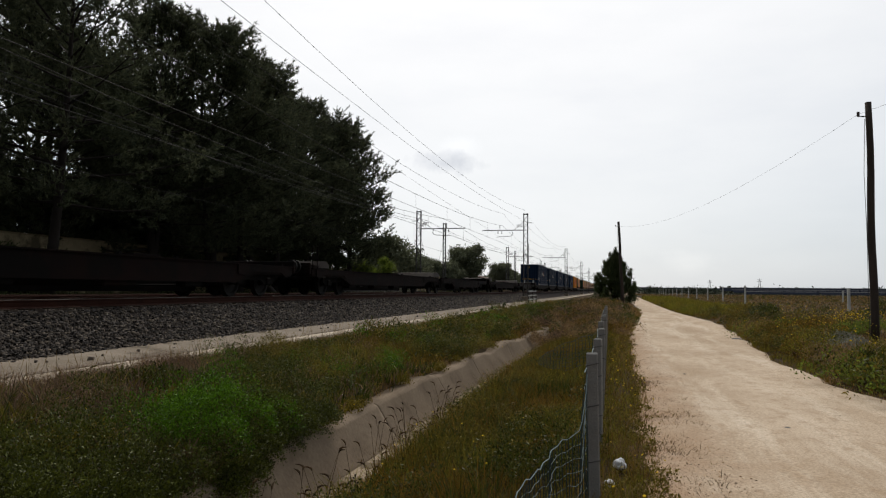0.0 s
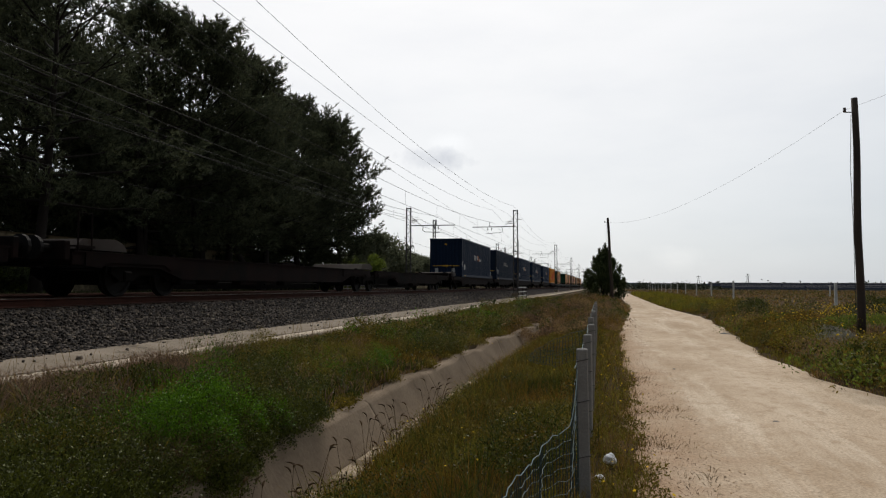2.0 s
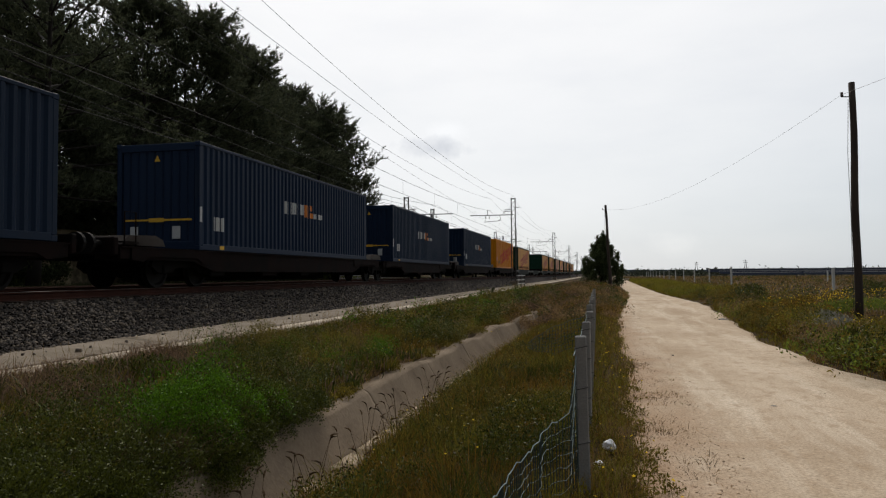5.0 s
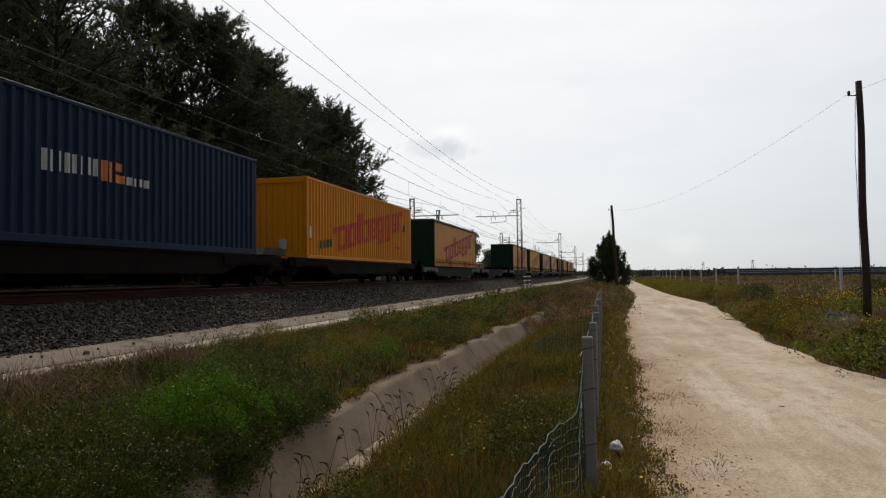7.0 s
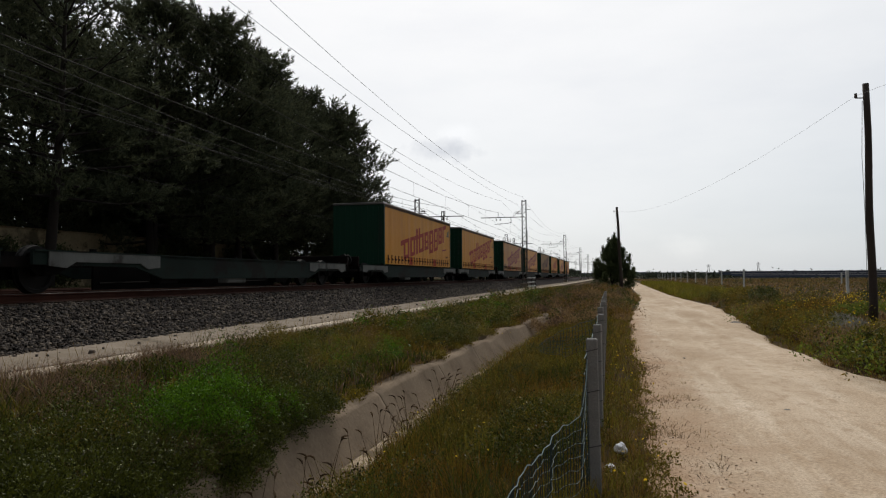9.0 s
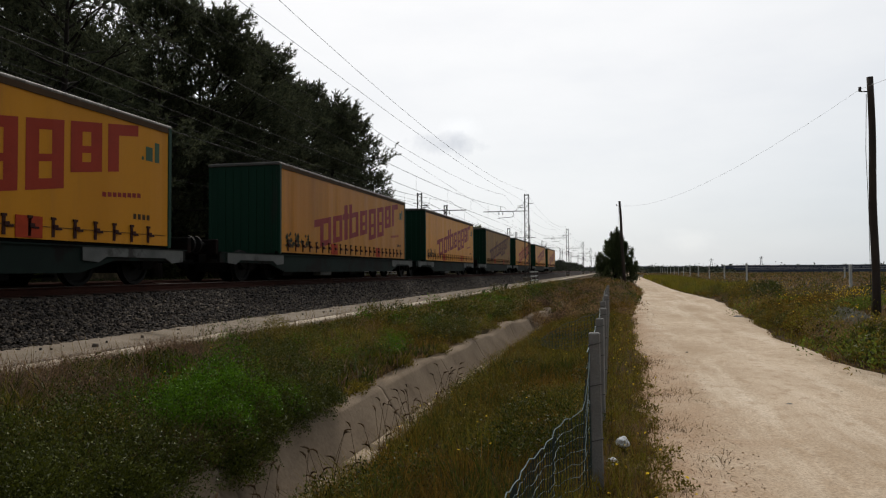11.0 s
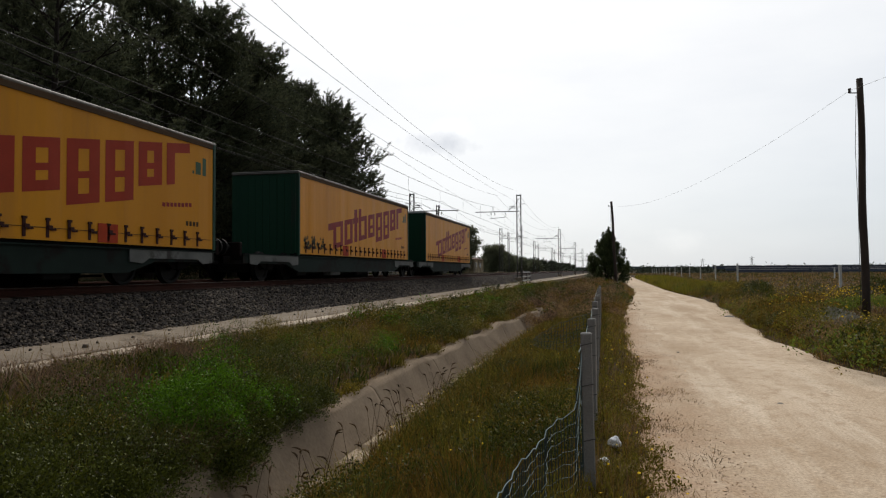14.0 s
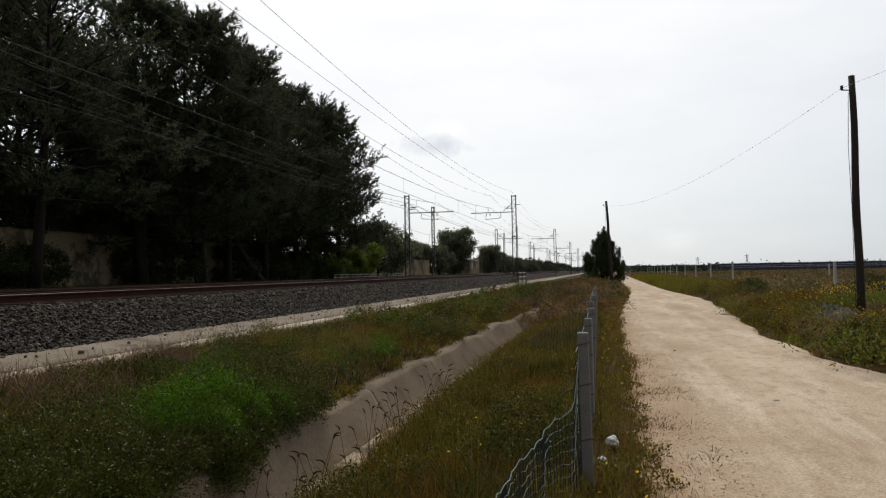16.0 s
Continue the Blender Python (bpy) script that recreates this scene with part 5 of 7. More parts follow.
def pine(seed, height, radius, crown_from, boughs, label, lean=0.0, trunk_r=0.24, multi=1, shoots=27, tufts=9, droop=0.0):
    """A pine: boughs along the stem, each with upturned leafy shoots, so that the outline ends in points."""
    rng = np.random.default_rng(seed)
    top = tagged(new("pine_tree"), label, "tree", "pines beside the railway")
    axis = lambda t: Vector((lean * t ** 1.5 + 0.25 * math.sin(3 * t + seed), 0.2 * math.sin(2.4 * t + seed * 2), height * 0.95 * t))
    for m in range(multi):
        off = Vector((0.5 * math.sin(2.1 * m + seed) * (m > 0), 0.9 * math.cos(2.1 * m + seed) * (m > 0), 0))
        g = Geo().tube([axis(i / 10) + off * (0.25 + 1.6 * i / 10) for i in range(11)], [trunk_r * (1 - 0.88 * i / 10) * (1.25 if i == 0 else 1) for i in range(11)], 10)
        part("trunk", g, M["bark"], top, smooth=True)
    P, D = [], []
    up = np.array([0, 0, 1.0])
    for i in range(boughs):
        t = (i + rng.random()) / boughs
        zc = crown_from + (height * 0.95 - crown_from) * t
        start = np.array(axis(zc / (height * 0.95)))
        ln = radius * np.interp(t, [0, 0.12, 0.4, 0.7, 0.9, 1], [0.75, 1.0, 1.0, 0.74, 0.46, 0.22]) * rng.uniform(0.62, 1.12)
        a = 2.4 * i + rng.uniform(-0.5, 0.5)
        e = np.interp(t, [0, 0.5, 1], [-0.12 - droop, 0.22, 1.15]) + rng.uniform(-0.15, 0.2)
        out = np.array([math.cos(a), math.sin(a), 0.0])
        side = np.array([-math.sin(a), math.cos(a), 0.0])
        at = lambda u: start + out * ln * u * math.cos(e) + up * (ln * u * math.sin(e) + (0.16 - droop * 0.6) * ln * u * u)
        part("limb", Geo().tube([at(0), at(0.5), at(1.0)], [trunk_r * (0.36 - 0.22 * t), trunk_r * 0.16, trunk_r * 0.05], 5, cap=False), M["bark"], top)
        u = 0.22 + 0.78 * rng.random(shoots) ** 0.75
        w = rng.normal(size=shoots) * ln * 0.26 * (1.25 - u)
        h = rng.normal(size=shoots) * ln * 0.08
        base = np.array([at(k) for k in u]) + side * w[:, None] + up * h[:, None]
        d = out * 0.55 + up * rng.uniform(0.15, 1.25, (shoots, 1)) + side * (np.sign(w) * 0.45)[:, None] + 0.25 * rng.normal(size=(shoots, 3))
        d /= np.linalg.norm(d, axis=1, keepdims=True)
        ls = rng.uniform(0.55, 1.15, shoots)
        v = (np.arange(tufts) + 0.5) / tufts
        P.append((base[:, None] + d[:, None] * (ls[:, None] * v)[..., None] + 0.09 * (1.2 - v)[None, :, None] * rng.normal(size=(shoots, tufts, 3))).reshape(-1, 3))
        D.append(np.repeat(d, tufts, 0))
    v, f = blades(np.concatenate(P), np.concatenate(D), 0.27, 0.050, rng, 0.50, 7)
    part("crown", fast_mesh("crown", v, f, M["needles"]), None, top)
    return top


def build_trees():
    gz = lambda x, y: float(ground_z(x, y)) - 0.05

    def stand(o, x, y, rz, k=1.0):
        o.matrix_basis = pose(x, y, gz(x, y), 0, 0, rz)
        o.scale = (k, k, k)
        return o

    a = stand(pine(11, 14.3, 4.3, 3.0, 56, "tall dark pine with dense uneven crown", lean=0.5, trunk_r=0.26), -22.6, 40.6, 20)
    b = stand(pine(12, 14.9, 5.0, 2.4, 58, "broad dark pine with low spreading boughs", lean=-0.4, multi=2), -22.5, 36.8, 200)
    c = stand(pine(13, 14.8, 5.2, 3.6, 44, "dark pine with gaps in its crown", lean=0.8, shoots=18), -22.6, 24.6, 30)
    k = stand(pine(15, 14.2, 4.2, 2.4, 54, "dark pine ending the row, with ragged crown", lean=0.4), -22.6, 58.6, 95)
    w = stand(pine(17, 10.4, 3.0, 4.6, 30, "smaller dark pine with drooping lower boughs", trunk_r=0.17, droop=0.14), -23.6, 59.6, 10)
    gp = "pines beside the railway"
    h = tree("pine_tree", 14, 14.0, 5.6, 2.6, 60, 1.7, 7000, M["needles"], "dark pine standing behind the wall", "tree", gp, size=0.15, trunk_r=0.22)
    h.matrix_basis = pose(-29.5, 33.0, 1.2)
    for src, x, y, rz, q in ((c, -23.6, 16.6, 140, 1.0), (b, -27.4, 29.0, 60, 0.98), (a, -23.2, 46.0, 150, 0.97), (a, -22.8, 50.6, 265, 0.99), (b, -22.8, 54.8, 300, 0.93), (b, -23.4, 33.0, 250, 0.98), (c, -26.5, 21.0, 75, 1.02),
                             (h, -27.6, 37.0, 110, 0.84), (h, -27.6, 45.5, 80, 0.80), (h, -29.5, 41.5, 250, 0.9), (h, -29.5, 50.0, 170, 0.9), (h, -31.0, 15.0, 20, 0.8), (h, -28.2, 55.0, 190, 0.7)):
        stand(copy_thing(src, pose(0, 0, 0)), x, y, rz, q)
    gp = "trees beyond the railway"
    d = tree("olive_tree", 21, 5.6, 3.2, 0.7, 34, 0.95, 1700, M["olive"], "dark rounded olive tree against the wall", "tree", gp, needle=False, size=0.19, trunk_r=0.16)
    d.matrix_basis = pose(-23.0, 71.5, 1.2)
    e = tree("broadleaf_tree", 22, 7.4, 3.1, 0.6, 50, 1.0, 3000, M["olive"], "bushy grey-green tree beyond the track", "tree", gp, needle=False, size=0.20, trunk_r=0.2, lean=0.5, shape=0.75)
    e.matrix_basis = pose(-24.2, 116.5, 1.2)
    for src, x, y, rz, s in ((d, -28.5, 85, 60, 0.75), (d, -29, 93, 120, 0.85), (d, -28.5, 101, 220, 0.8), (d, -30, 110, 20, 0.95), (e, -27.5, 106, 100, 0.66), (d, -25.0, 108.5, 80, 0.8),
                             (e, -25.2, 160, 40, 0.84), (d, -26, 184, 0, 0.92), (e, -27, 205, 200, 0.66), (d, -26, 222, 90, 0.8), (e, -25, 246, 10, 0.55), (d, -26, 268, 300, 0.75), (d, -29, 79, 33, 0.72), (d, -31, 195, 75, 0.9), (d, -27, 236, 15, 0.72)):
        copy_thing(src, pose(x, y, 1.15, 0, 0, rz)).scale = (s, s, s)
    sh = tree("green_shrub", 23, 3.4, 1.9, 0.4, 20, 0.55, 1300, M["fresh"], "bright green leafy shrub under the pines", "shrub", "shrubs", needle=False, size=0.11, trunk_r=0.06, multi=3)
    sh.matrix_basis = pose(-22.2, 64.6, 1.15)
    copy_thing(sh, pose(-22.6, 61.6, 1.15, 0, 0, 90)).scale = (0.9, 0.9, 0.9)
    for x, y, s in ((-24.2, 25.6, 0.5), (-22.0, 56.0, 0.7)):
        k = copy_thing(sh, pose(x, y, 1.15, 0, 0, 37 * y))
        k.scale = (s, s, s * 0.8)
        tagged(k, "small shaded shrub at the foot of the wall")
    u = tree("dark_undergrowth", 27, 3.6, 2.5, 0.3, 26, 0.8, 1300, M["undergrowth"], "dark scrubby undergrowth below the pines", "shrub", "shrubs", needle=False, size=0.11, trunk_r=0.08, multi=3)
    u.matrix_basis = pose(-24.1, 36.2, 1.1)
    u.scale = (0.75, 0.75, 0.7)
    for x, y, rz, k in ((-24.0, 43.0, 40, 0.7), (-23.4, 50.0, 130, 1.0), (-22.8, 54.0, 250, 0.9), (-23.9, 47.5, 10, 0.7), (-22.6, 57.5, 70, 0.55), (-24.2, 33.9, 200, 0.62), (-24.3, 26.6, 20, 0.55), (-24.4, 24.0, 90, 0.6),
                        (-30.6, 36.0, 20, 1.6), (-30.6, 45.0, 100, 1.6), (-30.8, 53.0, 150, 1.5), (-31, 26, 80, 1.7), (-31.3, 20.5, 140, 1.8), (-31, 31, 210, 1.7)):
        copy_thing(u, pose(x, y, 1.1, 0, 0, rz)).scale = (k, k, k)
    lean = Geo().tube([(-22.3, 44.4, 1.1), (-22.4, 43.0, 2.0), (-22.5, 41.2, 3.5), (-22.5, 39.6, 5.2)], [0.24, 0.22, 0.19, 0.15], 9)
    tagged(part("leaning_trunk", lean, M["bark"], smooth=True), "dark leaning pine trunk before the wall", "tree trunk")
    for x, y in ((-7.05, 47.0), (-7.0, 38.5), (-7.1, 42.0)):
        copy_thing(u, pose(x, y, float(ground_z(x, y)) - 0.05, 0, 0, 50 * y)).scale = (0.055, 0.055, 0.13 if y > 44 else 0.08)
    rng = np.random.default_rng(31)
    j = tagged(new("juniper_bush"), "dense dark evergreen bush beside the dirt track", "bush")
    j.location = (0.05, 74.0, float(ground_z(0.05, 74)) - 0.05)
    for k in range(5):
        part("trunk", Geo().tube([(0.15 * math.sin(k * 2), 0.15 * math.cos(k * 2), 0), (0.6 * math.sin(k * 2), 0.6 * math.cos(k * 2), 2.4), (0.8 * math.sin(k * 2), 0.8 * math.cos(k * 2), 3.9)], [0.09, 0.06, 0.02], 6), M["bark"], j)
    n = 80
    t = rng.random(n) ** 0.9
    r = np.interp(t, [0, 0.2, 0.55, 0.85, 1], [1.75, 1.9, 1.25, 0.55, 0.08]) * rng.random(n) ** 0.42
    a = rng.uniform(0, 6.28, n)
    C = np.stack([r * np.cos(a), r * np.sin(a), 0.30 + 4.1 * t], 1)
    k = rng.integers(0, n, 8200)
    up = rng.uniform(-0.35, 1.0, 8200)
    side = (0.27 * (1 - np.clip(up, 0, 1)) + 0.02)[:, None]
    P = C[k] + 1.0 * np.concatenate([rng.normal(size=(8200, 2)) * side + C[k][:, :2] * 0.20 * up[:, None], up[:, None] * (0.55 + 0.75 * rng.random(n))[k][:, None]], 1)
    P[:, 2] = np.abs(P[:, 2] - 0.1) + 0.1
    D = np.array([0, 0, 1.2]) + C[k] * np.array([0.25, 0.25, 0])
    v, f = blades(P, D / np.linalg.norm(D, axis=1, keepdims=True), 0.34, 0.038, rng, 0.38, 8)
    part("crown", fast_mesh("crown", v, f, M["juniper"]), None, j)


build_trees()


def build_distance():
    """Far woods along the line, hedges over the plain, a low ridge, pylons."""
    rng = np.random.default_rng(77)
    n = 260
    y = 285 + 700 * rng.random(n) ** 1.6
    x = -24 - 30 * rng.random(n) - 0.02 * y
    C = np.stack([x, y, 2.6 + rng.uniform(-0.8, 1.4, n) + y * 0.004], 1)
    P, D = shell(C, rng.uniform(2.0, 3.8, n), 12000, rng, 0.8)
    v, f = leaves(P, D, 0.75, rng, 0.8, 3, 0.5)
    tagged(new("far_woods", fast_mesh("far_woods", v, f, M["far_wood"])), "dark far trees lining the railway", "woods", kind="stuff")
    n = 900
    a = rng.uniform(-0.10, 0.85, n)
    d = rng.choice([420.0, 560.0, 760.0, 980.0], n) * rng.uniform(0.94, 1.06, n)
    C = np.stack([d * np.sin(a) + 20, d * np.cos(a), d * 0.0016 + rng.uniform(-0.4, 1.3, n)], 1)
    P, D = shell(C, 1.6 + d * 0.0026, 15000, rng, 0.45)
    v, f = leaves(P, D, 0.95, rng, 0.9, 2, 1.0)
    tagged(new("far_hedges", fast_mesh("far_hedges", v, f, M["far_wood"])), "dark far hedges across the plain", "hedges", kind="stuff")
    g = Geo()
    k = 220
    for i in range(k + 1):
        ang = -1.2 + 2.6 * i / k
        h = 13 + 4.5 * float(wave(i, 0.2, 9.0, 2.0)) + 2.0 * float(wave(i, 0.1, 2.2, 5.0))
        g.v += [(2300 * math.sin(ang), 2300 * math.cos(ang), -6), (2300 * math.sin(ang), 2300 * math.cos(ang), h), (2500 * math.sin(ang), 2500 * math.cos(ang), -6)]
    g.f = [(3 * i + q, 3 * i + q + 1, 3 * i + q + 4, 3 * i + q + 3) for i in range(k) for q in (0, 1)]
    tagged(part("backdrop", g, M["hazy_ridge"]), "low wooded ridge on the horizon, tinted blue for haze", "ridge", kind="structure")
    for x, y, h in ((110, 900, 15), (165, 900, 17), (345, 900, 24), (362, 900, 15)):
        p = tagged(new("pylon"), "thin grey lattice pylon far over the plain", "pylon", "far pylons")
        p.location = (x, y, 0)
        b = Geo()
        for sx in (-1, 1):
            for sy in (-1, 1):
                b.tube([(sx * 1.6, sy * 1.6, 0), (sx * 0.3, sy * 0.3, h)], 0.16, 4)
        part("tower", b, M["galv"], p)
        for z in (0.80, 0.92):
            part("crossarm", Geo().tube([(-2.6, 0, h * z), (2.6, 0, h * z)], 0.14, 4), M["galv"], p)


build_distance()


# ---- field on the other side: fence posts, panel rows ----
def build_field():
    post = tagged(new("field_post", Geo().extrude([(-0.09, -0.09), (0.09, -0.09), (0.09, 0.09), (-0.09, 0.09)], 0, 2.4).mesh("field_post", M["white_post"], bevel=0.012)), "whitish square concrete post of a field fence", "fence post", "posts of the field fence")
    post.data.transform(Matrix.Rotation(radians(90), 4, "X") @ Matrix.Scale(1, 4))
    lo = min(v.co.z for v in post.data.vertices)
    post.data.transform(Matrix.Translation((0, 0, -lo - 0.1)))
    spots = [(15.4 + 0.405 * i, 93.0 + 21.3 * i) for i in range(13)]
    post.location = (*spots[0], 0.05)
    for x, y in spots[1:]:
        copy_thing(post, pose(x, y, 0.05, 0, 0, 4))
    for x, y in ((17.7, 61.5), (46.0, 110.0), (58.0, 150.0), (36.0, 128.0)):
        copy_thing(post, pose(x, y, -0.35, 0, 0, 9))
    g = Geo()
    for z in (0.7, 1.4, 2.1):
        pts = [(x, y, z) for x, y in spots]
        g.tube(pts, 0.010, 3, cap=False)
    tagged(part("fence_wire", g, M["wire"]), "thin fence wires between the concrete posts", "fence wire")
    # rows of dark panels
    first = None
    for i, (d, h) in enumerate(((205, 1.5), (240, 2.0), (290, 2.9))):
        for k in range(13):
            x = 22 + d * 0.06 + k * 18.5
            if first is None:
                row = tagged(new("solar_table"), "long dark tilted solar panel table in the field", "solar panels", "solar tables in the field")
                for q in range(6):
                    part("panel", Geo().add([(3 * q, 0, 0.6), (3 * q + 2.94, 0, 0.6), (3 * q + 2.94, 1.9, 1.0), (3 * q, 1.9, 1.0), (3 * q, 0, 0.64), (3 * q + 2.94, 0, 0.64), (3 * q + 2.94, 1.9, 1.04), (3 * q, 1.9, 1.04)],
                                            [(0, 1, 2, 3), (4, 7, 6, 5), (0, 4, 5, 1), (2, 6, 7, 3), (1, 5, 6, 2), (0, 3, 7, 4)]), M["panel"], row)
                part("edge_rail", Geo().tube([(0, 1.95, 1.07), (18, 1.95, 1.07)], 0.05, 4), M["pale_steel"], row)
                for q in (1.5, 8.8, 16.2):
                    part("leg", Geo().box((q, 1.0, 0.35), (0.1, 0.1, 0.8)), M["galv"], row)
                first = row
                o = row
                o.matrix_basis = pose(x, d, 0.1)
            else:
                o = copy_thing(first, pose(x, d + 0.35 * k, 0.1))
            o.scale = (1, 1.6, h / 1.04)


build_field()


# ---- wire fence beside the dirt track ----
def fence_post(h):
    top = new("fence_post")
    g = Geo()
    for z0, z1, w in ((-0.3, h, 0.041),):
        g.add([(x * w, y * w, z) for z in (z0, z1) for x, y in ((-1, -1), (1, -1), (1, 1), (-1, 1))], [(3, 2, 1, 0), (4, 5, 6, 7), (0, 1, 5, 4), (1, 2, 6, 5), (2, 3, 7, 6), (3, 0, 4, 7)])
    part("shaft", g, M["post"], top, bevel=0.008)
    for z in (0.35, 0.75, h - 0.09):
        part("tie_wire", Geo().tube([(-0.044, -0.044, z), (0.044, -0.044, z + 0.02), (0.044, 0.044, z + 0.01), (-0.044, 0.044, z), (-0.044, -0.044, z)], 0.0035, 4), M["galv"], top)
    return top


def build_fence():
    rng = random.Random(4)
    p = tagged(fence_post(1.14), "square grey concrete fence post with wire ties", "fence post", "posts of the track fence")
    p.matrix_basis = pose(-0.145, 5.42, 0.0, 0.4, -0.9, 2)
    y = 7.55
    while y < 24:
        copy_thing(p, pose(-0.15 - 0.006 * (y - 5), y, -0.02 + rng.uniform(-0.03, 0.03), rng.uniform(-1.2, 1.2), rng.uniform(-1.2, 1.2), rng.uniform(-8, 8)))
        y += rng.uniform(1.85, 2.15)
    # woven wire: a stretch along the posts, and a loose end that sags off the first post towards the ditch
    def net(name, path, heights, label, sway, wires="net"):
        top = tagged(new(name), label, "wire mesh", "wire mesh of the fence")
        n = len(path)
        for k in range(9):
            u = k / 8
            pts = []
            for i, ((x, yy), (zb, zt)) in enumerate(zip(path, heights)):
                pts.append((x + sway * math.sin(i * 0.9 + k * 0.7), yy, zb + (zt - zb) * u + 0.012 * math.sin(i * 2.3 + k)))
            part("line_wire", Geo().tube(pts, 0.0036 if k == 8 else 0.0019, 4, cap=False), M[wires], top)
        up = Geo()
        for i in range(n - 1):
            for s in range(2):
                t = s / 2
                (x0, y0), (x1, y1) = path[i], path[i + 1]
                zb = heights[i][0] + (heights[i + 1][0] - heights[i][0]) * t
                zt = heights[i][1] + (heights[i + 1][1] - heights[i][1]) * t
                x, yy = x0 + (x1 - x0) * t, y0 + (y1 - y0) * t
                up.tube([(x + sway * math.sin(i * 0.9 + 0.7 * k), yy, zb + (zt - zb) * k / 4) for k in range(5)], 0.0034, 3, cap=False)
        part("stay_wire_weave", up, M["net_dark"], top)
    steps = 62
    path = [(-0.21 - 0.006 * (0.3 * i), 5.44 + 0.3 * i) for i in range(steps)]
    net("fence_mesh", path, [(0.02, 0.98 + 0.05 * math.sin(i * 0.8) - (0.10 if i % 7 in (3, 4) else 0)) for i in range(steps)], "green-grey woven wire mesh hung on the posts", 0.012)
    path, hs = [], []
    bends = (3.6, 4.0, 4.4, 4.65, 4.8, 4.95, 5.1, 5.2, 5.42)
    for i in range(30):
        yy = 5.42 - 1.8 * i / 29
        path.append((float(np.interp(yy, bends, (-0.57, -0.545, -0.475, -0.405, -0.41, -0.335, -0.235, -0.225, -0.19))), yy))
        hs.append((-0.06, float(np.interp(yy, bends, (0.42, 0.455, 0.50, 0.525, 0.56, 0.59, 0.61, 0.72, 1.06)))))
    net("fence_mesh", path, hs, "loose sagging end of green-grey woven wire mesh", 0.010)
    path = [(-0.20 - 0.075 * i, 9.4 - 0.09 * i) for i in range(10)]
    net("fence_mesh", path, [(0.62 + 0.02 * abs(i - 5), 1.06 - 0.012 * i - 0.002 * i * i) for i in range(10)], "dark loose flap of wire mesh leaning off the posts", 0.012, "net_dark")


build_fence()


def build_litter():
    for (x, y, z), r, seed in (((0.04, 6.60, 0.07), 0.055, 1), ((-0.05, 6.10, 0.02), 0.045, 2)):
        bm = bmesh.new()
        bmesh.ops.create_icosphere(bm, subdivisions=3, radius=r)
        for v in bm.verts:
            k = noise.noise(v.co * 26 + Vector((seed * 7, 0, 0)))
            v.co *= 1 + 0.35 * k
            v.co.z *= 0.9
        me = bpy.data.meshes.new("plastic_bag")
        bm.to_mesh(me)
        bm.free()
        me.materials.append(M["plastic"])
        o = tagged(new("plastic_bag", me), "crumpled white plastic bag lying among the weeds", "litter", "litter by the fence")
        o.location = (x, y, z)
    bm = bmesh.new()
    bmesh.ops.create_icosphere(bm, subdivisions=2, radius=0.07)
    for v in bm.verts:
        v.co *= 1 + 0.3 * noise.noise(v.co * 14)
        v.co.z *= 0.45
    me = bpy.data.meshes.new("stone")
    bm.to_mesh(me)
    bm.free()
    me.materials.append(M["post"])
    for x, y, s in ((1.96, 9.15, 0.42), (3.95, 25.6, 1.7), (1.3, 14.5, 0.3)):
        o = tagged(new("stone", me), "grey stone lying on the dirt track", "stone", "stones on the track")
        o.location, o.scale = (x, y, 0.02), (s * 1.4, s, s)


build_litter()


# ---- ground cover ----
GRNG = np.random.default_rng(2024)


def grass(name, X, Y, H, W, mat, label, category="grass", droop=0.45, lift=0.0, Z=None, A=None):
    """Bent tapering blades rooted on the ground."""
    rng, n = GRNG, len(X)
    Z = ground_z(X, Y) - 0.01 + lift if Z is None else Z
    a = rng.uniform(0, 2 * np.pi, n) if A is None else A
    d = np.stack([np.cos(a), np.sin(a), np.zeros(n)], 1)
    s = np.stack([-np.sin(a), np.cos(a), np.zeros(n)], 1)
    turn = rng.uniform(0, 2 * np.pi, n)
    s = s * np.cos(turn)[:, None] + d * np.sin(turn)[:, None]
    b = np.stack([X, Y, Z], 1)
    bend = (droop * rng.uniform(0.1, 1.0, n) * H)[:, None]
    up = np.array([0, 0, 1.0])
    m = b + up * (H * 0.58)[:, None] + d * bend * 0.35
    t = b + up * (H * rng.uniform(0.78, 1.0, n))[:, None] + d * bend
    w = (W * rng.uniform(0.6, 1.3, n))[:, None] * s / 2
    v = np.stack([b - w, b + w, m - w * 0.8, m + w * 0.8, t], 1).reshape(-1, 3)
    f = (np.array([(0, 1, 3), (0, 3, 2), (2, 3, 4)])[None] + 5 * np.arange(n)[:, None, None]).reshape(-1, 3)
    return tagged(new(name, fast_mesh(name, v, f, mat)), label, category, kind="stuff")


def herbs(name, X, Y, R, per, leaf, mat, label, category="weeds", flat=0.55, lift=0.0, reach=1.2):
    """Low domes of small leaves."""
    C = np.stack([X, Y, ground_z(X, Y) + lift + R * flat * 0.25], 1)
    k = np.repeat(np.arange(len(X)), per)
    d = GRNG.normal(size=(len(k), 3))
    d[:, 2] = np.abs(d[:, 2])
    d /= np.linalg.norm(d, axis=1, keepdims=True)
    P = C[k] + d * (R[k] * GRNG.uniform(0.45, 1.0, len(k)) ** 0.5)[:, None] * np.array([1, 1, flat])
    v, f = leaves(P, d + np.array([0, 0, 0.3]), leaf, GRNG, 0.9, 1, leaf * reach)
    return tagged(new(name, fast_mesh(name, v, f, mat)), label, category, kind="stuff")


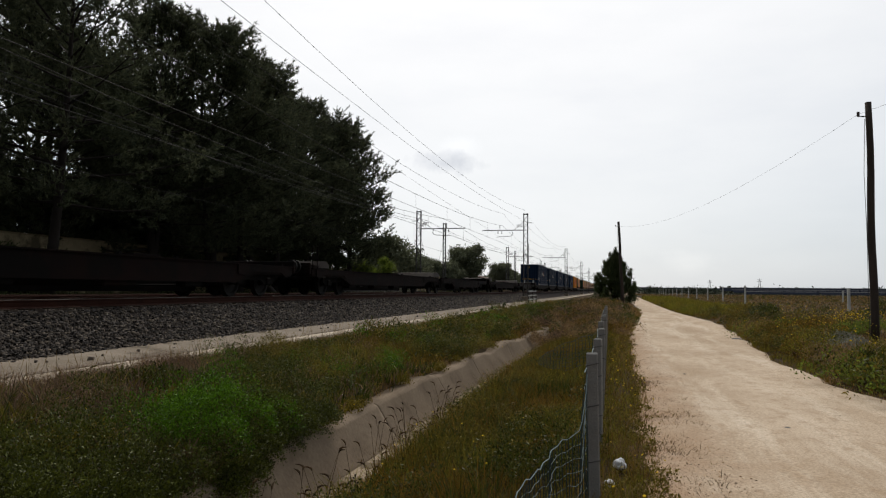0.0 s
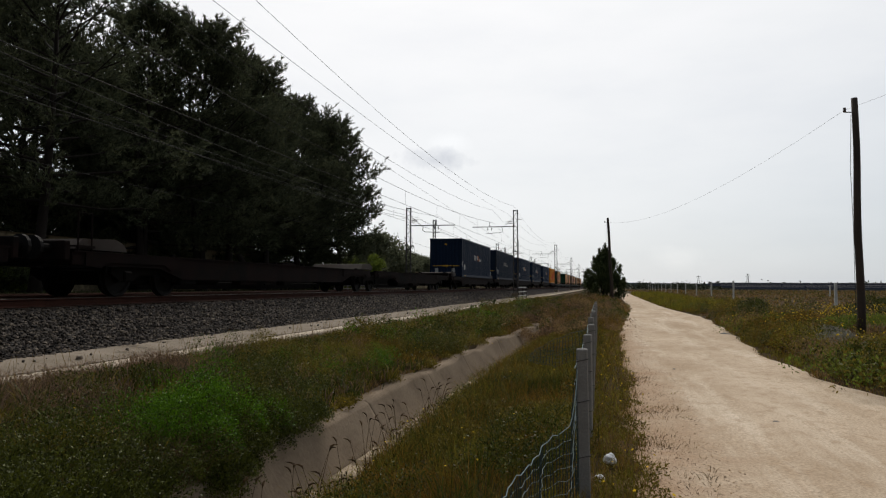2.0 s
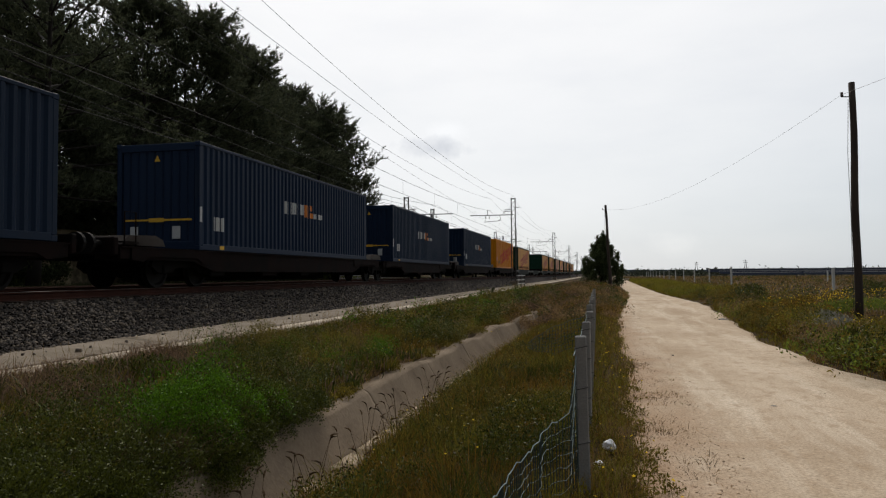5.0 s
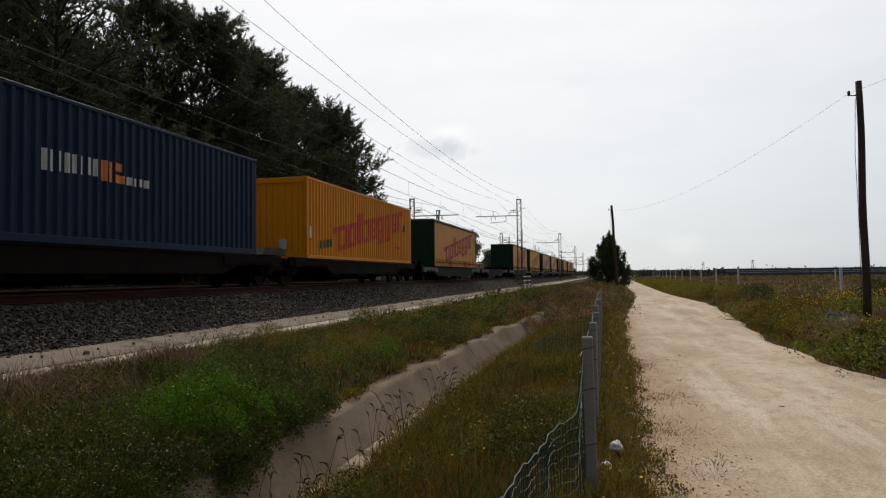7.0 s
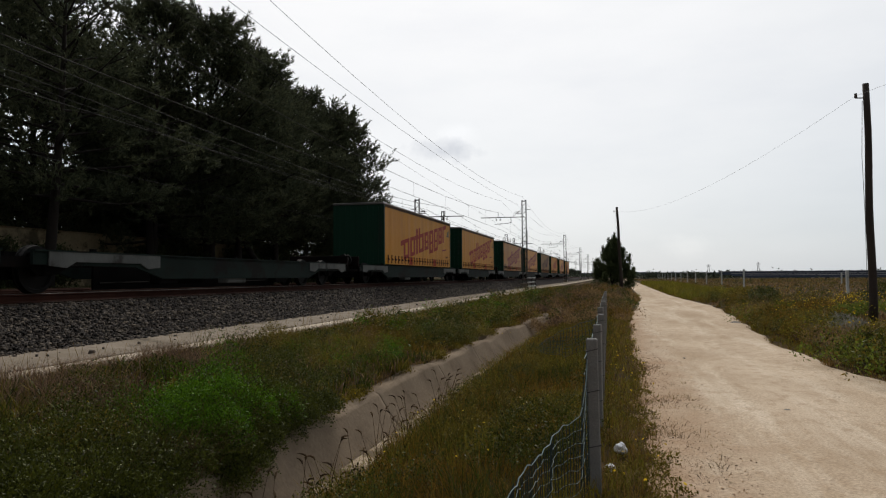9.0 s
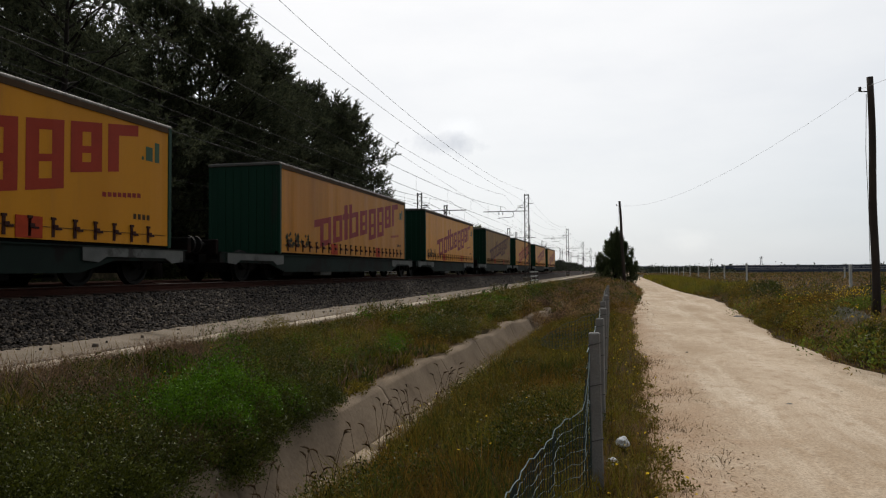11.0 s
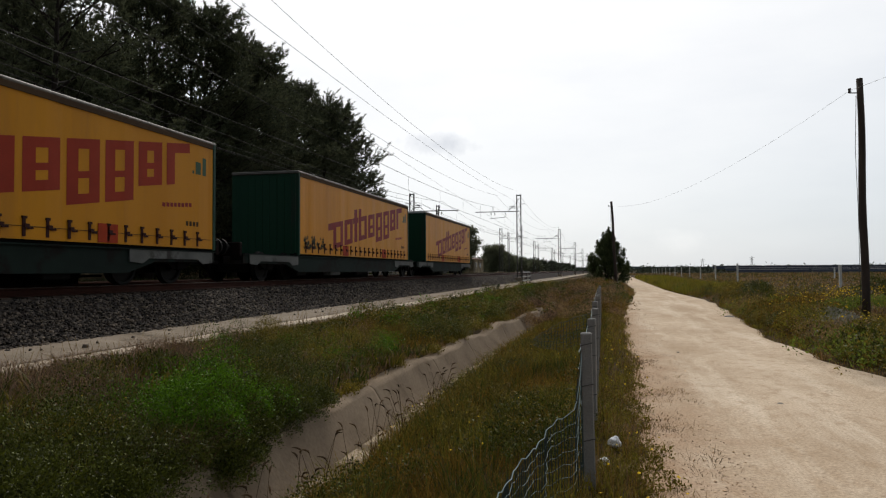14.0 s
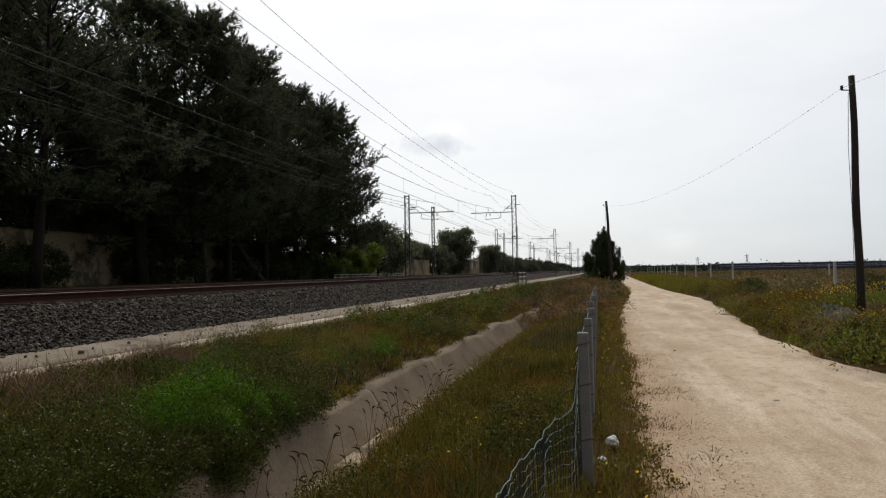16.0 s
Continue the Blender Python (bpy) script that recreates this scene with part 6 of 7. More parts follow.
def flowers(name, X, Y, Z, size, mat, label):
    """Small five-petalled heads."""
    n = len(X)
    c = np.stack([X, Y, Z], 1)
    tilt = GRNG.normal(size=(n, 3)) * 0.5 + np.array([0, -0.3, 1.0])
    tilt /= np.linalg.norm(tilt, axis=1, keepdims=True)
    u = np.cross(tilt, np.array([0.3, 1.0, 0.1]))
    u /= np.linalg.norm(u, axis=1, keepdims=True)
    w = np.cross(tilt, u)
    s = size * GRNG.uniform(0.7, 1.3, n)
    vs = [c + tilt * (s * 0.25)[:, None]]
    for k in range(10):
        a = 2 * np.pi * k / 10
        r = (s * (1.0 if k % 2 == 0 else 0.62))[:, None]
        vs.append(c + (u * math.cos(a) + w * math.sin(a)) * r)
    v = np.stack(vs, 1).reshape(-1, 3)
    f = (np.array([(0, 1 + k, 1 + (k + 1) % 10) for k in range(10)])[None] + 11 * np.arange(n)[:, None, None]).reshape(-1, 3)
    return tagged(new(name, fast_mesh(name, v, f, mat)), label, "flowers", kind="stuff")


def stalks(name, X, Y, H, r, mat, label, ears=0.0, Z=None):
    """Thin bent stems, with a drooping ear at the tip where ears is set."""
    g = Geo()
    for x, y, h in zip(X, Y, H):
        a = GRNG.uniform(0, 6.28)
        z = float(ground_z(x, y)) - 0.02
        dx, dy = 0.22 * h * math.cos(a), 0.22 * h * math.sin(a)
        pts = [(x, y, z), (x + dx * 0.3, y + dy * 0.3, z + h * 0.55), (x + dx, y + dy, z + h)]
        g.tube(pts, [r, r * 0.8, r * 0.5], 3, cap=False)
        if ears:
            tip = Vector(pts[-1])
            ca, sa = math.cos(a), math.sin(a)
            q = [tip + Vector((ca * 0.035 * k * k, sa * 0.035 * k * k, ears * (0.62 * k - 0.20 * k * k))) for k in (0, 0.5, 1.0, 1.5)]
            g.tube(q, [r, r * 2.6, r * 2.2, r * 0.5], 5, cap=False)
    return tagged(part(name, g, mat), label, "grass", kind="stuff")


def tussocks(name, X, Y, H, per, mats, label, w=0.005, droop=0.9, spread=0.35, tone=None, category="grass", lift=0.0):
    """Clumps of blades that fan out from one root; each clump keeps to one kind of blade."""
    n = len(X)
    tone = GRNG.random(n) if tone is None else tone
    cuts = np.quantile(tone, np.linspace(0, 1, len(mats) + 1))
    for q, mat in enumerate(mats):
        c = np.nonzero((tone >= cuts[q]) & (tone <= cuts[q + 1]))[0]
        k = np.repeat(c, per)
        a = GRNG.uniform(0, 6.283, len(k))
        r = np.abs(GRNG.normal(size=len(k))) * spread * H[k]
        grass(name, X[k] + r * np.cos(a), Y[k] + r * np.sin(a), H[k] * GRNG.uniform(0.45, 1.1, len(k)) * np.exp(-0.6 * r / (H[k] + 0.01)), scale_w(Y[k], w), M[mat], label, category, droop=droop, lift=lift, A=a + GRNG.normal(size=len(k)) * 0.7)


def near_bias(n, y0, y1, p):
    return y0 + (y1 - y0) * GRNG.random(n) ** p


def scale_w(Y, w):
    """Blades get a little broader with distance, where they stand for several."""
    return w * (1 + Y / 22.0)


def build_bank():
    n = 56000
    Y = near_bias(n, 3.2, 78, 2.0)
    X = GRNG.uniform(-7.28, -3.30, n) + ditch_shift(Y)
    patch = wave(X, Y, 1.3, 2.0) + 0.5 * wave(X, Y, 0.45, 4.0)
    keep = GRNG.random(n) < np.clip(0.62 + 0.45 * patch - 0.75 * (X < -6.6), 0.06, 1)
    X, Y, patch = X[keep], Y[keep], patch[keep]
    pick = GRNG.random(len(X)) * 0.8 + 0.1 + 0.35 * patch
    H = 0.05 + 0.07 * GRNG.random(len(X)) + 0.05 * np.clip(wave(X, Y, 0.8, 9.0), 0, 1) + 0.0014 * Y
    for lo, hi, mat, label in ((-9, 0.30, "tawny", "short dry tawny grass on the bank"), (0.30, 0.62, "grass_brown", "ochre-green meadow grass on the bank"), (0.62, 9, "grass_green", "green grass on the bank")):
        k = (pick >= lo) & (pick < hi)
        grass("bank_grass", X[k], Y[k], H[k], scale_w(Y[k], 0.0055), M[mat], label, droop=0.9)
    n = 3000
    Y = near_bias(n, 3.2, 76, 1.9)
    X = GRNG.uniform(-7.15, -3.36, n) + ditch_shift(Y)
    tone = wave(X, Y, 1.5, 2.0) + 0.5 * wave(X, Y, 0.5, 4.0) + 0.9 * GRNG.random(n)
    tussocks("bank_tussocks", X, Y, (0.12 + 0.30 * GRNG.random(n) ** 2) * (0.75 + 0.4 * (tone > 0.4)) + 0.001 * Y, 24, ("grass_dry", "tawny", "grass_brown", "herb_olive", "grass_green"), "uneven tussocks of grass on the bank", tone=tone)
    # mounds of leafy weeds with gaps between them: bright ones round one spot, dark and olive ones elsewhere
    n = 1700
    Y = near_bias(n, 3.5, 48, 1.75)
    X = GRNG.uniform(-6.6, -3.12, n) + ditch_shift(Y)
    bright = 1.10 - ((X + 3.50) / 0.62) ** 2 - ((Y - 5.85) / 0.75) ** 2 + 0.55 * wave(X, Y, 0.55, 3.0)
    field = wave(X, Y, 1.25, 7.0) + 0.55 * wave(X, Y, 0.5, 2.0) + 0.5 * (Y < 6.3)
    X = np.where((Y > 9) & (X < -5.9), X + 0.9, X)
    R = GRNG.uniform(0.11, 0.33, n) * (1 + Y / 90)
    tall = R * GRNG.uniform(1.0, 1.6, n)
    kind = GRNG.random(n) + 0.55 * wave(X, Y, 1.7, 4.0)
    bare = (X < -5.0) & (Y < 9.2) & (wave(X, Y, 0.7, 5.0) < 0.45)
    clear = ~bare & (X < -3.40 + 0.20 * (wave(Y, Y * 0.4, 0.7, 1.0) > 0)) | ~bare & (Y < 8.6)
    for k, mat, leaf, per, label in (((bright > 0.25) & clear, "herb", 0.0120, 800, "bright green low leafy herbs on a mound"),
                               ((bright <= 0.25) & (field > 0.14) & (kind > np.where(Y < 6.2, 0.20, 0.55)) & clear, "herb_dark", 0.0130, 600, "dark glossy leafy weeds on the bank"),
                               ((bright <= 0.25) & (field > 0.24) & (kind <= np.where(Y < 6.2, 0.20, 0.55)) & (kind > 0.12) & clear, "herb_olive", 0.0125, 540, "olive-green matted weeds on the bank"),
                               ((bright <= 0.25) & (field > 0.28) & (kind <= 0.12) & (Y > 8), "herb", 0.0135, 460, "fresh green leafy weeds on the bank")):
        far = k & (Y > 16)
        for q, m, sz in ((k & ~far, per, leaf), (far, per // 4, leaf * 2.3)):
            herbs("herb_patch", X[q], Y[q], R[q], m, sz, M[mat], label, flat=float(np.mean(tall / R)), lift=(0.10 * GRNG.random(n) + 0.08 * (bright > 0.4))[q])
    # broad-leaved shoots standing out of the mat
    n = 900
    Y = near_bias(n, 3.6, 13, 1.3)
    X = GRNG.uniform(-6.3, -3.25, n)
    lush = 1.10 - ((X + 3.55) / 0.75) ** 2 - ((Y - 6.1) / 0.95) ** 2
    for k, kinds, label in ((lush > 0.1, ("herb", "herb", "herb_dark"), "bright leafy shoots on the mound"), (lush <= 0.1, ("herb_dark", "grass_deep", "herb_olive", "twig"), "leafy and withered shoots among the weeds")):
        tussocks("leafy_shoots", X[k], Y[k], (0.12 + 0.20 * GRNG.random(n))[k], 12, kinds, label, w=0.012, droop=1.1, spread=0.45, category="weeds", lift=0.12)
    # a dark bush of hanging weeds at the ditch edge, and trailing weeds over the rim farther on
    n = 260
    Y = near_bias(n, 3.4, 7.7, 1.0)
    X = np.where(Y < 5.3, GRNG.uniform(-4.3, -2.98, n), GRNG.uniform(-3.6, -3.0, n) - 0.05 * (Y - 5.7))
    herbs("herb_patch", X, Y, GRNG.uniform(0.12, 0.28, n), 500, 0.0128, M["herb_dark"], "dark leafy weeds hanging over the ditch", flat=0.95, lift=0.05)
    n = 190
    Y = near_bias(n, 6.3, 34, 1.5)
    X = -3.42 + 0.20 * GRNG.random(n) + ditch_shift(Y)
    k = wave(Y, Y * 0.3, 0.75, 2.0) > 0.15
    herbs("herb_patch", X[k], Y[k], GRNG.uniform(0.08, 0.20, n)[k], 150, 0.019, M["herb_olive"], "trailing weeds over the ditch edge", flat=0.8, lift=0.0)
    n = 20000
    a, r = GRNG.uniform(0, 6.28, n), GRNG.random(n) ** 0.5
    which = GRNG.integers(0, 8, n)
    cx, cy, cr = np.array([-6.2, -5.7, -6.6, -3.6, -6.6, -5.4, -6.5, -6.0])[which], np.array([7.0, 8.9, 9.8, 5.2, 6.0, 6.4, 8.2, 11.5])[which], np.array([0.8, 0.5, 0.5, 0.5, 0.7, 0.5, 0.6, 0.6])[which]
    grass("dead_brush", cx + cr * r * np.cos(a), cy + cr * r * np.sin(a) * 1.3, GRNG.uniform(0.14, 0.46, n), np.full(n, 0.0040), M["twig"], "tangled brown dead weeds on the bank", "brush", droop=1.5)
    for x, y, r in ((-5.86, 13.7, 0.46), (-5.9, 8.3, 0.42), (-6.35, 7.7, 0.40), (-4.6, 17.5, 0.4), (-4.2, 23.0, 0.5), (-3.9, 15.0, 0.35), (-4.7, 10.9, 0.3)):
        c = GRNG.normal(size=(11, 2)) * r * 0.45
        herbs("weed_bush", x + c[:, 0], y + c[:, 1], GRNG.uniform(0.5, 1.0, 11) * r * 0.7, 240, 0.023, M["herb_dark"], "rounded dark weed bush on the bank", "bush", flat=0.95)
    # tall rusty-green grass farther along the bank
    n = 26000
    Y = near_bias(n, 13, 74, 1.4)
    X = GRNG.uniform(-6.4, -3.4, n) + ditch_shift(Y)
    w = wave(X, Y, 1.7, 5.0) + 0.5 * wave(X, Y, 0.6, 2.0)
    for k, mat, label in ((w > 0.35, "grass_brown", "tall ochre grass along the bank"), (w < -0.05, "grass_green", "tall green grass along the bank")):
        grass("tall_grass", X[k], Y[k], GRNG.uniform(0.14, 0.36, n)[k], scale_w(Y[k], 0.006), M[mat], label, droop=0.9)
    for mat, seed, m, label in (("herb_dark", 4.0, 620, "dark green weed clumps far along the bank"), ("herb_olive", 1.0, 620, "olive weed clumps far along the bank"), ("tawny", 8.0, 260, "tawny dead weed clumps along the bank")):
        Y = near_bias(m, 14, 76, 1.25)
        X = GRNG.uniform(-6.4, -3.45, m) + ditch_shift(Y)
        k = wave(X, Y, 1.6, seed) > -0.25
        herbs("bank_weeds", X[k], Y[k], (GRNG.uniform(0.12, 0.30, m) * (0.8 + Y / 110))[k], 90, 0.026, M[mat], label, flat=0.9)
    n = 520
    Y = near_bias(n, 5.5, 24, 1.3)
    stalks("dry_stems", GRNG.uniform(-7.3, -6.3, n), Y, GRNG.uniform(0.2, 0.5, n), 0.0035, M["grass_dry"], "thin dead stems standing along the kerb")
    n = 420
    Y = near_bias(n, 5, 30, 1.4)
    X = GRNG.uniform(-6.8, -3.3, n)
    flowers("white_flowers", X, Y, ground_z(X, Y) + GRNG.uniform(0.10, 0.22, n), 0.007, M["flower_white"], "scattered tiny white flowers on the bank")
    n = 160
    Y = near_bias(n, 6, 34, 1.3)
    X = GRNG.uniform(-5.5, -3.0, n) + ditch_shift(Y)
    flowers("yellow_flowers", X, Y, ground_z(X, Y) + GRNG.uniform(0.15, 0.32, n), 0.010, M["flower_yellow"], "scattered yellow flowers on the bank")


def build_ditch_side():
    def spots(n, p):
        Y = near_bias(n, 1.8, 60, p)
        inner = np.where(Y < 36, -2.36, -3.4)
        return inner + (-0.22 - inner) * GRNG.random(n) ** 0.9 + ditch_shift(Y) * 0.8, Y

    n = 30000
    X, Y = spots(n, 2.0)
    patch = wave(X, Y, 1.0, 8.0) + 0.5 * wave(X, Y, 0.4, 2.0)
    pick = GRNG.random(n) * 0.8 + 0.1 + 0.33 * patch
    H = np.clip(0.12 + 0.14 * GRNG.random(n) + 0.06 * patch + 0.0012 * Y, 0.06, 0.5)
    for lo, hi, mat, label in ((-9, 0.12, "grass_dry", "dry straw grass beside the ditch"), (0.12, 0.66, "grass_brown", "reddish-ochre grass beside the ditch"), (0.66, 9, "grass_green", "dark green grass beside the ditch")):
        k = (pick >= lo) & (pick < hi)
        grass("ditch_grass", X[k], Y[k], H[k], scale_w(Y[k], 0.005), M[mat], label, droop=0.8)
    n = 1500
    X, Y = spots(n, 1.8)
    tone = wave(X, Y, 1.0, 8.0) + 0.5 * wave(X, Y, 0.4, 2.0) + 0.9 * GRNG.random(n)
    tussocks("ditch_tussocks", X, Y, 0.16 + 0.34 * GRNG.random(n) ** 1.6 + 0.001 * Y, 34, ("grass_brown", "grass_brown", "grass_brown", "herb_olive", "herb_dark", "grass_green"), "tall uneven reddish-ochre grass tussocks beside the ditch", w=0.0045, tone=tone, spread=0.28)
    for mat, seed, n in (("herb_dark", 1.0, 1300), ("herb_olive", 5.0, 640)):
        Y = near_bias(n, 2.6, 36, 1.6)
        X = GRNG.uniform(-2.4, -0.3, n)
        k = wave(X, Y, 1.1, seed) > 0.12
        herbs("weed_clumps", X[k], Y[k], GRNG.uniform(0.10, 0.30, n)[k], 120, 0.015, M[mat], "leafy weeds and dead tangle beside the ditch", lift=0.05, flat=0.9)
    n = 420
    Y = near_bias(n, 5.2, 40, 1.4)
    X = -2.38 + 0.34 * GRNG.random(n) + ditch_shift(Y)
    tussocks("ditch_edge_grass", X, Y, 0.20 + 0.30 * GRNG.random(n) + 0.002 * Y, 34, ("grass_brown", "grass_green", "grass_brown", "herb_olive"), "tall grass overhanging the ditch bed", w=0.005, spread=0.3)
    n = 420
    Y = near_bias(n, 3.2, 16, 1.5)
    X = GRNG.uniform(-2.35, -0.5, n)
    k = wave(X, Y, 0.8, 3.0) + 0.5 * (X < -1.5) > 0.15
    tussocks("ditch_tussocks", X[k], Y[k], (0.20 + 0.32 * GRNG.random(n))[k], 38, ("grass_deep", "grass_deep", "herb_dark"), "deep green grass tussocks beside the ditch", w=0.0048, spread=0.3)
    n = 75
    Y = near_bias(n, 4.2, 11.0, 1.1)
    stalks("ear_grass", GRNG.uniform(-2.62, -2.2, n), Y, GRNG.uniform(0.22, 0.68, n), 0.0034, M["ear"], "dark drooping grass ears at the ditch edge", ears=0.085)
    n = 120
    Y = near_bias(n, 4.5, 26, 1.3)
    X = GRNG.uniform(-1.9, -0.3, n)
    k = wave(X, Y, 0.9, 6.0) > -0.1
    flowers("white_flowers", X[k], Y[k], (ground_z(X, Y) + GRNG.uniform(0.35, 0.52, n))[k], 0.009, M["flower_yellow"], "small pale yellow flowers among tall grass")
    # weeds under the fence, with yellow flowers
    n = 620
    Y = near_bias(n, 2.6, 60, 1.7)
    lo, hi = road_edges(Y)
    X = -0.28 + (lo + 0.34) * GRNG.random(n) ** 1.4
    tussocks("fence_tussocks", X, Y, (0.06 + 0.24 * GRNG.random(n) ** 1.5) * np.interp(X - lo, [-0.6, -0.1, 0.3], [1.0, 0.75, 0.3]) + 0.001 * Y, 26, ("grass_dry", "tawny", "weed_yellow", "grass_brown", "weed_yellow", "grass_green"), "small mixed weeds along the fence", w=0.004, spread=0.5)
    n = 110
    Y = near_bias(n, 3.2, 30, 1.5)
    lo, hi = road_edges(Y)
    tussocks("track_sprigs", lo + 0.05 + 0.7 * GRNG.random(n) ** 1.6, Y, 0.03 + 0.09 * GRNG.random(n) ** 2, 16, ("tawny", "twig", "herb_olive"), "low sprigs growing out onto the dirt track", w=0.004, spread=1.0, droop=1.4)
    for cx, cy, r, m in ((0.66, 9.4, 0.26, 24), (0.55, 7.6, 0.2, 10), (0.80, 6.1, 0.22, 9), (0.56, 12.5, 0.22, 16), (0.50, 5.2, 0.2, 12)):
        q = GRNG.normal(size=(m, 2)) * np.array([r, r * 1.6]) * 0.6
        tussocks("track_sprigs", cx + q[:, 0], cy + q[:, 1], 0.05 + 0.13 * GRNG.random(m), 22, ("twig", "tawny", "grass_brown"), "reddish dry sprigs spreading over the dirt track edge", w=0.004, spread=1.1, droop=1.5)
    n = 15000
    Y = near_bias(n, 2.4, 66, 2.0)
    lo, hi = road_edges(Y)
    X = -0.28 + (lo + 0.12 + 0.28) * GRNG.random(n)
    fade = GRNG.random(n) > smoothstep(0.05, 1.0, (X - lo + 0.18) / 0.5) * 0.93
    X, Y = X[fade], Y[fade]
    pick = GRNG.random(len(X))
    H = (0.05 + 0.20 * GRNG.random(len(X))) * np.interp(X, [-0.3, 0.15, 0.45, 0.8], [1.0, 0.8, 0.35, 0.2]) + 0.0012 * Y
    for a, b, mat, label in ((0, 0.34, "grass_dry", "dry grass under the fence"), (0.34, 0.66, "grass_brown", "ochre weeds under the fence"), (0.66, 1, "weed_yellow", "yellow-green weeds under the fence")):
        k = (pick >= a) & (pick < b)
        grass("fence_weeds", X[k], Y[k], H[k], scale_w(Y[k], 0.004), M[mat], label, "weeds", droop=0.8)
    n = 420
    Y = near_bias(n, 3.0, 40, 1.6)
    X = GRNG.uniform(-0.2, 0.45, n)
    herbs("weed_clumps", X, Y, GRNG.uniform(0.04, 0.13, n), 50, 0.018, M["herb_olive"], "small weeds along the dirt track edge")
    n = 3000
    Y = near_bias(n, 3.2, 16, 1.3)
    lo, hi = road_edges(Y)
    grass("edge_litter", lo - 0.1 + 0.6 * GRNG.random(n) ** 1.6, Y, GRNG.uniform(0.006, 0.03, n), np.full(n, 0.004), M["twig"], "brown dead plant litter at the track edge", "litter", droop=3.0, lift=0.03)
    n = 130
    Y = near_bias(n, 3.4, 34, 1.5)
    X = GRNG.uniform(-0.1, 0.5, n)
    flowers("yellow_flowers", X, Y, GRNG.uniform(0.10, 0.30, n), 0.013, M["flower_yellow"], "yellow daisies along the fence")
    stalks("flower_stems", X, Y, GRNG.uniform(0.12, 0.3, n), 0.0022, M["grass_green"], "thin green flower stems by the fence")
    n = 90
    Y = near_bias(n, 4.2, 12, 1.2)
    stalks("dry_stems", GRNG.uniform(0.1, 0.7, n), Y, GRNG.uniform(0.02, 0.10, n), 0.003, M["grass_dry"], "dry twigs and stems at the track edge")


def build_verge():
    n = 20000
    Y = near_bias(n, 7.5, 120, 1.75)
    lo, hi = road_edges(Y)
    X = hi - 0.12 + (3.6 + 0.03 * Y) * GRNG.random(n) ** 1.15
    patch = wave(X, Y, 1.5, 3.0) + 0.4 * wave(X, Y, 0.5, 1.0)
    edge = smoothstep(0.0, 0.9, X - hi)
    low = (1 - 0.5 * smoothstep(26, 70, Y)) * (1 - 0.4 * smoothstep(3, 7, X - hi))
    H = (0.06 + 0.14 * edge) * (0.75 + 0.5 * GRNG.random(n)) * (1 + 0.22 * patch) * low
    pick = GRNG.random(n) * 0.8 + 0.1 + 0.3 * patch
    for a, b, mat, label in ((-9, 0.26, "tawny", "dry grass in the verge"), (0.26, 0.66, "grass_brown", "ochre-green tall grass in the verge"), (0.66, 9, "grass_green", "green tall grass in the verge")):
        k = (pick >= a) & (pick < b)
        grass("verge_grass", X[k], Y[k], H[k], scale_w(Y[k], 0.006), M[mat], label, droop=0.8)
    n = 1500
    Y = near_bias(n, 7.5, 100, 1.6)
    lo, hi = road_edges(Y)
    X = hi + 0.0 + (3.6 + 0.03 * Y) * GRNG.random(n) ** 1.3
    low = (1 - 0.5 * smoothstep(26, 70, Y)) * (1 - 0.4 * smoothstep(3, 7, X - hi)) * (0.35 + 0.65 * smoothstep(-0.1, 0.8, X - hi))
    tone = wave(X, Y, 1.5, 3.0) + 0.5 * wave(X, Y, 0.5, 1.0) + 0.8 * GRNG.random(n)
    tussocks("verge_tussocks", X, Y, (0.28 + 0.50 * GRNG.random(n) ** 1.5) * low * np.where((X > 5.6) & (X < 8.8) & (Y > 16.5) & (Y < 25.2), 0.5, 1.0), 26, ("tawny", "grass_brown", "grass_brown", "herb_olive", "grass_green"), "uneven tussocks of tall grass in the verge", w=0.006, tone=tone)
    # rounded weed bushes, several heads each, thick along the track edge
    for mat, seed, n, label in (("herb_dark", 4.0, 240, "rounded dark green weed bush in the verge"), ("herb_olive", 6.0, 260, "rounded olive weed bush in the verge"), ("fresh", 9.0, 70, "bright green weed bush in the verge"), ("grass_brown", 2.0, 220, "ochre-brown weed bush in the verge"), ("twig", 7.0, 110, "dead brown weed bush in the verge")):
        Y = near_bias(n, 9.0, 95, 1.5)
        lo, hi = road_edges(Y)
        X = hi + 0.18 + (3.0 + 0.06 * Y) * GRNG.random(n) ** 1.7
        k = (wave(X, Y, 2.1, seed) > 0.28) & ~((X > 5.6) & (X < 8.8) & (Y > 16.5) & (Y < 25.2))
        X, Y, n = X[k], Y[k], int(k.sum())
        R = GRNG.uniform(0.32, 0.80, n) * (1 - 0.35 * smoothstep(40, 90, Y))
        m = 6
        ox, oy = GRNG.normal(size=(2, n, m)) * 0.55 * R[None, :, None]
        herbs("weed_bushes", (X[:, None] + ox).ravel(), (Y[:, None] + oy).ravel(), (R[:, None] * GRNG.uniform(0.4, 0.8, (n, m))).ravel(), 62, 0.032, M[mat], label, "bush", flat=1.05, lift=0.10)
    # a thick row of bushes where the verge meets the dirt track
    n = 150
    Y = 8.0 + 62 * ((np.arange(n) + 0.5) / n) ** 1.6 + GRNG.normal(size=n) * 0.15
    lo, hi = road_edges(Y)
    X = hi + 0.55 + 0.5 * GRNG.random(n) ** 2
    R = GRNG.uniform(0.30, 0.68, n) * (1 - 0.3 * smoothstep(28, 60, Y))
    tone = wave(X, Y, 2.0, 5.0) + 0.25 * GRNG.random(n)
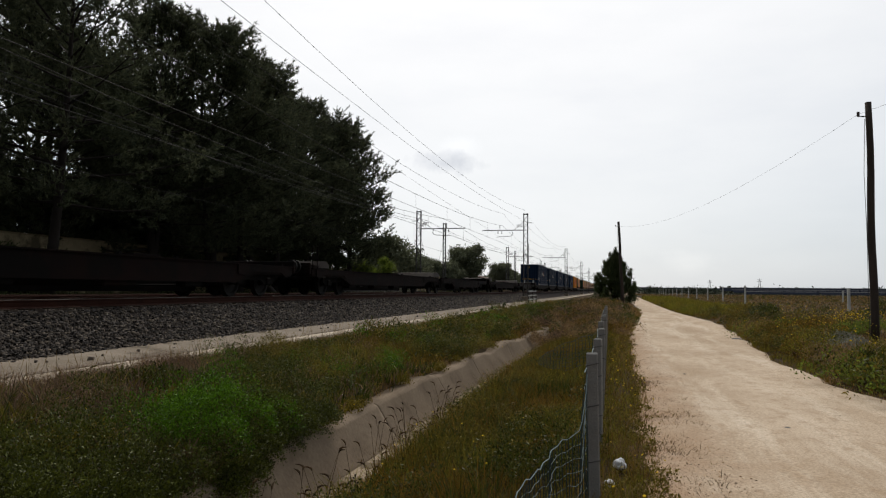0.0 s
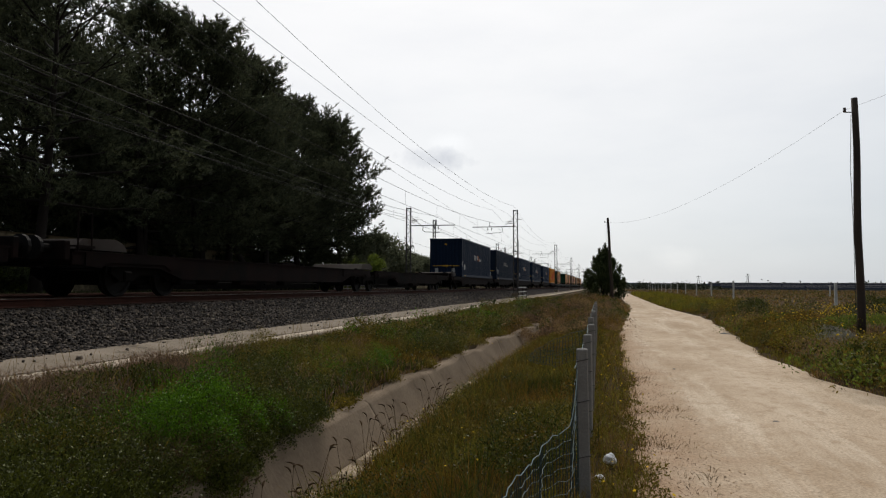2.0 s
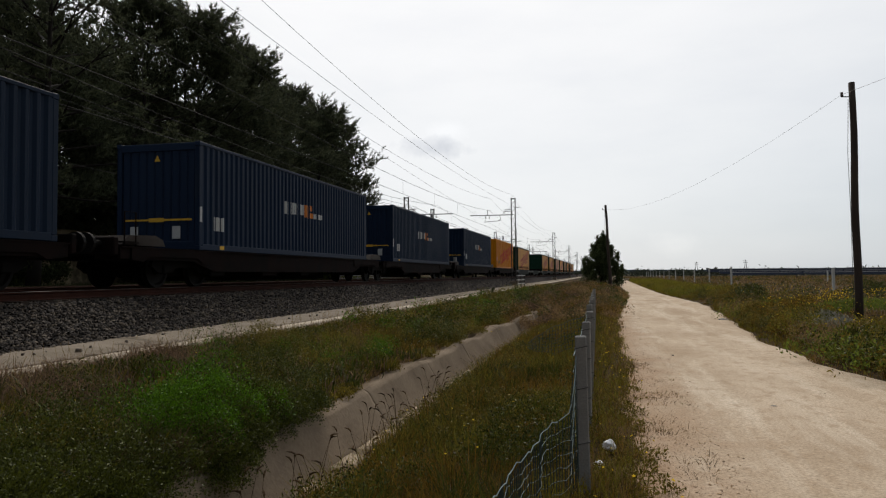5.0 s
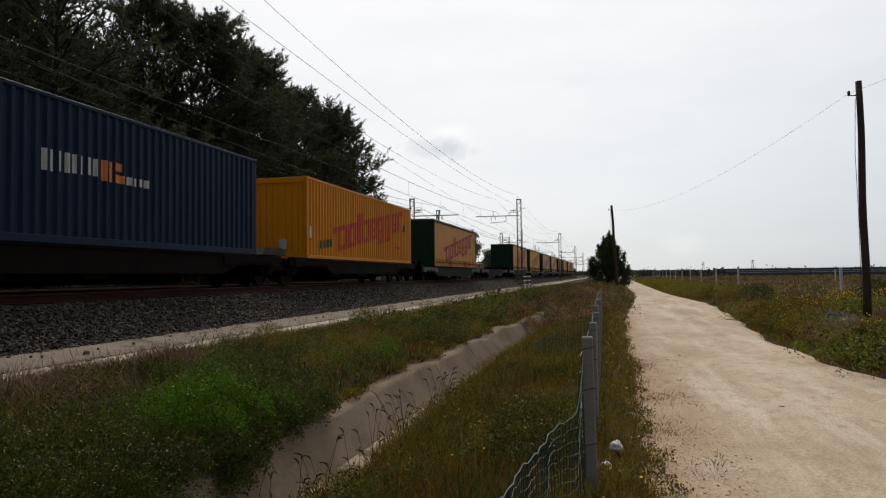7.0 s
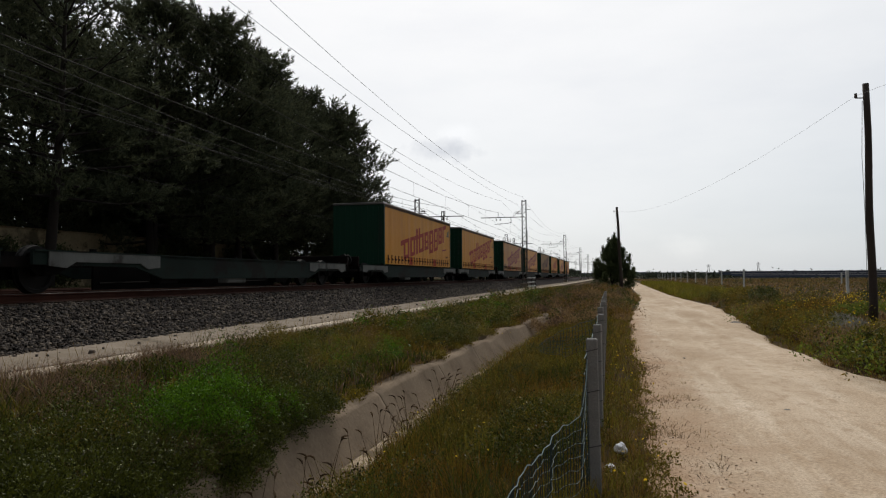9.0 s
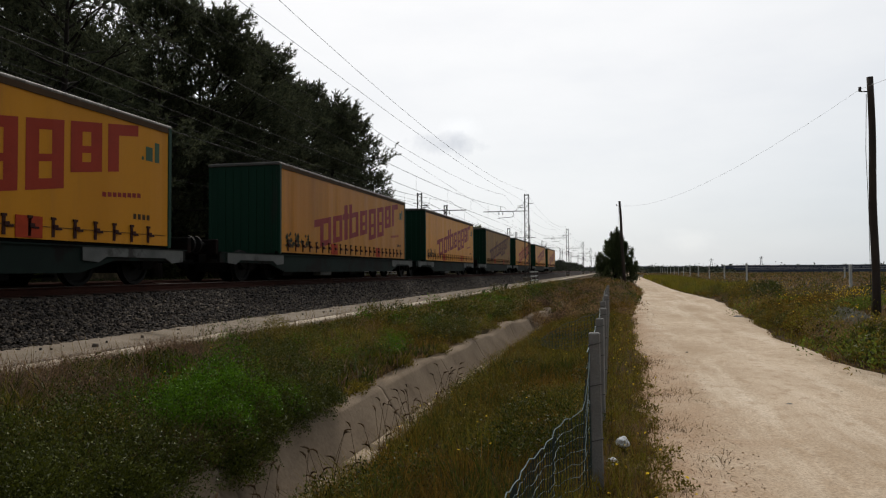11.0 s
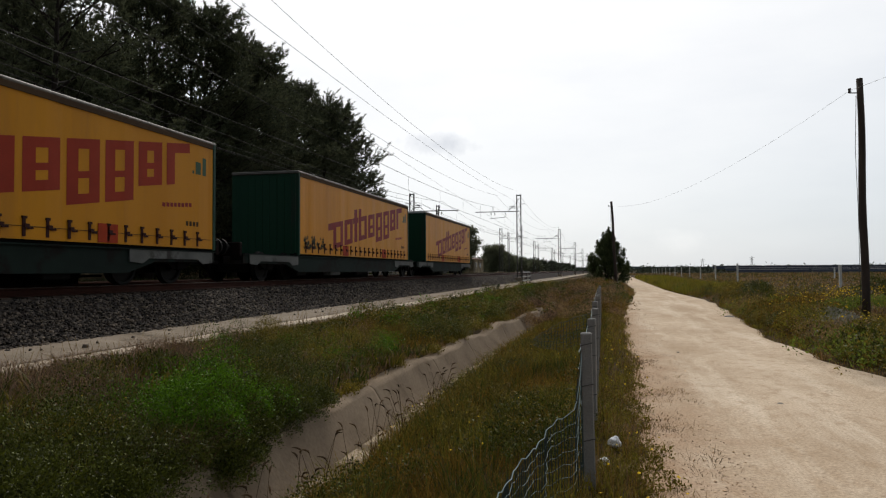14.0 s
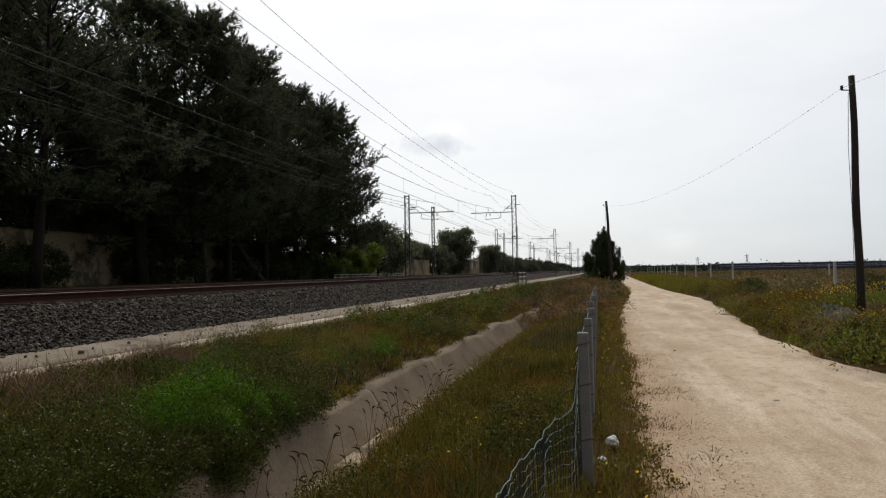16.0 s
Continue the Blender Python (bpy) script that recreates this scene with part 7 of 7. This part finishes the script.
    order = np.argsort(np.argsort(tone)) * 5 // n
    for q, (mat, label) in enumerate((("grass_brown", "rusty weed bush at the track edge"), ("herb_olive", "olive weed bush at the track edge"), ("herb_dark", "dark green weed bush at the track edge"), ("weed_yellow", "yellow-green weed bush at the track edge"), ("tawny", "dry tawny weed bush at the track edge"))):
        c = np.nonzero(order == q)[0]
        k = np.repeat(c, 7)
        herbs("weed_bushes", X[k] + GRNG.normal(size=len(k)) * 0.5 * R[k], Y[k] + GRNG.normal(size=len(k)) * 0.7 * R[k], R[k] * GRNG.uniform(0.4, 0.85, len(k)), 90, 0.022, M[mat], label, "bush", flat=1.25, lift=0.10)
    n = 1900
    Y = near_bias(n, 9.5, 62, 1.25)
    lo, hi = road_edges(Y)
    X = hi + 0.35 + (3.4 + 0.05 * Y) * GRNG.random(n)
    k = wave(X, Y, 1.4, 2.0) > 0.12
    flowers("yellow_flowers", X[k], Y[k], (ground_z(X, Y) + GRNG.uniform(0.40, 0.80, n))[k], 0.020, M["flower_yellow"], "many small yellow flowers in the verge")
    def bush(name, x, y, r, h, mat, label, leaf=0.024, per=170):
        """One rounded bush of several heads, h high."""
        m = 12
        c = GRNG.normal(size=(m, 2)) * r * 0.42
        lift = GRNG.uniform(0.0, 0.62, m) * h
        return herbs(name, x + c[:, 0], y + c[:, 1], GRNG.uniform(0.35, 0.6, m) * r, per, leaf, M[mat], label, "bush", flat=0.95, lift=lift)

    for x, y, r, h, mat, label in ((4.45, 14.4, 0.45, 0.62, "herb_dark", "tall dark green weed bush at the track edge"), (4.75, 15.2, 0.5, 0.7, "herb_olive", "tall olive green weed bush at the track edge"), (5.3, 14.6, 0.5, 0.72, "herb_olive", "tall olive weed bush at the track edge"),
                                   (4.75, 13.2, 0.5, 0.7, "herb_dark", "tall dark weed bush at the track edge"), (5.6, 13.4, 0.6, 0.8, "grass_brown", "tall rusty weed bush at the track edge"), (4.9, 12.2, 0.5, 0.75, "grass_brown", "tall rusty weed bush at the track edge"),
                                   (4.35, 16.8, 0.4, 0.5, "herb_olive", "olive weed bush at the track edge"), (4.3, 19.0, 0.45, 0.5, "grass_brown", "rusty weed bush at the track edge"), (4.6, 21.0, 0.55, 0.55, "herb_olive", "olive weed bush at the track edge"),
                                   (5.2, 23.6, 0.7, 0.65, "grass_brown", "rusty flowering weed bush in the verge"), (5.9, 25.4, 0.6, 0.55, "grass_brown", "rusty flowering weed bush in the verge"), (5.3, 28.6, 0.6, 0.7, "herb_dark", "dark green bush at the track edge"),
                                   (5.7, 30.6, 0.8, 0.95, "herb_dark", "dark green bush at the track edge"), (6.2, 32.4, 0.8, 0.9, "herb_dark", "dark green bush at the track edge"), (6.1, 38.0, 0.8, 0.8, "herb_olive", "olive bush at the track edge"),
                                   (12.8, 38.8, 1.1, 1.3, "herb_dark", "large dark bush in the field edge"), (14.4, 39.6, 1.2, 1.3, "herb_dark", "large dark bush in the field edge"), (16.2, 39.0, 1.1, 1.1, "herb_dark", "large dark bush in the field edge")):
        bush("verge_bush", x, y, r, h, mat, label, leaf=0.016 + 0.0006 * y, per=260)
    q = GRNG.normal(size=(170, 2)) * np.array([0.9, 1.3])
    flowers("yellow_flowers", 5.6 + q[:, 0], 23.8 + q[:, 1], ground_z(5.6 + q[:, 0], 23.8 + q[:, 1]) + GRNG.uniform(0.45, 0.85, 170), 0.016, M["flower_yellow"], "yellow flowers over rusty weeds")
    for x, y, r in ((4.75, 18.6, 0.4), (5.3, 18.3, 0.45), (6.1, 21.6, 0.36), (5.8, 20.2, 0.36)):
        c = GRNG.normal(size=(10, 2)) * r * 0.4
        herbs("sage_bush", x + c[:, 0], y + c[:, 1], GRNG.uniform(0.6, 1.0, 10) * r * 0.7, 160, 0.032, M["sage"], "pale grey-green sage bush in the verge", "bush", flat=0.95, lift=0.12)
    for x, y, r in ((8.2, 27.5, 0.5), (8.9, 27.0, 0.6), (9.8, 27.8, 0.5), (7.3, 26.2, 0.4)):
        c = GRNG.normal(size=(8, 2)) * r * 0.5
        X, Y = x + c[:, 0], y + c[:, 1]
        herbs("flowering_bush", X, Y, np.full(8, r * 0.65), 130, 0.034, M["fresh"], "yellow-flowering green bush near the pole", "bush", flat=0.95, lift=0.15)
        q = GRNG.normal(size=(60, 2)) * r * 0.5
        flowers("yellow_flowers", x + q[:, 0], y + q[:, 1], ground_z(x + q[:, 0], y + q[:, 1]) + GRNG.uniform(0.55, 0.95, 60), 0.022, M["flower_yellow"], "clustered yellow flowers near the pole")
    # yellow-green tall plants farther along the track
    n = 14000
    Y = near_bias(n, 48, 150, 1.3)
    lo, hi = road_edges(Y)
    X = hi + (2.5 + 0.02 * Y) * GRNG.random(n)
    grass("tall_weeds", X, Y, GRNG.uniform(0.3, 0.8, n), 0.02 + 0.0004 * Y, M["weed_yellow"], "tall yellow-green weeds along the track", "weeds")
    # open field
    n = 36000
    Y = near_bias(n, 24, 330, 1.6)
    X = 8 + (6 + 0.62 * Y) * GRNG.random(n)
    patch = wave(X, Y, 7.0, 5.0) + 0.5 * wave(X, Y, 2.2, 1.0)
    pick = GRNG.random(n) * 0.8 + 0.3 * patch
    for a, b, mat, label in ((-9, 0.46, "tawny", "dry tawny grass of the field"), (0.46, 0.68, "grass_brown", "ochre grass of the field"), (0.68, 9, "herb_olive", "green growth of the field")):
        k = (pick >= a) & (pick < b)
        grass("field_grass", X[k], Y[k], (0.08 + 0.16 * GRNG.random(n) + 0.0004 * Y)[k], 0.014 + 0.0014 * Y[k], M[mat], label)
    n = 700
    Y = near_bias(n, 34, 260, 1.1)
    X = 10 + 0.6 * Y * GRNG.random(n)
    herbs("field_weeds", X, Y, GRNG.uniform(0.18, 0.5, n) * (1 + Y / 260), 40, 0.06, M["herb_dark"], "dark weed tufts dotted over the field", flat=1.1)
    # brown brush on the low bank between ditch end and bush
    n = 26000
    Y = near_bias(n, 26, 84, 1.1)
    X = GRNG.uniform(-4.2, 1.6, n)
    lo, hi = road_edges(Y)
    w = wave(X, Y, 1.5, 2.0) + 0.4 * wave(X, Y, 0.5, 3.0)
    k = (X < lo) & (w > -0.3)
    H = GRNG.uniform(0.25, 0.65, n) * np.interp(X, [-4.2, -2, 0.6], [0.6, 1.0, 0.8])
    for q, mat, label in ((w > 0.1, "tawny", "tawny dry brush on the low bank"), (w <= 0.1, "grass_brown", "ochre brush on the low bank")):
        grass("brush_grass", X[k & q], Y[k & q], H[k & q], 0.018 + 0 * X[k & q], M[mat], label, "brush", droop=1.0)
    n = 420
    Y = near_bias(n, 30, 80, 1.0)
    X = GRNG.uniform(-4.5, 0.9, n)
    herbs("brush_weeds", X, Y, GRNG.uniform(0.2, 0.5, n), 70, 0.065, M["herb_dark"], "dark green brush on the low bank", "brush", flat=0.9)
    for mat, seed, m, label in (("tawny", 3.0, 90, "tall tawny dry bush on the low bank"), ("twig", 6.0, 70, "brown dead bush on the low bank"), ("grass_brown", 8.0, 70, "ochre bush on the low bank"), ("herb_dark", 1.0, 40, "dark green bush on the low bank")):
        Y = near_bias(m, 24, 66, 1.1)
        X = GRNG.uniform(-3.2, 0.35, m)
        R = GRNG.uniform(0.25, 0.55, m)
        k = np.repeat(np.arange(m), 5)
        herbs("brush_bushes", X[k] + GRNG.normal(size=len(k)) * 0.4 * R[k], Y[k] + GRNG.normal(size=len(k)) * 0.5 * R[k], R[k] * GRNG.uniform(0.4, 0.8, len(k)), 70, 0.032, M[mat], label, "bush", flat=1.35, lift=0.12)
    # rough growth at the foot of the wall beyond the rails
    n = 9000
    Y = near_bias(n, 14, 130, 1.2)
    X = GRNG.uniform(-24.9, -18.8, n)
    grass("trackside_grass", X, Y, GRNG.uniform(0.06, 0.20, n), 0.020 + 0 * X, M["undergrowth"], "rough dark grass beyond the far track")


def build_behind():
    """Growth where the eye does not turn, on both sides of the dirt track."""
    for x0, x1, n in ((-7.2, -3.2, 7000), (-1.9, 0.2, 4000), (4.4, 9.0, 7000)):
        X, Y = GRNG.uniform(x0, x1, n), GRNG.uniform(-14, 3.2 if x0 < -3 else 2.2 if x0 < 0 else 7.5, n)
        for k, mat in ((GRNG.random(n) < 0.5, "grass_brown"), (GRNG.random(n) < 0.4, "grass_green")):
            grass("rough_grass", X[k], Y[k], GRNG.uniform(0.12, 0.35, n)[k], np.full(k.sum(), 0.012), M[mat], "rough mixed grass beside the dirt track", droop=0.8)
        m = n // 14
        X, Y = X[:m], Y[:m]
        tussocks("rough_tussocks", X, Y, 0.15 + 0.25 * GRNG.random(m), 22, ("tawny", "grass_brown", "grass_green"), "uneven tussocks beside the dirt track", w=0.012, tone=wave(X, Y, 1.2, 3.0) + 0.5 * GRNG.random(m))
        herbs("rough_weeds", X[: m // 3] + 0.1, Y[: m // 3] + 0.2, GRNG.uniform(0.1, 0.3, m // 3), 60, 0.03, M["herb_olive"], "low leafy weeds beside the dirt track", flat=0.9)


build_behind()
build_bank()
build_ditch_side()
build_verge()


# ---- movement ----
def motions():
    for ob, x, y, z in MOVERS:
        walk(ob, [(0.0, pose(x, y, z)), (16.0, pose(x, y - SPEED * 16.0, z))])


motions()
